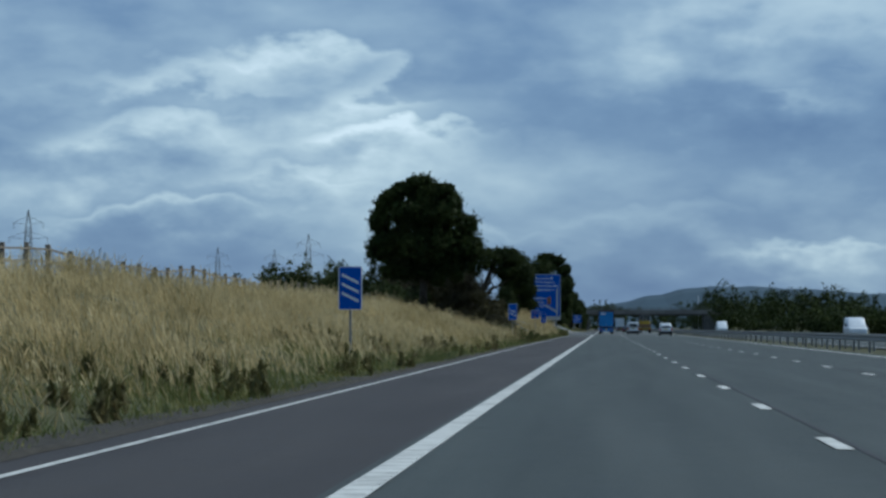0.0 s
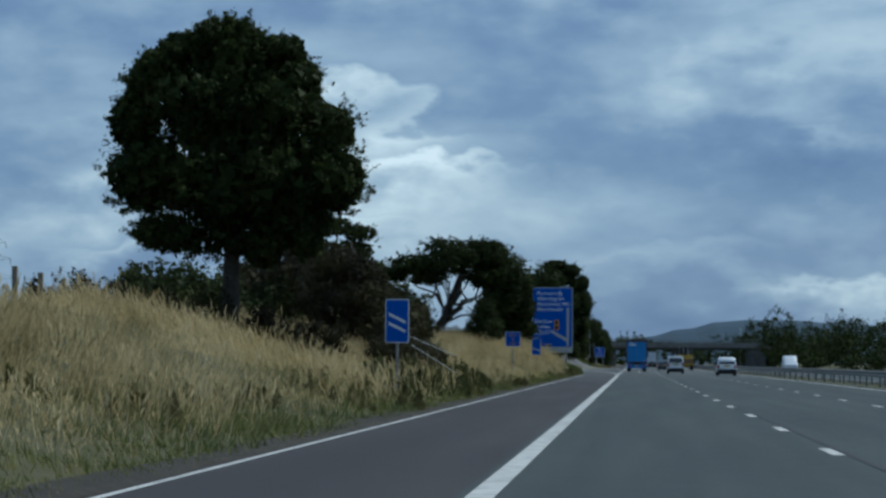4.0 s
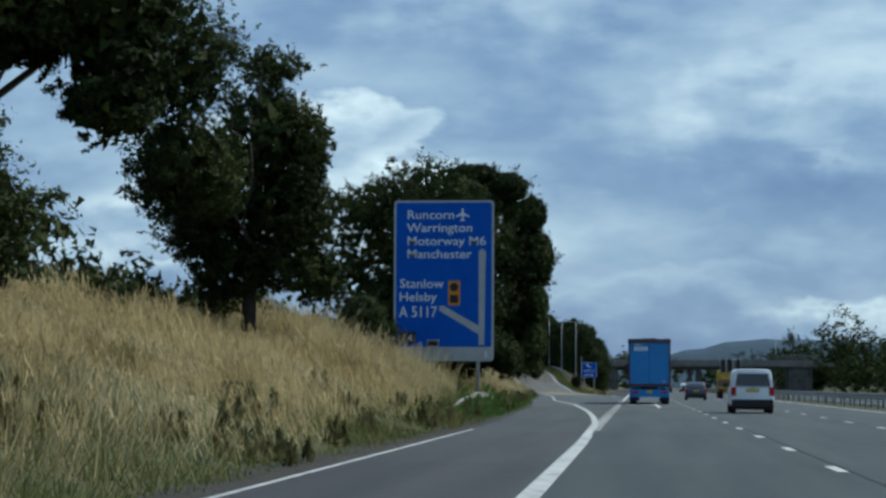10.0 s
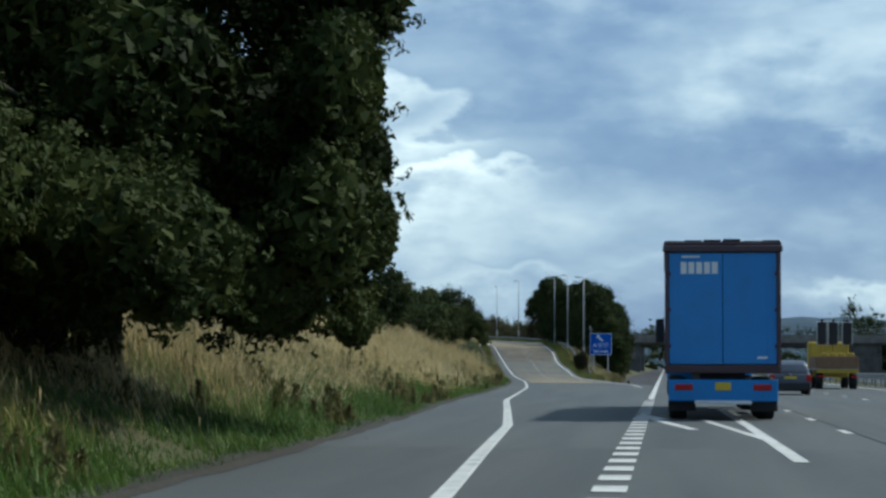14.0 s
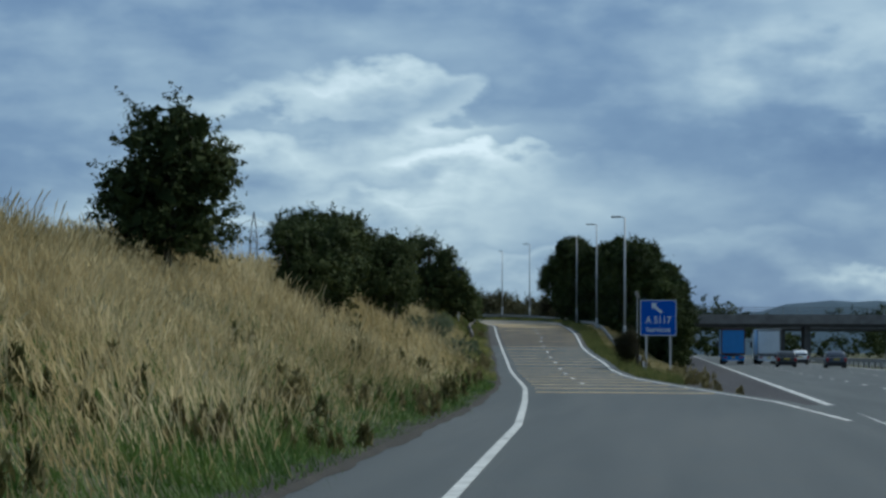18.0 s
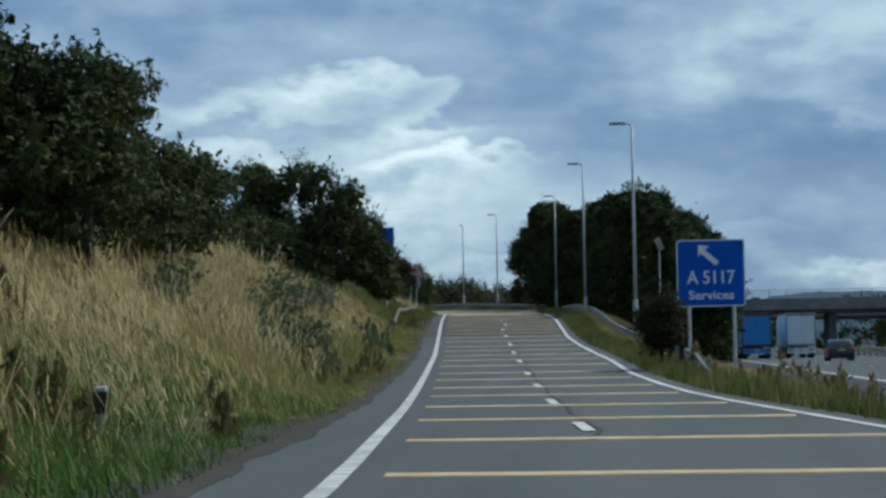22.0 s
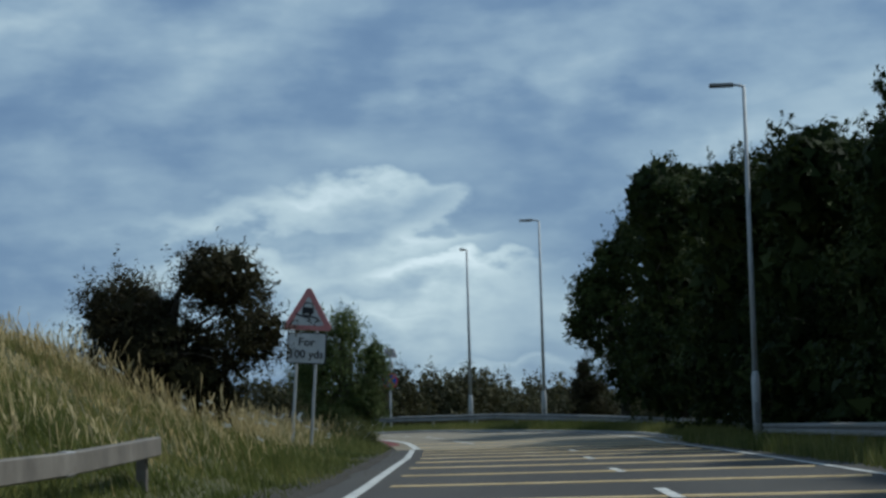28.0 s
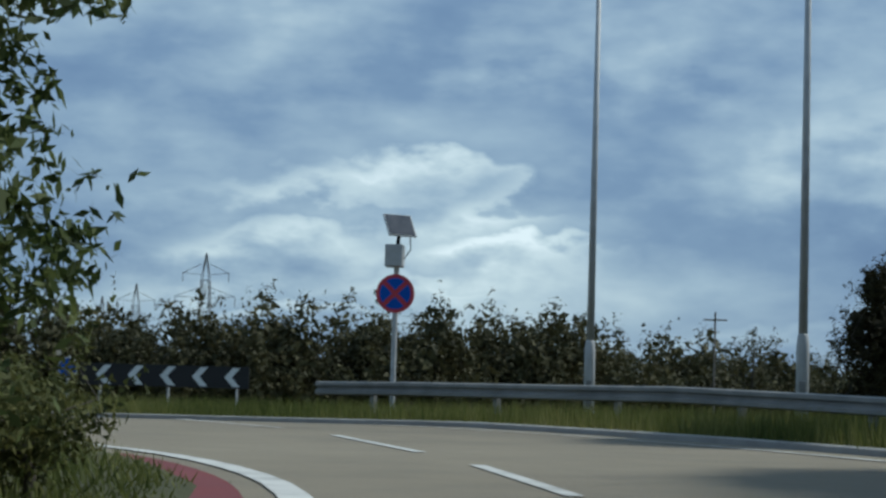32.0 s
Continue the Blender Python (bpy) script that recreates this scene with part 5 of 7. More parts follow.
grown("thorn_bush", -22.3, 618, [(-22.5, 618, 5.05, 0.95, 0.8, 0.8), (-22.75, 618, 5.95, 0.6, 0.6, 0.6), (-22.05, 618, 4.6, 0.55, 0.6, 0.65), (-22.25, 618, 4.15, 0.5, 0.6, 0.45), (-23.15, 618, 5.3, 0.5, 0.6, 0.5), (-22.85, 618, 6.5, 0.26, 0.3, 0.3), (-22.0, 618, 5.3, 0.45, 0.5, 0.4)], 60000, 0.026, "dark thorn bush in front of the roundabout sign", "bush", 0.06, BRAMBLE, seed=58, clump=40, stems=3, limbs=24)
grown("hawthorn_bush", -26.2, 653, [(-26.3, 653, 5.4, 1.7, 1.8, 1.3), (-25.3, 653, 7.0, 1.0, 1.2, 0.8), (-27.0, 653, 6.4, 1.1, 1.4, 1.0), (-24.7, 653, 6.0, 0.7, 1.0, 0.7)], 90000, 0.03, "dark hawthorn bush beside the warning sign", "bush", 0.1, BRAMBLE, seed=59, clump=45, stems=2, limbs=26)
grown("ash_bush", -27.1, 678, [(-27.15, 678, 6.1, 1.55, 1.5, 1.6), (-27.05, 678, 7.65, 0.7, 0.8, 0.8), (-26.12, 678, 6.7, 0.46, 0.7, 0.85), (-28.2, 678, 6.3, 0.65, 0.8, 0.9), (-27.0, 678, 5.0, 1.4, 1.2, 0.8), (-26.4, 678, 5.4, 0.62, 0.8, 0.7), (-27.85, 677.5, 7.6, 0.6, 0.8, 0.85)], 160000, 0.025, "leafy dark green ash bush at the bend", "bush", 0.07, ASH, seed=60, clump=50, stems=3, limbs=40, shoots=0.34, pointed=True, inner=900)
grown("bramble_patch", -27.7, 682.6, [(-27.8, 682.6, 4.75, 0.7, 1.2, 0.35), (-28.6, 683.2, 4.8, 0.8, 1.2, 0.4)], 36000, 0.024, "low brown green brambles inside the bend", "bush", 0.03, BRIAR, seed=62, clump=36, stems=3)
grown("bramble_patch", -26.4, 676.0, [(-26.4, 676.0, 4.5, 0.5, 0.8, 0.45), (-25.95, 675.2, 4.35, 0.3, 0.7, 0.32), (-26.9, 677.0, 4.6, 0.6, 0.8, 0.5), (-26.6, 674.6, 4.45, 0.5, 0.7, 0.4)], 40000, 0.02, "low brown green brambles under the ash bush", "bush", 0.02, BRIAR, seed=65, clump=36, stems=3)
grown("bramble_patch", -7.6, 255, [(-7.6, 255, 1.3, 0.9, 3, 0.6), (-8.2, 251, 1.5, 0.9, 3, 0.6)], 40000, 0.035, "low brown brambles at the foot of the bank", "bush", 0.03, BRAMBLE, seed=63, clump=40, stems=3)
grown("hawthorn_tree", -11.3, 398, [(-11.3, 398, 4.0, 1.0, 1.4, 1.0), (-10.7, 398, 3.2, 0.9, 1.2, 0.8), (-11.9, 398, 3.6, 0.8, 1.2, 0.8)], 26000, 0.045, "small dark thorn tree beside the direction sign", "tree", 0.1, SHRUB, seed=64, clump=40)
k = 0
for bx, by, bw, bh in ((-4.9, 601, 1.0, 4.9), (-5.6, 607, 1.5, 6.8), (-6.6, 616, 2.0, 8.0), (-8.4, 629, 2.6, 9.1), (-9.4, 641, 2.8, 9.4), (-10.4, 654, 2.8, 9.1), (-11.4, 665, 2.7, 9.0), (-13.0, 672, 2.8, 9.1), (-14.6, 679, 3.0, 8.9), (-16.9, 690, 2.4, 10.2)):
    k += 1
    tops = [(0.5, -3.6, bh - 0.1, 1.1, 1.4, 0.9), (-0.4, -3.6, bh - 0.6, 1.1, 1.4, 0.9)] if by == 665 else []
    tree("field_maple", at(bx, by), tops + [(0, 0, bh * 0.55, bw, 5.2, bh * 0.36), (0.4, 2, bh * 0.8, bw * 0.75, 3.4, bh * 0.2), (-0.5, -3, bh * 0.76, bw * 0.7, 3, bh * 0.2), (-0.3, 0, bh * 0.25, bw * 1.05, 5.2, bh * 0.27)], 60000, 0.065, "dark dense maple behind the crash barrier", "tree", 0.22, OAK, seed=70 + k, clump=50, group="trees right of the slip road", limbs=20, inner=1100)
tree("sycamore_tree", at(-19.2, 701), [(0, 0, 4.2, 2.2, 3, 2.6), (-0.8, 0, 5.4, 1.6, 2, 1.2), (0.6, 0, 2.2, 1.8, 2.4, 1.6), (-0.2, 0, 6.8, 1.4, 2, 1.4), (-1.8, 0, 4.3, 0.8, 1.2, 0.9), (-1.2, 0, 5.9, 0.8, 1.2, 0.9), (0.8, 0, 7.8, 1.4, 1.8, 1.2)], 60000, 0.06, "dark sycamore at the end of the tree belt", "tree", 0.18, OAK, seed=77, clump=45)
grown("birch_sapling", -23.57, 710, [(-23.57, 710, 6.0, 0.28, 0.4, 0.5), (-23.5, 710, 6.6, 0.16, 0.25, 0.3), (-23.4, 710, 5.5, 0.4, 0.5, 0.4)], 4500, 0.026, "thin green birch sapling behind the crash barrier", "tree", 0.025, HEDGE, seed=80, clump=24, dense=False)
grown("thorn_bush", -21.2, 711, [(-21.2, 711, 6.8, 0.95, 1.2, 0.9), (-21.25, 711, 7.7, 0.45, 0.7, 0.5), (-20.9, 711, 5.8, 1.35, 1.2, 0.8)], 40000, 0.035, "small dark thorn tree behind the crash barrier", "tree", 0.06, BRAMBLE, seed=78, clump=36)
grown("bramble_thicket", -7.42, 560, [(-7.42, 560, 1.45, 0.55, 0.7, 0.55), (-7.3, 560, 2.0, 0.42, 0.6, 0.35), (-7.7, 560, 1.7, 0.36, 0.5, 0.4)], 30000, 0.03, "dark round bramble bush below the services sign", "bush", 0.05, BRAMBLE, seed=79, clump=40, stems=3)
far_trees("hedge_row", 33, [(-55 + 0.8 * k, 748 + 0.27 * k + 3 * math.sin(k), 4.4, 2.4, 4, 5.2 + 0.4 * math.exp(-((k - 24) / 9) ** 2) + 0.35 * math.sin(k * 1.1) + 0.2 * math.sin(k * 2.9) - 0.07 * max(0, k - 27)) for k in range(50)], 170000, 0.08, "brown green hedge and young trees beyond the bend", HEDGE, inner=150)
far_trees("hedge_row", 38, [(-56 + 1.2 * k, 744 + 0.33 * k, 4.3, 1.9, 3, 3.5 + 0.4 * math.sin(k * 1.7)) for k in range(34)], 70000, 0.075, "brown green undergrowth along the hedge beyond the bend", HEDGE)
far_trees("hedge_row", 34, [(-120 + 5 * k, 800 + 8 * math.sin(k * 1.3), 4.0, 5.0, 6, 4.6 + 1.0 * math.sin(k * 1.9)) for k in range(26)], 60000, 0.25, "distant dark belt of trees beyond the roundabout")

# Trees right of the motorway and the far hills
far_trees("woodland_belt", 35, [(37 + 4 * math.sin(k * 1.1), 170 + 9 * k, 0, 5, 7, (5.6 if k < 8 else 2.8 if k < 20 else 3.8) + 0.9 * math.sin(k * 1.7)) for k in range(34)], 85000, 0.2, "dark belt of trees beside the opposite carriageway", OAK)
far_trees("woodland_belt", 36, [(43 + 9 * math.sin(k * 1.1), 500 + 30 * k, 0, 8, 14, (8 if k < 5 else 11) + 2.5 * math.sin(k * 2.7)) for k in range(16)], 130000, 0.26, "distant woodland beside the motorway", OAK)
far_trees("woodland_belt", 37, [(-5 + 26 * k, 1150 + 50 * math.sin(k * 1.9), 0, 22, 20, 9 + 3 * math.sin(k * 2.7)) for k in range(12)], 60000, 0.6, "far dark woods across the end of the motorway", OAK)

# Far hills: a long low ridge with woods along its top
rng = np.random.default_rng(5)
# The blue of distance haze is mixed into the colour of the woods.
HILL_HAZE = surface("far wooded hills with painted haze", ((0.022, 0.045, 0.068), (0.034, 0.062, 0.088), (0.05, 0.08, 0.105)), 0.01, 6, (0.95, 1.0), 0.0)
hv, hf = [], []
for i in range(121):
    x = -700 + 15 * i
    top = 35 + 3 * math.sin(i * 0.11 - 2.6) + 1.5 * math.sin(i * 0.37) + rng.uniform(-1.0, 1.0) - 24 * min(1, max(0, (75 - x) / 130))
    for j, (dy, k) in enumerate(((0, 0), (80, 0.45), (200, 0.85), (280, 1.0), (700, 0.9))):
        hv.append((x, 1650 + dy + 60 * math.sin(i * 0.2), max(0, top * k) - (2 if j == 0 else 0)))
for i in range(120):
    for j in range(4):
        hf.append((i * 5 + j, (i + 1) * 5 + j, (i + 1) * 5 + j + 1, i * 5 + j + 1))
tagged(mesh_object("backdrop", hv, hf, HILL_HAZE, smooth=False), "far wooded hills on the horizon, blue haze in their colour", "hills", kind="structure")


# ---------------------------------------------------------------- signs
def post(name, x, y, z0, z1, r, mat, parent, label=""):
    return part(name, tube(bmesh.new(), [(x, y, z0), (x, y, z1)], [r, r], 10), mat, parent, label, smooth=False)


def sign_face(base, w, h, mat, border=0.05, bmat=None, r=0.08, y=0.0, x=0.0, z=0.0):
    """A board with an edge, its border band and a coloured field, its foot at z."""
    part("board", plate(bmesh.new(), rounded(x - w / 2, x + w / 2, z, z + h, r), y, y + 0.03), bmat or SIGN_WHITE, base, "pale sign board with a light edge")
    part("field", plate(bmesh.new(), rounded(x - w / 2 + border, x + w / 2 - border, z + border, z + h - border, r * 0.8), y - 0.006, y - 0.001), mat, base)


def countdown(x, y, z0, bars, label):
    g = hz(x, y)
    base = thing("countdown_marker", (x, y, g), label, "road sign", "countdown markers")
    post("pole", 0, 0.05, -0.3, z0 - g + 1.0, 0.035, STEEL_DARK, base, "grey steel pole")
    sign_face(base, 0.62, 1.14, SIGN_BLUE, 0.022, SIGN_WHITE, 0.05, z=z0 - g)
    for k in range(bars):
        c = z0 - g + 0.57 + (k - (bars - 1) / 2) * 0.24 - (0.2 if bars == 1 else 0.05 if bars == 2 else 0)
        part("bar", plate(bmesh.new(), [(-0.22, c + 0.075), (0.22, c - 0.14), (0.22, c - 0.065), (-0.22, c + 0.15)], -0.011, -0.007), SIGN_WHITE, base, "white diagonal bar")


countdown(-6.25, 142.4, 1.54, 3, "blue countdown marker with three white diagonal bars")
countdown(-6.11, 234.3, 1.6, 2, "blue countdown marker with two white diagonal bars")
countdown(-6.58, 322.9, 1.6, 1, "blue countdown marker with one white diagonal bar")

# Driver location sign
g = hz(-6.6, 295.2)
base = thing("location_sign", (-6.6, 295.2, g), "small blue location sign with worn yellow letters", "road sign")
post("pole", 0, 0.05, -0.3, 2.3 - g, 0.035, STEEL_DARK, base, "grey steel pole")
sign_face(base, 0.84, 0.82, SIGN_BLUE, 0.025, SIGN_WHITE, 0.05, z=1.97 - g)
SIGN_TAN = surface("faded yellow letters", ((0.3, 0.15, 0.06), (0.42, 0.24, 0.1)), 4, 4)
for text, z in (("M 56", 0.56), ("B", 0.33), ("62.0", 0.1)):
    lettering("letter", text, 0, 1.97 - g + z, 0.2, SIGN_TAN, base, -0.012, "CENTER", bold=0.004)

# Large direction sign
SX, SY0, SZ = -8.6, 403.5, 2.15
W, H = 4.38, 7.02
g = hz(SX, SY0)
base = thing("direction_sign", (SX, SY0, 0), "tall blue motorway direction sign with white place names", "road sign")
for dx in (-1.45, 1.5):
    part("post", tube(bmesh.new(), [(dx, 0.12, hz(SX + dx, SY0) - 0.4), (dx, 0.12, SZ + H - 0.6)], [0.085, 0.085], 12), STEEL, base, "grey steel post", smooth=True)
part("board", plate(bmesh.new(), rounded(-W / 2, W / 2, SZ, SZ + H, 0.16), 0, 0.05), SIGN_GREY, base, "pale grey sign board edge")
part("field", plate(bmesh.new(), rounded(-W / 2 + 0.09, W / 2 - 0.09, SZ + 0.62, SZ + H - 0.09, 0.12), -0.008, -0.001), SIGN_BLUE, base, "blue sign face")
PX = W / 331.0


def sgn(px, py):
    return (px - 358) * PX - W / 2, SZ + H - (py - 46) * PX


for text, px, py, size in (("Runcorn", 400, 107, 0.53), ("Warrington", 400, 150, 0.53), ("Motorway M6", 400, 194, 0.53), ("Manchester", 400, 237, 0.53), ("Stanlow", 377, 335, 0.53), ("Helsby", 375, 379, 0.53), ("A 5117", 376, 432, 0.66)):
    x, z = sgn(px, py)
    lettering("letter", text, x, z, size * 1.02, SIGN_WHITE, base, -0.014, "LEFT", 1.12 if "A" != text[0] else 0.84, bold=0.004)
part("route_line", plate(bmesh.new(), [(*sgn(640, 523),), (*sgn(658, 523),), (*sgn(662, 215),), (*sgn(650, 205),), (*sgn(639, 215),)][::-1], -0.016, -0.009), SIGN_GREY, base, "pale grey vertical route line")
part("route_arm", plate(bmesh.new(), [sgn(509, 396), sgn(522, 394), sgn(640, 460), sgn(640, 488), sgn(509, 410)], -0.0155, -0.0092), SIGN_GREY, base, "pale grey slip road arm")
a, b = sgn(539, 312), sgn(578, 393)
part("symbol_plate", plate(bmesh.new(), rounded(a[0], b[0], b[1], a[1], 0.05), -0.016, -0.009), SIGN_ORANGE, base, "amber diversion symbol plate")
c = sgn(558, 333)
part("symbol_disc", plate(bmesh.new(), [(c[0] + 0.19 * math.cos(k * math.tau / 20), c[1] + 0.19 * math.sin(k * math.tau / 20)) for k in range(20)], -0.02, -0.017), BLACK, base, "black disc")
c = sgn(558, 372)
part("symbol_square", plate(bmesh.new(), [(c[0] - 0.18, c[1] - 0.18), (c[0] + 0.18, c[1] - 0.18), (c[0] + 0.18, c[1] + 0.18), (c[0] - 0.18, c[1] + 0.18)], -0.02, -0.017), BLACK, base, "black square")
c = sgn(585, 92)
plane = [(0, 0.3), (0.04, 0.22), (0.045, 0.07), (0.3, -0.07), (0.3, -0.13), (0.045, -0.05), (0.035, -0.2), (0.11, -0.27), (0.11, -0.3), (0, -0.27)]
part("airport_symbol", plate(bmesh.new(), [(c[0] + x, c[1] + z) for x, z in plane] + [(c[0] - x, c[1] + z) for x, z in plane[-2:0:-1]], -0.015, -0.009), SIGN_WHITE, base, "white aeroplane symbol")
a, b = sgn(376, 480), sgn(432, 520)
part("junction_plate", plate(bmesh.new(), rounded(a[0], b[0], b[1], a[1], 0.04), -0.016, -0.009), BLACK, base, "black junction number plate")
lettering("letter", "14", (a[0] + b[0]) / 2, b[1] + 0.1, 0.45, SIGN_WHITE, base, -0.019, "CENTER")
a = sgn(664, 555)
part("maker_label", plate(bmesh.new(), [(a[0] - 0.04, a[1] - 0.14), (a[0] + 0.04, a[1] - 0.14), (a[0] + 0.04, a[1] + 0.14), (a[0] - 0.04, a[1] + 0.14)], -0.006, -0.001), SIGN_WHITE, base, "small white label")
lamp = thing("sign_lamp", (SX - 0.35, SY0 - 0.9, hz(SX - 0.35, SY0 - 0.9)), "small grey floodlight on a stalk under the sign", "lamp")
lz = 2.75 - hz(SX - 0.35, SY0 - 0.9)
post("stalk", 0, 0, -0.2, lz, 0.04, STEEL, lamp)
part("lamp_head", boxed(-0.23, 0.23, -0.14, 0.18, lz, lz + 0.26, 0.05, 2), DARK, lamp, "dark lamp housing")
part("lid", boxed(-0.25, 0.25, -0.17, 0.2, lz + 0.262, lz + 0.3, 0.012), STEEL, lamp, "pale metal lid")
part("rim", boxed(-0.24, 0.24, -0.155, -0.142, lz + 0.005, lz + 0.03, 0.004), STEEL, lamp, "pale metal rim")
for dx in (-0.235, 0.235):
    part("rim", boxed(dx - 0.012, dx + 0.012, -0.155, -0.142, lz + 0.031, lz + 0.26, 0.004), STEEL, lamp, "pale metal rim")

# Services sign in the gore
base = thing("services_sign", (-6.1, 567.2, 0), "blue motorway sign pointing to A 5117 and services", "road sign")
for dx in (-0.6, 0.6):
    post("post", dx, 0.08, hz(-6.1 + dx, 567.2) - 0.3, 3.6, 0.05, STEEL, base, "grey steel post")
sign_face(base, 1.82, 1.8, SIGN_BLUE, 0.035, SIGN_WHITE, 0.08, z=2.13)
lettering("letter", "A 5117", 0, 2.13 + 0.62, 0.5, SIGN_WHITE, base, -0.012, "CENTER", 0.86, 0.006)
lettering("letter", "Services", 0, 2.13 + 0.2, 0.33, SIGN_WHITE, base, -0.012, "CENTER", 1.12, 0.006)
arrow = [(-0.28, 1.66), (0.02, 1.62), (-0.1, 1.53), (0.28, 1.2), (0.18, 1.1), (-0.2, 1.43), (-0.28, 1.33)]
part("arrow", plate(bmesh.new(), [(x - 0.05, z + 2.13) for x, z in arrow], -0.012, -0.007), SIGN_WHITE, base, "white arrow pointing up to the left")

# Roundabout map sign
base = thing("roundabout_sign", (-23.4, 621.3, 0), "large blue roundabout map sign with white panels", "road sign")
RZ, RW, RH = 5.66, 3.55, 2.16
for dx in (-1.25, 1.3):
    post("post", dx, 0.09, hz(-23.4 + dx, 621.3) - 0.4, RZ + RH - 0.3, 0.07, STEEL, base, "grey steel post")
sign_face(base, RW, RH, SIGN_BLUE, 0.04, SIGN_WHITE, 0.06, z=RZ)
K = RW / 413.0


def rs(px, py):
    return (px - 246) * K, RZ + RH - (py - 132) * K


def panel(name, x0, y0, x1, y1, mat, label, d=0.012):
    a, b = rs(x0, y0), rs(x1, y1)
    return part(name, plate(bmesh.new(), rounded(a[0], b[0], b[1], a[1], 0.03), -d, -0.007), mat, base, label)


panel("white_panel", 48, 268, 170, 374, SIGN_WHITE, "white destination panel")
panel("white_panel", 321, 259, 438, 337, SIGN_WHITE, "white destination panel")
panel("diversion_patch", 325, 341, 394, 370, SIGN_ORANGE, "amber diversion patch")
panel("symbol_square", 372, 345, 390, 365, BLACK, "black square", 0.016)
for text, px, py, size, mat in (("Services", 82, 165, 0.27, SIGN_WHITE), ("Elton", 57, 296, 0.27, BLACK), ("Stanlow", 57, 326, 0.27, BLACK), ("A 5117", 57, 358, 0.3, BLACK), ("Helsby", 331, 291, 0.27, BLACK), ("(A 56)", 331, 325, 0.29, BLACK)):
    x, z = rs(px, py)
    lettering("letter", text, x, z, size, mat, base, -0.0155, "LEFT", 1.0, 0.009)
bm = bmesh.new()
c = rs(256, 250)
n = 26
ring_o = [(c[0] + 0.5 * math.cos(a), c[1] + 0.47 * math.sin(a)) for a in np.linspace(-0.35, math.pi + 0.5, n)]
ring_i = [(c[0] + 0.33 * math.cos(a), c[1] + 0.31 * math.sin(a)) for a in np.linspace(-0.35, math.pi + 0.5, n)]
part("roundabout_ring", plate(bm, ring_o + ring_i[::-1], -0.013, -0.007), SIGN_WHITE, base, "white roundabout diagram")
for name, pts in (("arm", [(96, 247), (104, 239), (210, 241), (210, 252), (104, 254)]), ("arm", [(305, 238), (392, 235), (401, 242), (392, 250), (305, 250)]), ("arm", [(177, 184), (190, 184), (216, 214), (207, 222)]), ("arm", [(224, 186), (244, 186), (244, 205), (224, 205)]), ("arm", [(264, 184), (285, 184), (285, 205), (264, 205)]), ("arm", [(180, 280), (282, 268), (290, 278), (282, 290), (180, 296)])):
    part(name, plate(bmesh.new(), [rs(*p) for p in pts], -0.0125, -0.0072), SIGN_WHITE, base, "white road arm")
a, b = rs(362, 384), rs(431, 420)
part("diversion_plate", plate(bmesh.new(), rounded(a[0], b[0], b[1], a[1], 0.02), -0.02, 0.01), SIGN_ORANGE, base, "amber plate with a black arrow")
part("diversion_arrow", plate(bmesh.new(), [rs(*p) for p in ((388, 400), (406, 400), (406, 393), (424, 402), (406, 411), (406, 404), (388, 404), (388, 411), (369, 402), (388, 393))], -0.026, -0.021), BLACK, base, "black arrow")

# Slippery road warning
base = thing("warning_sign", pose(-26.02, 663.2, 0.02, 0, 4, 0), "faded red triangle warning sign with a distance plate", "road sign")
for dx in (-0.22, 0.22):
    post("post", dx, 0.06, hz(-25.5, 663.2) - 0.3, 7.2, 0.035, STEEL, base, "grey steel post")
TZ = 6.72


def tri(s, r, cz):
    pts = []
    for a0 in (90, 210, 330):
        cx, cy = (s - r) * math.cos(radians(a0)), (s - r) * math.sin(radians(a0))
        for k in range(-3, 4):
            a = radians(a0 + k * 20)
            pts.append((cx + r * math.cos(a), cz + cy + r * math.sin(a)))
    return pts


part("triangle_board", plate(bmesh.new(), tri(0.62, 0.07, TZ + 0.34), 0, 0.03), SIGN_PINK, base, "faded red triangle border")
part("triangle_field", plate(bmesh.new(), tri(0.42, 0.03, TZ + 0.33), -0.006, -0.001), SIGN_OLD, base, "weathered white triangle field")
part("car_symbol", plate(bmesh.new(), [(x, TZ + z + 0.2) for x, z in ((-0.14, 0.2), (-0.13, 0.31), (-0.08, 0.44), (0.09, 0.42), (0.13, 0.3), (0.13, 0.18), (0.08, 0.17), (0.08, 0.12), (0.02, 0.12), (0.02, 0.17), (-0.07, 0.18), (-0.07, 0.14), (-0.13, 0.14))], -0.011, -0.007), BLACK, base, "black car symbol")
part("window_symbol", plate(bmesh.new(), [(x, TZ + z + 0.2) for x, z in ((-0.095, 0.32), (-0.06, 0.41), (0.075, 0.395), (0.1, 0.31))], -0.015, -0.012), SIGN_OLD, base)
for pts in (((-0.29, 0.37), (-0.2, 0.33), (-0.09, 0.31), (0.02, 0.28), (0.06, 0.23), (-0.02, 0.19)), ((-0.06, 0.34), (0.05, 0.31), (0.15, 0.29), (0.23, 0.27), (0.25, 0.22), (0.17, 0.18))):
    bm = bmesh.new()
    tube(bm, [(x, -0.008, TZ + z) for x, z in pts], [0.014, 0.02, 0.022, 0.022, 0.022, 0.016], 6)
    part("skid_mark", bm, BLACK, base, "black skid mark")
part("plate_board", plate(bmesh.new(), rounded(-0.45, 0.45, 5.95, 6.66, 0.05), 0, 0.03), BLACK, base, "black plate edge")
part("plate_field", plate(bmesh.new(), rounded(-0.43, 0.43, 5.97, 6.64, 0.045), -0.006, -0.001), SIGN_OLD, base, "weathered white plate")
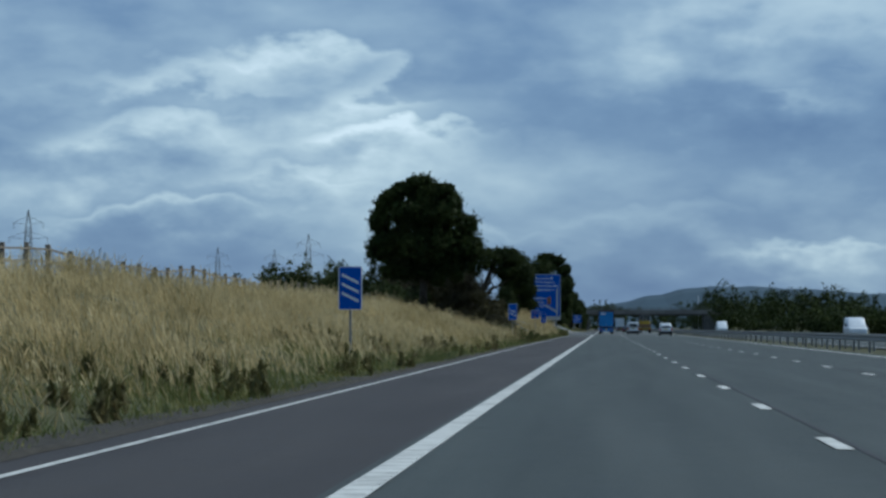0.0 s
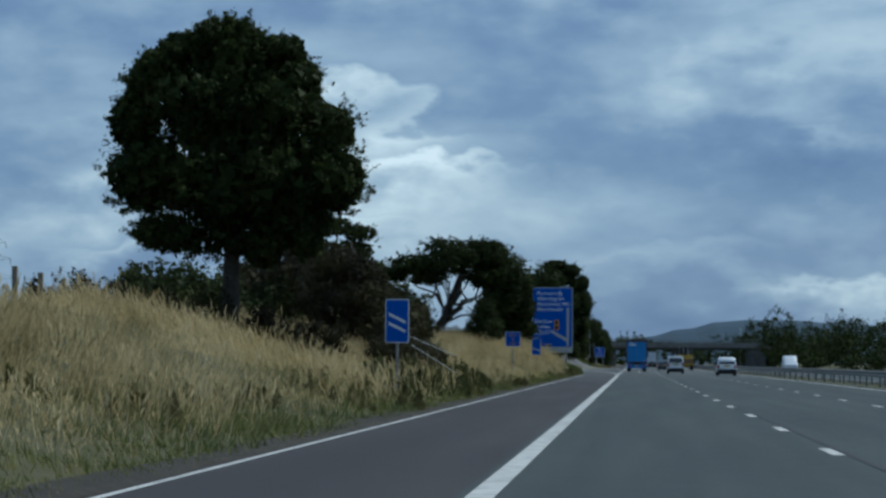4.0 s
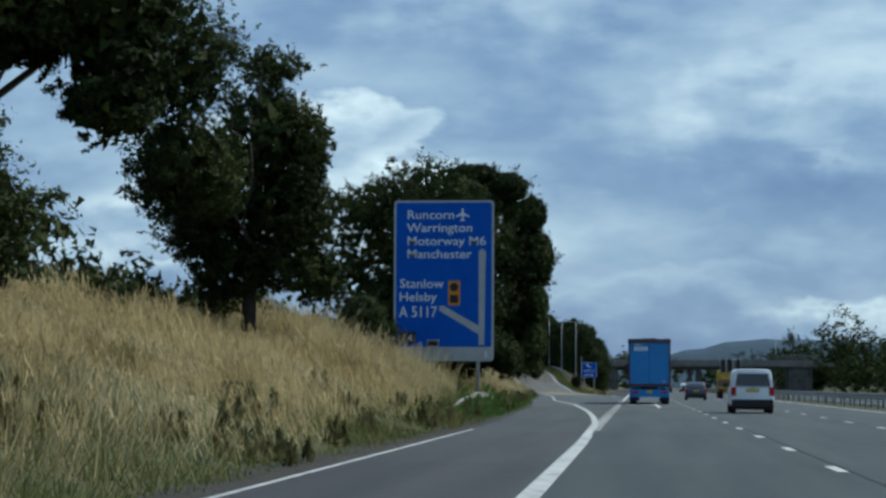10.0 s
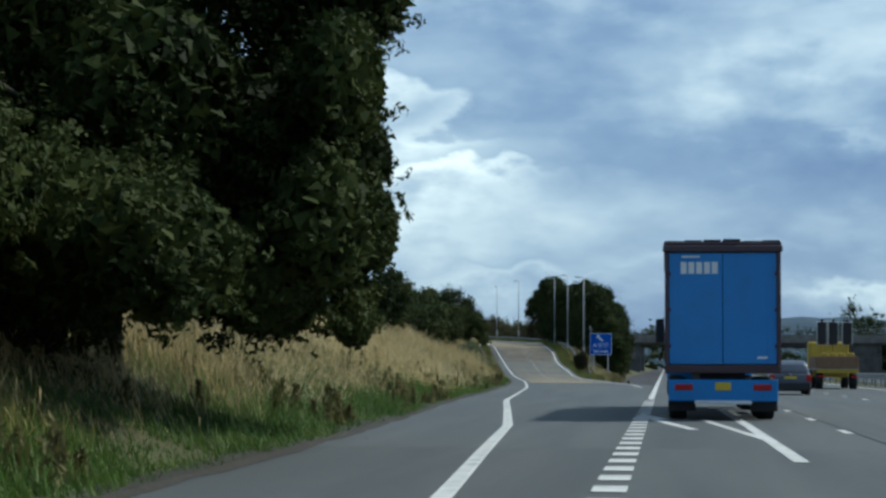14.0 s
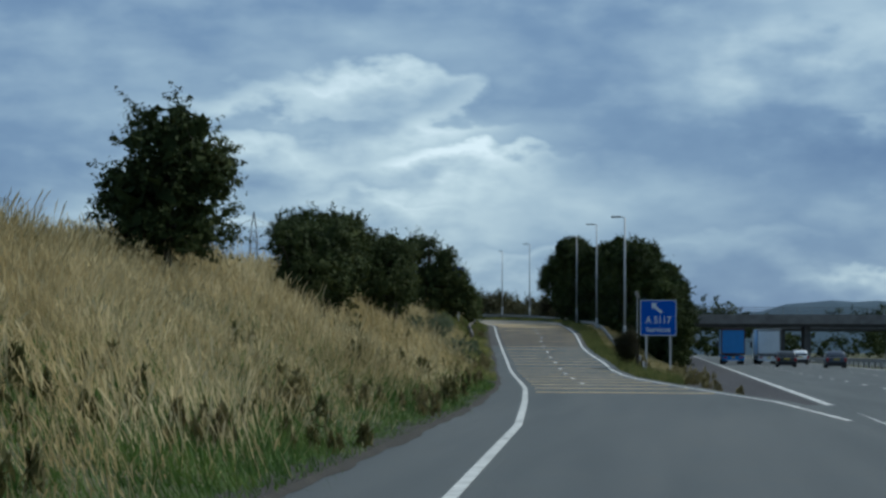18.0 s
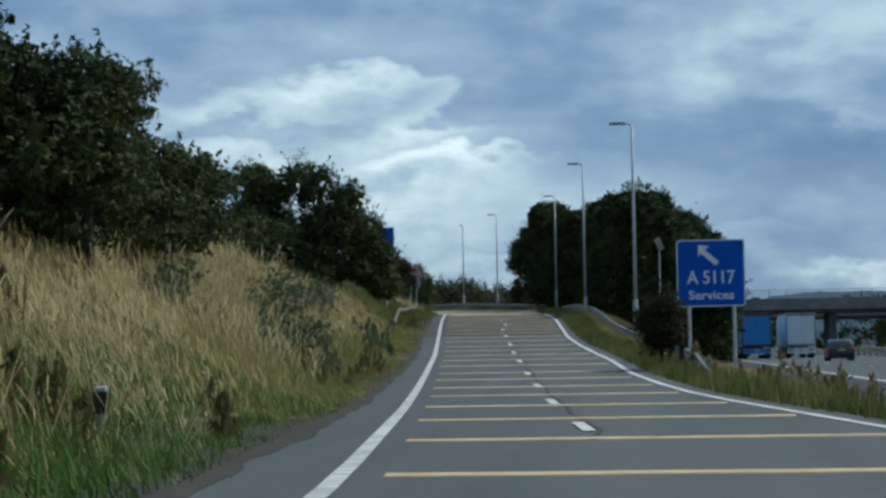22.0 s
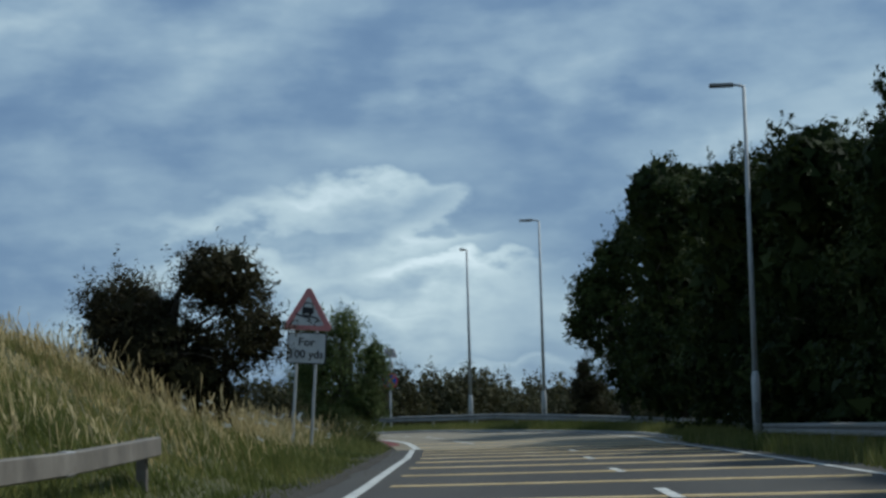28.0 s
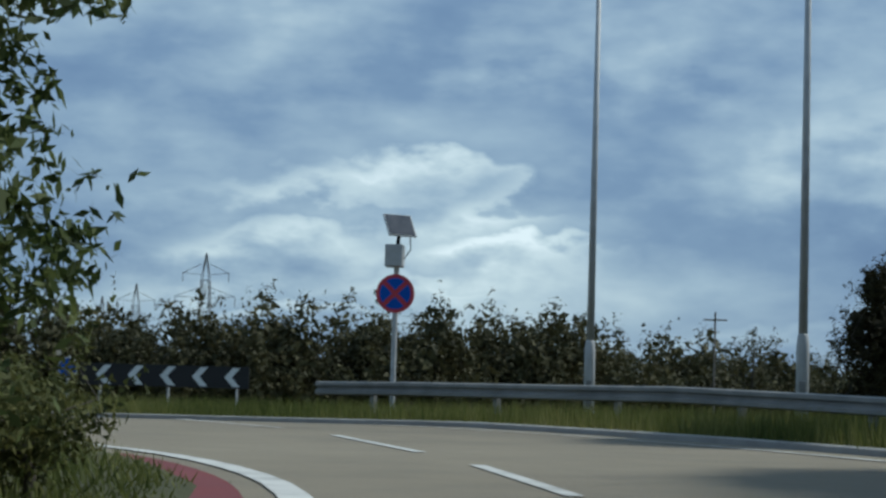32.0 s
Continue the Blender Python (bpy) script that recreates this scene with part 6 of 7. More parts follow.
lettering("letter", "For", 0, 6.36, 0.26, BLACK, base, -0.012, "CENTER", 1.05, 0.004)
lettering("letter", "100 yds", 0, 6.08, 0.26, BLACK, base, -0.012, "CENTER", 1.0, 0.004)

# No stopping sign with a solar panel
gz = 5.0
base = thing("clearway_sign", (-30.1, 710.5, gz), "round blue and red no stopping sign under a solar panel", "road sign")
post("pole", 0, 0.05, -0.4, 3.15, 0.05, STEEL, base, "grey steel pole")
part("disc", plate(bmesh.new(), [(0.36 * math.cos(k * math.tau / 32), 2.37 + 0.36 * math.sin(k * math.tau / 32)) for k in range(32)], -0.03, 0.0), SIGN_RED, base, "red disc border")
part("disc_field", plate(bmesh.new(), [(0.29 * math.cos(k * math.tau / 32), 2.37 + 0.29 * math.sin(k * math.tau / 32)) for k in range(32)], -0.036, -0.031), SIGN_BLUE, base, "blue disc field")
for s in (-1, 1):
    part("cross_bar", plate(bmesh.new(), [(s * (-0.21 - 0.028), 2.16 + 0.028), (s * (-0.21 + 0.028), 2.16 - 0.028), (s * (0.21 + 0.028), 2.58 - 0.028), (s * (0.21 - 0.028), 2.58 + 0.028)], -0.042 - 0.002 * s, -0.037), SIGN_RED, base, "red diagonal bar")
part("battery_box", boxed(-0.2, 0.14, -0.16, 0.1, 2.86, 3.28, 0.02), STEEL, base, "grey battery box")
bm = boxed(-0.28, 0.28, -0.02, 0.02, -0.27, 0.27, 0.01)
bm.transform(pose(0.04, 0, 3.64, -38, 0, 32))
panel_ = part("solar_panel", bm, STEEL, base, "silver framed solar panel")
bm = boxed(-0.255, 0.255, -0.027, -0.0215, -0.245, 0.245)
bm.transform(pose(0.04, 0, 3.64, -38, 0, 32))
part("solar_cell_sheet", bm, SOLAR, panel_, "dark solar cells")
part("bracket", tube(bmesh.new(), [(0, 0.05, 3.1), (0.03, 0.04, 3.6)], [0.045, 0.03], 8), DARK, base)
part("cable", tube(bmesh.new(), [(0.12, 0.02, 3.5), (0.24, 0.0, 3.45), (0.26, 0.0, 3.2), (0.13, 0.0, 3.0)], [0.012] * 4, 6), DARK, base, "thin cable")

# Chevron board and keep-left sign across the bend
base = thing("chevron_board", (-39.7, 730, 4.95), "low black board with five white chevrons", "road sign")
for dx in (-2.0, 0, 2.0):
    post("post", dx, 0.06, -0.5, 1.4, 0.04, STEEL, base)
part("board", boxed(-2.6, 2.35, -0.02, 0.02, 1.0, 1.62), BLACK, base, "black board")
for k in range(5):
    cx = -1.9 + 0.94 * k
    part("chevron", plate(bmesh.new(), [(cx - 0.22, 1.31), (cx + 0.02, 1.58), (cx + 0.24, 1.58), (cx + 0.0, 1.31), (cx + 0.24, 1.04), (cx + 0.02, 1.04)], -0.028, -0.022), SIGN_WHITE, base, "white chevron")
base = thing("keep_left_sign", (-42.5, 729.5, 4.95), "round blue arrow sign on a short post", "road sign")
post("post", 0, 0.05, -0.4, 1.8, 0.04, STEEL, base)
part("disc", plate(bmesh.new(), [(0.3 * math.cos(k * math.tau / 24), 1.45 + 0.3 * math.sin(k * math.tau / 24)) for k in range(24)], -0.02, 0.0), SIGN_WHITE, base, "white disc edge")
part("disc_field", plate(bmesh.new(), [(0.27 * math.cos(k * math.tau / 24), 1.45 + 0.27 * math.sin(k * math.tau / 24)) for k in range(24)], -0.026, -0.021), SIGN_BLUE, base, "blue disc")


# ---------------------------------------------------------------- street lamps
def street_lamp(x, y, z, top, arm, label):
    h = top - z
    base = thing("street_lamp", (x, y, z), label, "street lamp", "lamps along the slip road")
    part("base_sleeve", tube(bmesh.new(), [(0, 0, -0.4), (0, 0, 1.57), (0, 0, 1.6), (0, 0, 1.72), (0, 0, 1.75)], [0.105, 0.105, 0.102, 0.085, 0.078], 12), STEEL, base, "thick lower sleeve", smooth=True)
    part("column", tube(bmesh.new(), [(0, 0, 1.7), (0, 0, h * 0.6), (0, 0, h)], [0.075, 0.06, 0.045], 12), STEEL, base, "tall tapered grey steel column", smooth=True)
    part("bracket", tube(bmesh.new(), [(0, 0, h - 0.02), (-0.1 * arm, 0, h + 0.03), (-0.28 * arm, 0, h + 0.04)], [0.04, 0.035, 0.03], 8), STEEL, base, smooth=True)
    part("lamp_head", boxed(-0.85 * arm if arm > 0 else 0.25, -0.25 * arm if arm > 0 else 0.85, -0.13, 0.13, h, h + 0.09, 0.03, 2), STEEL_DARK, base, "flat grey lamp head")
    part("door", boxed(-0.05, 0.05, -0.118, -0.1, 0.5, 1.0, 0.005), STEEL_DARK, base)


street_lamp(-8.4, 589.7, 1.15, 9.54, 1, "tall grey street lamp behind the crash barrier")
street_lamp(-11.6, 625.6, 2.2, 11.3, 1, "tall grey street lamp beside the slip road")
street_lamp(-15.3, 667.7, 3.9, 12.7, 1, "tall grey street lamp before the trees")
street_lamp(-22.8, 706, 4.8, 13.95, 1, "tall grey street lamp behind the barrier of the bend")
street_lamp(-26.55, 711.8, 4.9, 13.37, 0.4, "tall grey street lamp on the outside of the bend")
for x, y, h in ((33, 820, 12),):
    street_lamp(x, y, 0 if x > 0 else 4.5, h if x > 0 else 4.5 + h, 1, "distant grey street lamp beside the road")
base = thing("solar_mast", (-7.47, 582, hz(-7.47, 582)), "thin mast with a tilted panel coloured pale for its glare", "mast")
g = hz(-7.47, 582)
post("pole", 0, 0, -0.3, 4.45 - g, 0.025, STEEL, base)
bm = boxed(-0.1, 0.1, -0.015, 0.015, -0.28, 0.28, 0.005)
bm.transform(pose(0, -0.05, 4.58 - g, -35, -22, 0))
# The pale rail material stands for sky reflected in the solar panel.
part("solar_panel", bm, RAIL_PALE, base, "small tilted panel, sky reflection in its pale colour")


g = hz(-11.9, 527.5)
base = thing("marker_post", (-11.9, 527.5, g), "short white marker post with a dark reflector in the grass", "marker post")
part("post", boxed(-0.05, 0.05, -0.02, 0.02, -0.3, 0.42, 0.01), SIGN_OLD, base)
part("reflector", boxed(-0.06, 0.06, -0.032, -0.021, 0.2, 0.38, 0.004), DARK, base, "dark reflector")

# ---------------------------------------------------------------- crash barriers
def w_rail(name, pts, label, mat, side=1, height_=0.62, post_gap=3.2, ramp_start=False, ramp_end=False, deep=1.0, plain=False):
    """A corrugated beam on posts along ground points (x, y, z)."""
    base = thing(name, pts[0], label, "crash barrier")
    o = Vector(pts[0])
    P = [Vector(p) - o for p in pts]
    prof = [(0.0, -0.155), (0.05, -0.13), (0.05, -0.06), (0.0, -0.02), (0.0, 0.02), (0.05, 0.06), (0.05, 0.13), (0.0, 0.155)]
    if plain:
        prof = [(0.0, -0.15), (0.06, -0.15), (0.075, -0.13), (0.075, 0.13), (0.06, 0.15), (0.0, 0.15)]
    prof = [(a, b * deep) for a, b in prof]
    verts, faces = [], []
    n, m = len(P), len(prof)
    for i, p in enumerate(P):
        d = (P[min(i + 1, n - 1)] - P[max(i - 1, 0)])
        nrm = Vector((-d.y, d.x, 0)).normalized() * side
        drop = height_
        if ramp_start and i < 4:
            drop = height_ * (0.1 + 0.9 * i / 4)
        if ramp_end and i > n - 5:
            drop = height_ * (0.1 + 0.9 * (n - 1 - i) / 4)
        for a, b in prof:
            verts.append(p + nrm * a + Vector((0, 0, drop + b)))
        for a, b in prof[::-1]:
            verts.append(p + nrm * (a - 0.006) + Vector((0, 0, drop + b)))
    M = 2 * m
    for i in range(n - 1):
        for k in range(M):
            faces.append((i * M + k, i * M + (k + 1) % M, (i + 1) * M + (k + 1) % M, (i + 1) * M + k))
    faces.append(tuple(range(M))[::-1])
    faces.append(tuple((n - 1) * M + k for k in range(M)))
    mesh_object("beam", [tuple(v) for v in verts], faces, mat, base)
    if plain:
        for i in range(1, n - 1, 2):
            d = (P[i + 1] - P[i - 1]).normalized()
            nrm = Vector((-d.y, d.x, 0)).normalized() * side
            sv = [tuple(P[i] + d * l + nrm * (a * 1.1 - 0.008) + Vector((0, 0, height_ + b * 1.09))) for l in (-0.16, 0.16) for a, b in prof]
            mesh_object("sleeve", sv, [(k, (k + 1) % m, m + (k + 1) % m, m + k) for k in range(m)] + [tuple(range(m))[::-1], tuple(range(m, 2 * m))], STEEL_DARK, base)
    pm = bpy.data.meshes.new("post")
    bm = boxed(-0.05, 0.05, -0.05, 0.05, -0.5, height_ + 0.08, 0.008)
    bm.to_mesh(pm)
    bm.free()
    pm.materials.append(mat)
    run = post_gap * 2.6 if ramp_start else 0.0
    for i in range(n - 1):
        l = (P[i + 1] - P[i]).length
        while run <= l:
            q = P[i].lerp(P[i + 1], run / l)
            d = P[i + 1] - P[i]
            nrm = Vector((-d.y, d.x, 0)).normalized() * side
            ob = new("post", pm)
            ob.parent = base
            ob.matrix_local = pose(*(q - nrm * 0.07), 0, 0, math.degrees(math.atan2(d.y, d.x)))
            run += post_gap
        run -= l
    return base


def slip_right(y, off):
    x = float(table(y, RIGHT_LINE)) + off
    return (x, y, hz(x, y) - 0.1 - 0.1 * min(1, max(0, (585 - y) / 30)) - 0.1 * min(1, max(0, (y - 640) / 30)))


pts = [slip_right(y, float(table(y, ((546, 0.95), (552, 1.15), (561, 1.65), (575, 2.1))))) for y in np.arange(546, 673, 3.0)]
pts += [(*bend_point(s, 1.34), bend_z(*bend_point(s, 1.34)) + 0.06 - 0.36 * min(1, max(0, (5.6 - s) / 4))) for s in [0.35 * k for k in range(1, 18)]]
w_rail("crash_barrier", pts, "grey steel crash barrier along the slip road and bend", STEEL_DARK, 1, ramp_start=True, deep=0.8)
w_rail("crash_barrier", [(x, y, hz(x, y)) for y in np.arange(594, 637, 2.0) for x in [float(table(y, EDGE)) - float(table(y, ((594, 1.15), (605, 1.28), (614, 1.45), (625, 1.3), (636, 1.12))))]], "weathered grey box beam barrier on the bank below the sign", RAIL_PALE, -1, 0.43, 6.0, plain=True, deep=0.6)
w_rail("crash_barrier", [(x, y, hz(x, y)) for y in np.arange(383, 412, 2.0) for x in [float(table(y, EDGE)) - 1.5]], "pale weathered crash barrier half hidden in grass before the direction sign", RAIL_WHITE, -1, 0.4, ramp_start=True, deep=0.82)
w_rail("crash_barrier", [(12.3, y, 0) for y in np.arange(100, 760, 12.0)], "dark crash barrier along the central reservation", STEEL_DARK, 1, 0.62, 6.0)
w_rail("crash_barrier", [(13.4, y, 0) for y in np.arange(100, 760, 12.0)], "dark crash barrier facing the opposite carriageway", STEEL_DARK, -1, 0.62, 6.0)

# Handrail of the maintenance steps
RUST = surface("dark rust", ((0.02, 0.014, 0.01), (0.045, 0.03, 0.02)), 6, 20, (0.8, 0.95))
base = thing("handrail", (-6.1, 243.0, hz(-6.1, 243)), "thin galvanised handrail climbing the bank", "handrail")
o = Vector((-6.1, 243.0, hz(-6.1, 243)))
for dz in (0, -0.5):
    part("rail", tube(bmesh.new(), [Vector((-5.3, 243, 1.28 + dz)) - o, Vector((-6.95 - dz * 0.6, 243, 1.98 + dz * 0.75)) - o], [0.012, 0.012], 8), STEEL, base, "thin steel rail")
for x, zt in ((-5.3, 1.28), (-6.95, 1.98)):
    part("post", tube(bmesh.new(), [Vector((x, 243, hz(x, 243) - 0.2)) - o, Vector((x, 243, zt)) - o], [0.012, 0.012], 8), RUST, base, "dark rusted post")
# Post and rail fence on the crest
fence = thing("fence", (-16.5, 100, hz(-16.5, 100)), "weathered timber post and rail fence along the crest", "fence")
fo = Vector((-16.5, 100, hz(-16.5, 100)))
pm = bpy.data.meshes.new("post")
bm = boxed(-0.08, 0.08, -0.06, 0.06, -0.4, 1.2, 0.012)
bm.to_mesh(pm)
bm.free()
pm.materials.append(TIMBER)
prev = None
for i, y in enumerate(np.arange(100, 470, 2.7)):
    x = float(table(y, EDGE)) - float(table(y, BANK_W)) - 2.2
    p = Vector((x, y, hz(x, y)))
    ob = new("post", pm)
    ob.parent = fence
    ob.matrix_local = pose(*(p - fo), random.uniform(-2, 2), random.uniform(-2, 2), 0)
    if prev is not None and (y < 200 or 300 < y < 345):
        for dz in (1.02, 0.62):
            bm = bmesh.new()
            tube(bm, [prev - fo + Vector((0.07, 0, dz)), p - fo + Vector((0.07, 0, dz))], [0.045, 0.045], 4)
            part("rail", bm, TIMBER, fence)
    prev = p


# ---------------------------------------------------------------- bridges
def bridge(y, depth, z0, label):
    base = thing("road_bridge", (12.8, y, 0), label, "bridge", "bridges over the motorway")
    part("deck", boxed(-26, 38, 0, depth, z0, z0 + 0.9, 0.03), BRIDGE, base, "dark concrete deck")
    part("edge_beam", boxed(-26, 38, -0.5, 0.05, z0 + 0.35, z0 + 1.75, 0.03), BEAM, base, "weathered concrete edge beam")
    for k in range(33):
        part("parapet_post", boxed(-25.5 + 2 * k, -25.42 + 2 * k, -0.25, -0.17, z0 + 1.7, z0 + 2.75), STEEL_DARK, base)
    for dz in (2.05, 2.38, 2.7):
        part("parapet_rail", boxed(-26, 38, -0.24, -0.18, z0 + dz, z0 + dz + 0.06), STEEL_DARK, base)
    for px in (0.0,):
        for k in range(3):
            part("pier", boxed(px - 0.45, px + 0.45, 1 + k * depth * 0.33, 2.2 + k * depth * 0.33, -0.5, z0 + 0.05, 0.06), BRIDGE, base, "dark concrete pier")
    for s in (-1, 1):
        x0 = -20.5 if s < 0 else 21.5
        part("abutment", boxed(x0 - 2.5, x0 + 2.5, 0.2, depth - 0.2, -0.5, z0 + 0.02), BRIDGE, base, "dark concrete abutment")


bridge(760, 11, 5.0, "concrete road bridge across the motorway with steel parapet rails")
bridge(835, 11, 5.2, "second concrete bridge beyond the first")


# ---------------------------------------------------------------- pylons and wires
def pylon(x, y, z, h, label):
    base = thing("pylon", (x, y, z), label, "pylon", "power line pylons")
    bm = bmesh.new()
    w = h * 0.11
    lev = [(0, 1.0), (0.25, 0.68), (0.45, 0.44), (0.6, 0.3), (0.72, 0.25), (0.85, 0.2), (1.0, 0.02)]
    c = [[Vector((sx * w * k, sy * w * k, f * h)) for sx, sy in ((-1, -1), (1, -1), (1, 1), (-1, 1))] for f, k in lev]
    r = h * 0.0017
    for a, b in zip(c, c[1:]):
        for i in range(4):
            tube(bm, [a[i], b[i]], [r * 1.4, r * 1.4], 4, False)
            tube(bm, [a[i], b[(i + 1) % 4]], [r, r], 4, False)
            tube(bm, [a[(i + 1) % 4], b[i]], [r, r], 4, False)
            tube(bm, [b[i], b[(i + 1) % 4]], [r, r], 4, False)
    part("lattice", bm, STEEL_DARK, base, "grey steel lattice")
    for f, l in ((0.6, 0.24), (0.75, 0.17), (0.88, 0.13)):
        bm = bmesh.new()
        for s in (-1, 1):
            tip = Vector((s * h * l, 0, f * h + h * 0.01))
            for dz in (0, 0.06):
                tube(bm, [Vector((s * h * 0.025, 0, (f + dz) * h)), tip], [r * 1.2, r], 4, False)
            tube(bm, [tip, tip - Vector((0, 0, h * 0.05))], [r * 1.3, r * 1.3], 5, False)
        part("cross_arm", bm, STEEL_DARK, base, "steel cross arm")


pylon(-240, 935, 2, 48, "tall grey lattice pylon beyond the fields")
pylon(-246, 1390, 2, 50, "distant grey lattice pylon beyond the fields")
pylon(-161, 1206, 4, 48, "distant grey lattice pylon beyond the hedge")
pylon(-179.8, 1206, 4, 39.5, "smaller distant grey pylon beyond the hedge")

base = thing("utility_pole", (-24.3, 728, 4.9), "thin pole with a short cross arm beyond the bend", "pole")
part("pole", tube(bmesh.new(), [(0, 0, -0.4), (0, 0, 3.4)], [0.03, 0.025], 8), RAIL_PALE, base)
part("cross_arm", boxed(-0.32, 0.32, -0.02, 0.02, 3.17, 3.21, 0.01), RAIL_PALE, base)

# ---------------------------------------------------------------- vehicles
def paint(name, c, rough=0.35):
    return surface(name, (tuple(v * 0.85 for v in c), c, tuple(min(1, v * 1.1) for v in c)), 1.5, 5, (rough - 0.08, rough + 0.12), 0.02, spec=0.5, coat=0.3)


TRUCK_BLUE = paint("blue lorry paint", (0.004, 0.18, 0.5), 0.45)
TRUCK_FRAME = paint("dark maroon frame", (0.035, 0.012, 0.02), 0.5)
CAR_WHITE = paint("white car paint", (0.72, 0.74, 0.76))
CAR_GREY = paint("dark grey car paint", (0.05, 0.06, 0.085))
CAR_BLACK = paint("black car paint", (0.02, 0.022, 0.025))
CURTAIN = surface("grey lorry curtain", ((0.3, 0.32, 0.34), (0.42, 0.44, 0.46)), 1.0, 6, (0.5, 0.7), 0.2, 2)
LORRY_WHITE = surface("white lorry box", ((0.55, 0.56, 0.56), (0.7, 0.71, 0.71)), 0.6, 5, (0.4, 0.6), 0.05)
GLASS = surface("dark car glass", ((0.01, 0.012, 0.014), (0.02, 0.022, 0.025)), 1.0, 3, (0.05, 0.12), 0.0, spec=0.8)
PLATE = surface("yellow number plate", ((0.5, 0.36, 0.04), (0.6, 0.45, 0.06)), 3, 3)
TAIL = surface("red lamp glass", ((0.25, 0.008, 0.01), (0.4, 0.02, 0.02)), 3, 3, (0.1, 0.2), 0.0)
LIT = bpy.data.materials.new("lit brake lamp")
LIT.use_nodes = True
LIT.node_tree.nodes["Principled BSDF"].inputs["Base Color"].default_value = (0.5, 0.02, 0.02, 1)
LIT.node_tree.nodes["Principled BSDF"].inputs["Emission Color"].default_value = (1.0, 0.08, 0.08, 1)
LIT.node_tree.nodes["Principled BSDF"].inputs["Emission Strength"].default_value = 1.6
ALLOY = surface("wheel alloy", ((0.25, 0.25, 0.26), (0.4, 0.4, 0.41)), 4, 4, (0.3, 0.5), 0.05, metal=0.7)
YELLOW = surface("yellow marking sheet", ((0.3, 0.2, 0.03), (0.44, 0.32, 0.05)), 2, 5)
RUST = surface("brown load boards", ((0.14, 0.08, 0.045), (0.22, 0.13, 0.08)), 3, 5)


def wheel(parent, x, y, r, w):
    bm = bmesh.new()
    prof = [(-w / 2, r * 0.6), (-w / 2, r * 0.93), (-w * 0.36, r), (w * 0.36, r), (w / 2, r * 0.93), (w / 2, r * 0.6)]
    n = 24
    rings = [[bm.verts.new((x + a, y + b * math.cos(k * math.tau / n), r + b * math.sin(k * math.tau / n))) for a, b in prof] for k in range(n)]
    for k in range(n):
        for i in range(len(prof) - 1):
            bm.faces.new((rings[k][i], rings[k][i + 1], rings[(k + 1) % n][i + 1], rings[(k + 1) % n][i]))
    wh = part("wheel", bm, RUBBER, parent, "black rubber tyre", smooth=True)
    bm = bmesh.new()
    tube(bm, [(x - w * 0.4, y, r), (x + w * 0.4, y, r)], [r * 0.62, r * 0.62], 18)
    part("rim", bm, ALLOY, wh, "grey wheel rim")
    return wh


def loft(stations, parent, name, mat, label=""):
    """A smooth body through rings (y, [(half width, height), ...]) mirrored in x."""
    bm = bmesh.new()
    rings = []
    for y, prof in stations:
        pts = [(w, z) for w, z in prof] + [(-w, z) for w, z in prof[::-1]]
        rings.append([bm.verts.new((x, y, z)) for x, z in pts])
    n = len(rings[0])
    for a, b in zip(rings, rings[1:]):
        for k in range(n):
            bm.faces.new((a[k], a[(k + 1) % n], b[(k + 1) % n], b[k]))
    bm.faces.new(rings[0])
    bm.faces.new(rings[-1][::-1])
    bmesh.ops.recalc_face_normals(bm, faces=bm.faces)
    edges = [e for e in bm.edges if e.is_manifold and e.calc_face_angle(0) > 0.5]
    bmesh.ops.bevel(bm, geom=edges, offset=0.05, segments=3, affect="EDGES", profile=0.5, clamp_overlap=True)
    return part(name, bm, mat, parent, label, smooth=True)


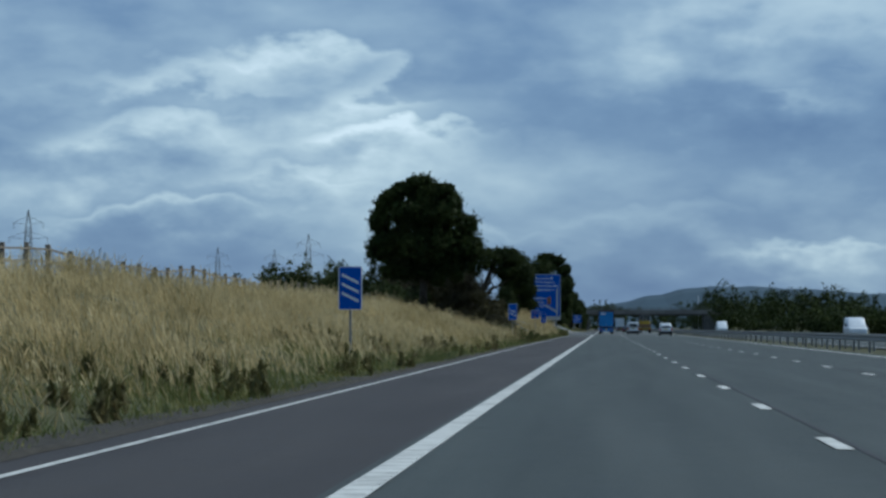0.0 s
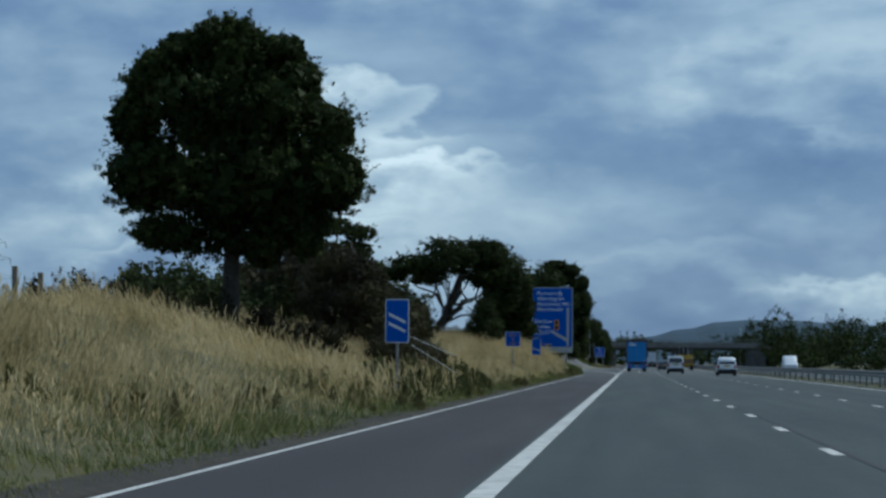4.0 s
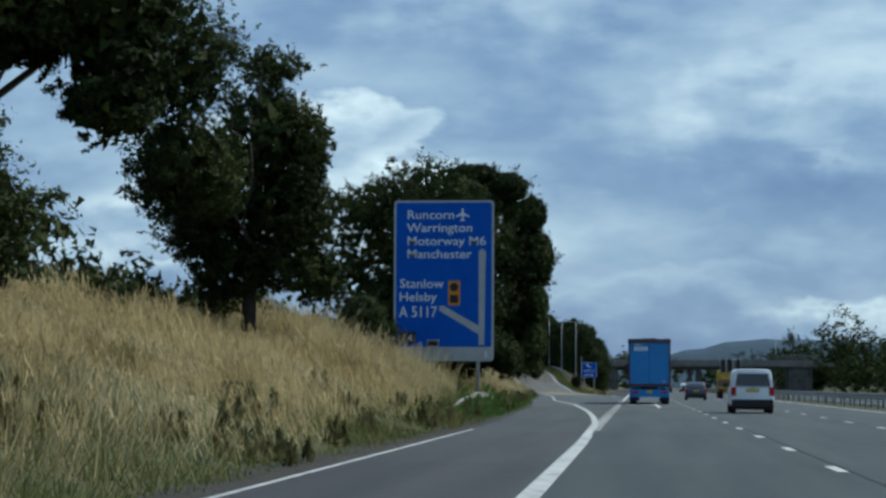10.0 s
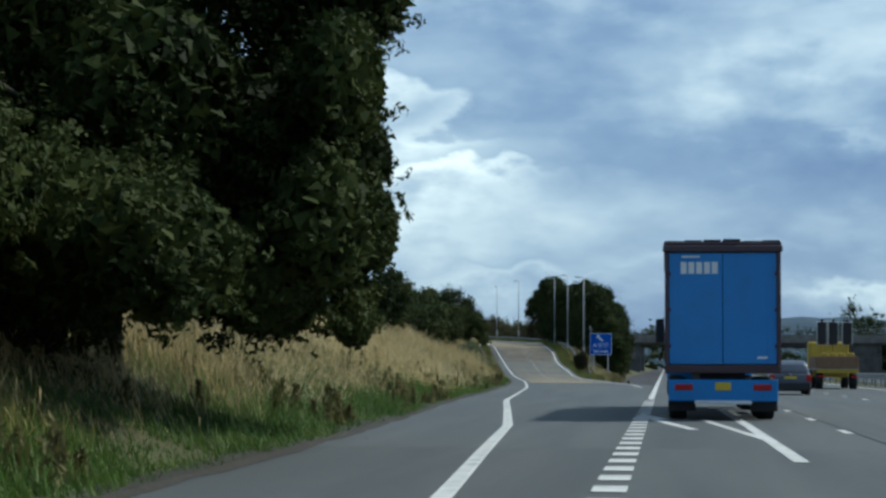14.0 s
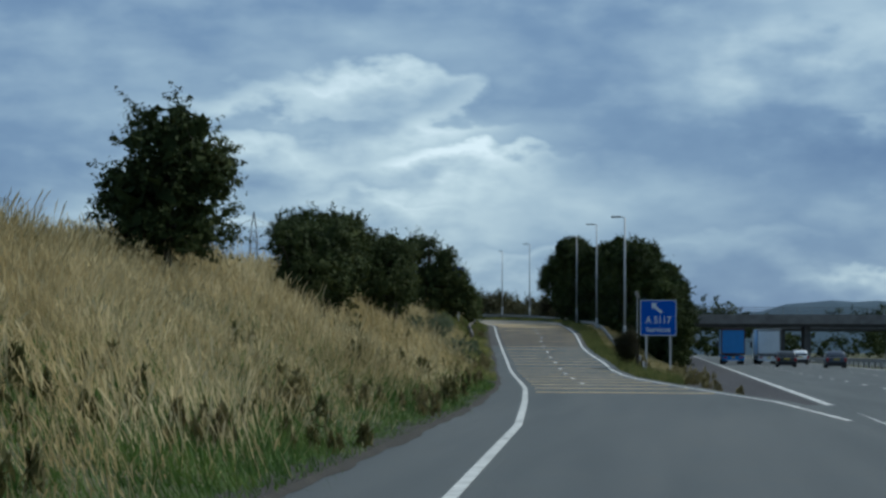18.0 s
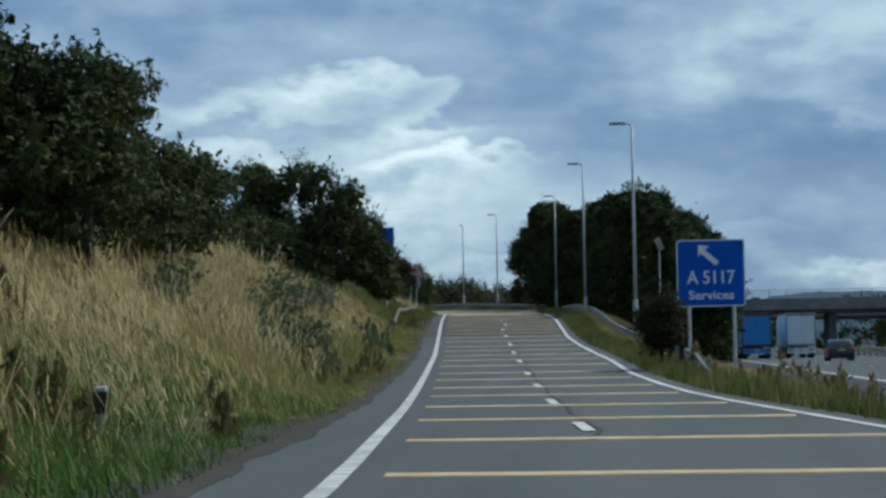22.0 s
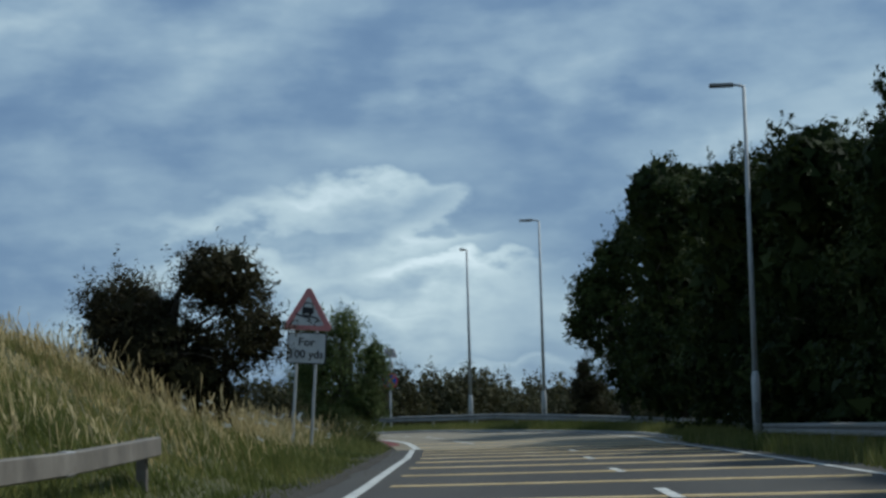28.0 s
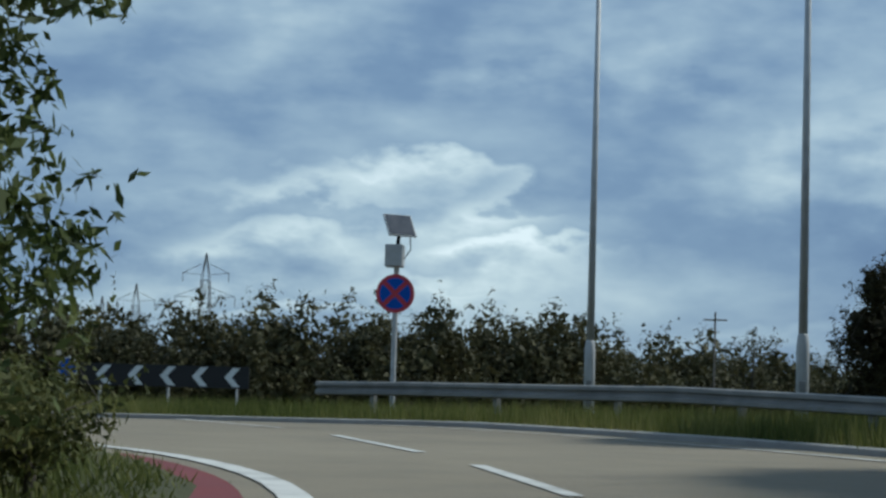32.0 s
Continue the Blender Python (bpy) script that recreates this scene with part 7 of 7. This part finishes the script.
def car(name, at_, turn, W, L, H, belt, kind, mat, label, category, lamp=None, group=""):
    """A car or van whose tail is at y = 0 and whose nose is at y = L."""
    base = thing(name, pose(*at_, 0, 0, turn), label, category, group)
    w, rw = W / 2, W / 2 * (0.86 if kind != "van" else 0.9)
    g = 0.2 if kind == "hatch" else 0.26
    tail = 0.06 if kind == "van" else 0.5 if kind == "hatch" else 0.35
    nose = L * (0.7 if kind != "van" else 0.76)
    rise = 0.62 * H

    def low(y, k, top):
        return (y, [(w * k * 0.92, g), (w * k, g + 0.16), (w * k, top - 0.12), (w * k * 0.96, top)])
    loft([low(0.0, 0.93, belt), low(0.12, 0.985, belt + 0.02), low(L * 0.5, 1.0, belt), low(nose, 0.99, belt - 0.02), low(L - 0.25, 0.94, rise * 0.88), low(L, 0.86, rise * 0.7)], base, "body", mat)
    gh = [(w * 0.955, belt - 0.06), ((w * 0.955 + rw) / 2, (belt + H) / 2), (rw * 0.98, H - 0.1), (rw * 0.8, H)]
    back = [(a * 0.98, z if z < H - 0.15 else z - 0.03) for a, z in gh]
    loft([(0.05 if kind == "van" else 0.1, [(a * 0.985, belt - 0.06 + (z - belt + 0.06) * 0.12) for a, z in gh]), (0.06 + tail * 0.5, [(a * 0.97, belt - 0.06 + (z - belt + 0.06) * 0.72) for a, z in gh]), (0.1 + tail, [(a * 0.97, z - 0.02) for a, z in gh]), (L * 0.45, gh), (nose - 0.75, [(a * 0.97, z - 0.05) for a, z in gh]), (nose + 0.1, [(a * 0.95, belt - 0.06 + (z - belt + 0.06) * 0.1) for a, z in gh])], base, "cabin", mat)
    # rear window, slightly proud of the tail
    z0, z1 = belt + 0.06, H - 0.2
    y0, y1 = (0.015, 0.075) if kind == "van" else (0.06 + tail * 0.12, 0.05 + tail * 0.78)
    a0, a1 = w * 0.8, rw * 0.76
    bm = bmesh.new()
    ring = [(-a0, y0 - 0.03, z0), (a0, y0 - 0.03, z0), (a1, y1 - 0.05, z1), (-a1, y1 - 0.05, z1)]
    f = [bm.verts.new(p) for p in ring]
    b = [bm.verts.new((x, y + 0.08, z)) for x, y, z in ring]
    bm.faces.new(f)
    bm.faces.new(b[::-1])
    for i in range(4):
        bm.faces.new((f[i], b[i], b[(i + 1) % 4], f[(i + 1) % 4]))
    bmesh.ops.recalc_face_normals(bm, faces=bm.faces)
    part("rear_window", bm, GLASS, base, "dark rear window")
    for s in (-1, 1):
        if kind != "van":
            bm = bmesh.new()
            zs = (belt + 0.02, H - 0.17)
            pts = [(0.75, zs[0]), (nose - 0.15, zs[0]), (nose - 0.85, zs[1]), (0.95, zs[1])]
            f = [bm.verts.new((s * (w * 0.957 - (w * 0.957 - rw * 0.98) * (z - belt) / (H - belt)), y, z)) for y, z in pts]
            b = [bm.verts.new((v.co.x + s * 0.014, v.co.y, v.co.z)) for v in f]
            bm.faces.new(f)
            bm.faces.new(b[::-1])
            for i in range(4):
                bm.faces.new((f[i], b[i], b[(i + 1) % 4], f[(i + 1) % 4]))
            bmesh.ops.recalc_face_normals(bm, faces=bm.faces)
            part("side_window", bm, GLASS, base, "dark side window")
        lz = belt - 0.32 if kind != "van" else belt - 0.35
        part("tail_lamp", boxed(s * w * 0.86 - 0.11, s * w * 0.86 + 0.11, -0.015, 0.09, lz, lz + (0.3 if kind != "van" else 0.36), 0.03, 2), lamp or TAIL, base, "red tail lamp")
        part("mirror", boxed(s * (w + 0.1) - 0.1, s * (w + 0.1) + 0.1, nose - 0.55, nose - 0.43, belt, belt + 0.2, 0.04, 2), DARK, base, "dark door mirror")
        for y in (0.75, L - 0.85):
            wheel(base, s * (w - 0.13), y, 0.31, 0.21)
    part("bumper", boxed(-w * 0.95, w * 0.95, -0.07, 0.2, g - 0.02, g + 0.32, 0.05, 2), DARK, base, "dark rear bumper")
    part("number_plate", boxed(-0.26, 0.26, -0.02, 0.02, belt - 0.2, belt - 0.09, 0.006), PLATE, base, "plain yellow number plate")
    part("tailgate_handle", boxed(-0.3, 0.3, -0.012, 0.03, belt - 0.08, belt - 0.05, 0.006), DARK, base)
    part("rear_wiper", tube(bmesh.new(), [(0, y0 - 0.045, z0 + 0.02), (-0.34, y0 - 0.03, z0 + 0.13)], [0.012, 0.008], 6), DARK, base)
    part("badge", tube(bmesh.new(), [(0, -0.015, belt - 0.02), (0, 0.03, belt - 0.02)], [0.05, 0.05], 14), ALLOY, base)
    part("under_tray", boxed(-w * 0.85, w * 0.85, 0.15, L - 0.2, 0.16, g + 0.05), DARK, base)
    return base


def lorry(at_, box_mat, frame_mat, side_mat, label, length=13.2, top=4.0, group="", cab=True, brake=True, bars=True):
    """A box lorry seen from its tail, which is at y = 0."""
    base = thing("lorry", at_, label, "lorry", group)
    z0, hw = 1.12, 1.275
    part("box_side", boxed(-hw + 0.02, hw - 0.02, 0.1, length, z0, top - 0.06, 0.03), side_mat, base, "plain lorry box side")
    part("roof", boxed(-hw - 0.02, hw + 0.02, -0.02, length, top - 0.14, top - 0.04, 0.03), frame_mat, base, "dark roof edge")
    for k in range(6):
        part("roof_fold", boxed(-hw + 0.43 * k, -hw + 0.43 * k + 0.38, 0.0, 0.5 + 0.1 * (k % 3), top - 0.06, top - 0.03 + 0.014 * ((k * 5) % 4), 0.01), DARK, base, "folded dark roof sheet")
    part("roof_rail", boxed(-hw - 0.04, hw + 0.04, -0.06, 0.12, top - 0.28, top - 0.13, 0.02), frame_mat, base)
    for s in (-1, 1):
        door = part("rear_door", boxed(min(0.006 * s, s * (hw - 0.1)), max(0.006 * s, s * (hw - 0.1)), 0.0, 0.08, z0 + 0.12, top - 0.3, 0.012), box_mat, base, "flat rear door")
        part("edge_strip", boxed(s * 1.02 - 0.05, s * 1.02 + 0.05, -0.012, 0.002, z0 + 0.16, top - 0.34, 0.004), box_mat, door)
        part("corner_post", boxed(min(s * (hw - 0.1), s * hw), max(s * (hw - 0.1), s * hw), -0.01, 0.12, z0, top - 0.1, 0.01), frame_mat, base, "dark corner post")
        for hz_ in (1.6, 2.4, 3.2):
            part("hinge", boxed(min(s * (hw - 0.14), s * (hw - 0.02)), max(s * (hw - 0.14), s * (hw - 0.02)), -0.03, 0.0, hz_, hz_ + 0.08, 0.006), frame_mat, base)
        lamp = part("tail_lamp", boxed(s * 0.86 - 0.2, s * 0.86 + 0.2, -0.05, 0.05, 0.66, 0.8, 0.015), TAIL, base, "red tail lamp cluster")
        part("brake_lamp", boxed(s * 0.9 - 0.07, s * 0.9 + 0.07, -0.062, -0.05, 0.675, 0.785, 0.005), LIT if brake else TAIL, lamp, "brake lamp")
        part("mudflap", boxed(s * 0.9 - 0.3, s * 0.9 + 0.3, 0.3, 0.33, 0.2, 0.62), DARK, base)
        for y in (1.6, 2.9, 4.2):
            wheel(base, s * 0.98, y, 0.48, 0.4)
        part("side_guard", boxed(s * 1.2 - 0.03, s * 1.2 + 0.03, 5.2, length - 3.5, 0.5, 0.85, 0.01), STEEL_DARK, base)
    part("sill", boxed(-hw, hw, -0.04, 0.15, z0 - 0.08, z0 + 0.1, 0.015), frame_mat, base, "dark maroon rear sill")
    part("underrun", boxed(-1.2, 1.2, -0.03, 0.12, 0.42, 0.9, 0.02), box_mat, base, "painted rear panel")
    part("bumper_bar", boxed(-0.62, 0.62, -0.05, 0.02, 0.36, 0.44, 0.01), SIGN_WHITE, base, "pale bumper strip")
    part("number_plate", boxed(-0.17, 0.17, -0.045, -0.028, 0.66, 0.84, 0.005), PLATE, base, "plain yellow number plate")
    part("chassis", boxed(-0.5, 0.5, 0.3, length + 1, 0.7, 1.06), DARK, base)
    if bars:
        for k in range(5):
            part("letter_bar", boxed(-0.92 + 0.17 * k, -0.79 + 0.17 * k, -0.006, 0.001, 3.24, 3.5), SIGN_WHITE, base, "pale bar of a firm's lettering")
        part("letter_bar", boxed(-0.9, -0.5, -0.006, 0.001, 3.6, 3.64), SIGN_WHITE, base)
        part("letter_bar", boxed(0.75, 1.02, -0.006, 0.001, 1.36, 1.41), SIGN_WHITE, base)
    if cab:
        part("cab", boxed(-1.22, 1.22, length + 0.6, length + 2.8, 0.7, 3.6, 0.12, 3), box_mat, base, "painted tractor cab")
        for s in (-1, 1):
            part("mirror", boxed(s * 1.42 - 0.13, s * 1.42 + 0.13, length + 2.5, length + 2.62, 1.9, 2.6, 0.04), DARK, base, "black cab mirror")
            for y in (length - 1.2, length + 1.9):
                wheel(base, s * 0.98, y, 0.48, 0.36)
    return base


lorry((0.53, 440.0, 0), TRUCK_BLUE, TRUCK_FRAME, CURTAIN, "blue box lorry with grey sides and dark red tail lamps", brake=False)
lorry((0.6, 690, 0), TRUCK_BLUE, TRUCK_FRAME, TRUCK_BLUE, "distant plain blue lorry under the bridge", bars=False, brake=False)
lorry((4.6, 694, 0), LORRY_WHITE, STEEL_DARK, LORRY_WHITE, "distant white lorry beside the blue one", bars=False, brake=False)
car("van", (4.55, 400, 0), 0, 1.8, 4.4, 1.85, 1.08, "van", CAR_WHITE, "small white van with dark rear window", "van")
car("car", (8.5, 369, 0), 0, 1.8, 4.2, 1.66, 0.98, "suv", CAR_WHITE, "white sport utility car with dark bumper", "car")
car("car", (4.5, 482, 0), 0, 1.75, 4.1, 1.46, 0.88, "hatch", CAR_GREY, "dark blue grey hatchback in the middle lane", "car")
car("car", (4.5, 652, 0), 0, 1.8, 4.3, 1.46, 0.88, "hatch", CAR_BLACK, "black hatchback queueing before the bridge", "car")
car("car", (8.4, 645, 0), 0, 1.8, 4.3, 1.5, 0.9, "hatch", CAR_GREY, "dark grey car queueing before the bridge", "car")
car("car", (8.4, 700, 0), 0, 1.8, 4.3, 1.6, 0.95, "suv", CAR_WHITE, "white car under the bridge", "car")
car("van", (25.5, 302, 0), 180, 1.95, 5.0, 2.1, 1.2, "van", CAR_WHITE, "white van on the opposite carriageway", "van")
car("van", (21.5, 470, 0), 180, 1.95, 5.0, 2.2, 1.2, "van", CAR_WHITE, "white van coming the other way", "van")

# Works lorry carrying traffic signals
base = thing("works_lorry", (8.4, 506, 0), "works lorry loaded with portable traffic signal heads", "lorry")
part("load_bed", boxed(-1.12, 1.12, 0, 5.4, 1.0, 1.14, 0.02), STEEL_DARK, base, "steel load bed")
part("tailboard", boxed(-1.1, 1.1, -0.05, 0.02, 1.12, 1.75, 0.015), RUST, base, "brown tailboard")
part("marker_board", boxed(-1.1, 1.1, -0.09, -0.052, 0.86, 1.06, 0.01), YELLOW, base, "yellow marker board")
for s in (-1, 1):
    part("side_board", boxed(s * 1.1 - 0.03, s * 1.1 + 0.03, 0, 5.4, 1.12, 1.72, 0.01), RUST, base)
    part("tail_lamp", boxed(s * 0.85 - 0.16, s * 0.85 + 0.16, -0.04, 0.03, 0.62, 0.74, 0.01), TAIL, base)
    for y in (1.1, 6.4):
        wheel(base, s * 0.9, y, 0.44, 0.38)
part("cab", boxed(-1.1, 1.1, 5.6, 7.4, 0.6, 2.6, 0.12, 3), YELLOW, base, "yellow lorry cab")
part("number_plate", boxed(-0.2, 0.2, -0.05, -0.03, 0.5, 0.6, 0.005), PLATE, base)
for k, x in enumerate((-0.72, -0.1, 0.68)):
    head = part("signal_head", boxed(x - 0.24, x + 0.24, 1.0 + 0.3 * k, 1.25 + 0.3 * k, 2.4, 3.6, 0.03), DARK, base, "dark traffic signal head")
    part("backing_edge", boxed(x - 0.28, x + 0.28, 1.26 + 0.3 * k, 1.28 + 0.3 * k, 2.36, 3.64, 0.01), SIGN_WHITE, head, "white backing edge")
    part("signal_stand", tube(bmesh.new(), [(x, 1.1 + 0.3 * k, 1.1), (x, 1.1 + 0.3 * k, 2.4)], [0.05, 0.05], 8), YELLOW, base, "yellow stand")
    part("hood", tube(bmesh.new(), [(x, 0.94 + 0.3 * k, 3.68), (x, 1.15 + 0.3 * k, 3.68)], [0.08, 0.08], 10), DARK, base)
for k in range(4):
    part("sand_bag", boxed(-0.8 + 0.45 * k, -0.42 + 0.45 * k, 0.3, 0.8, 1.6 + 0.1 * (k % 2), 1.95, 0.08, 2), YELLOW, base, "yellow sandbag")
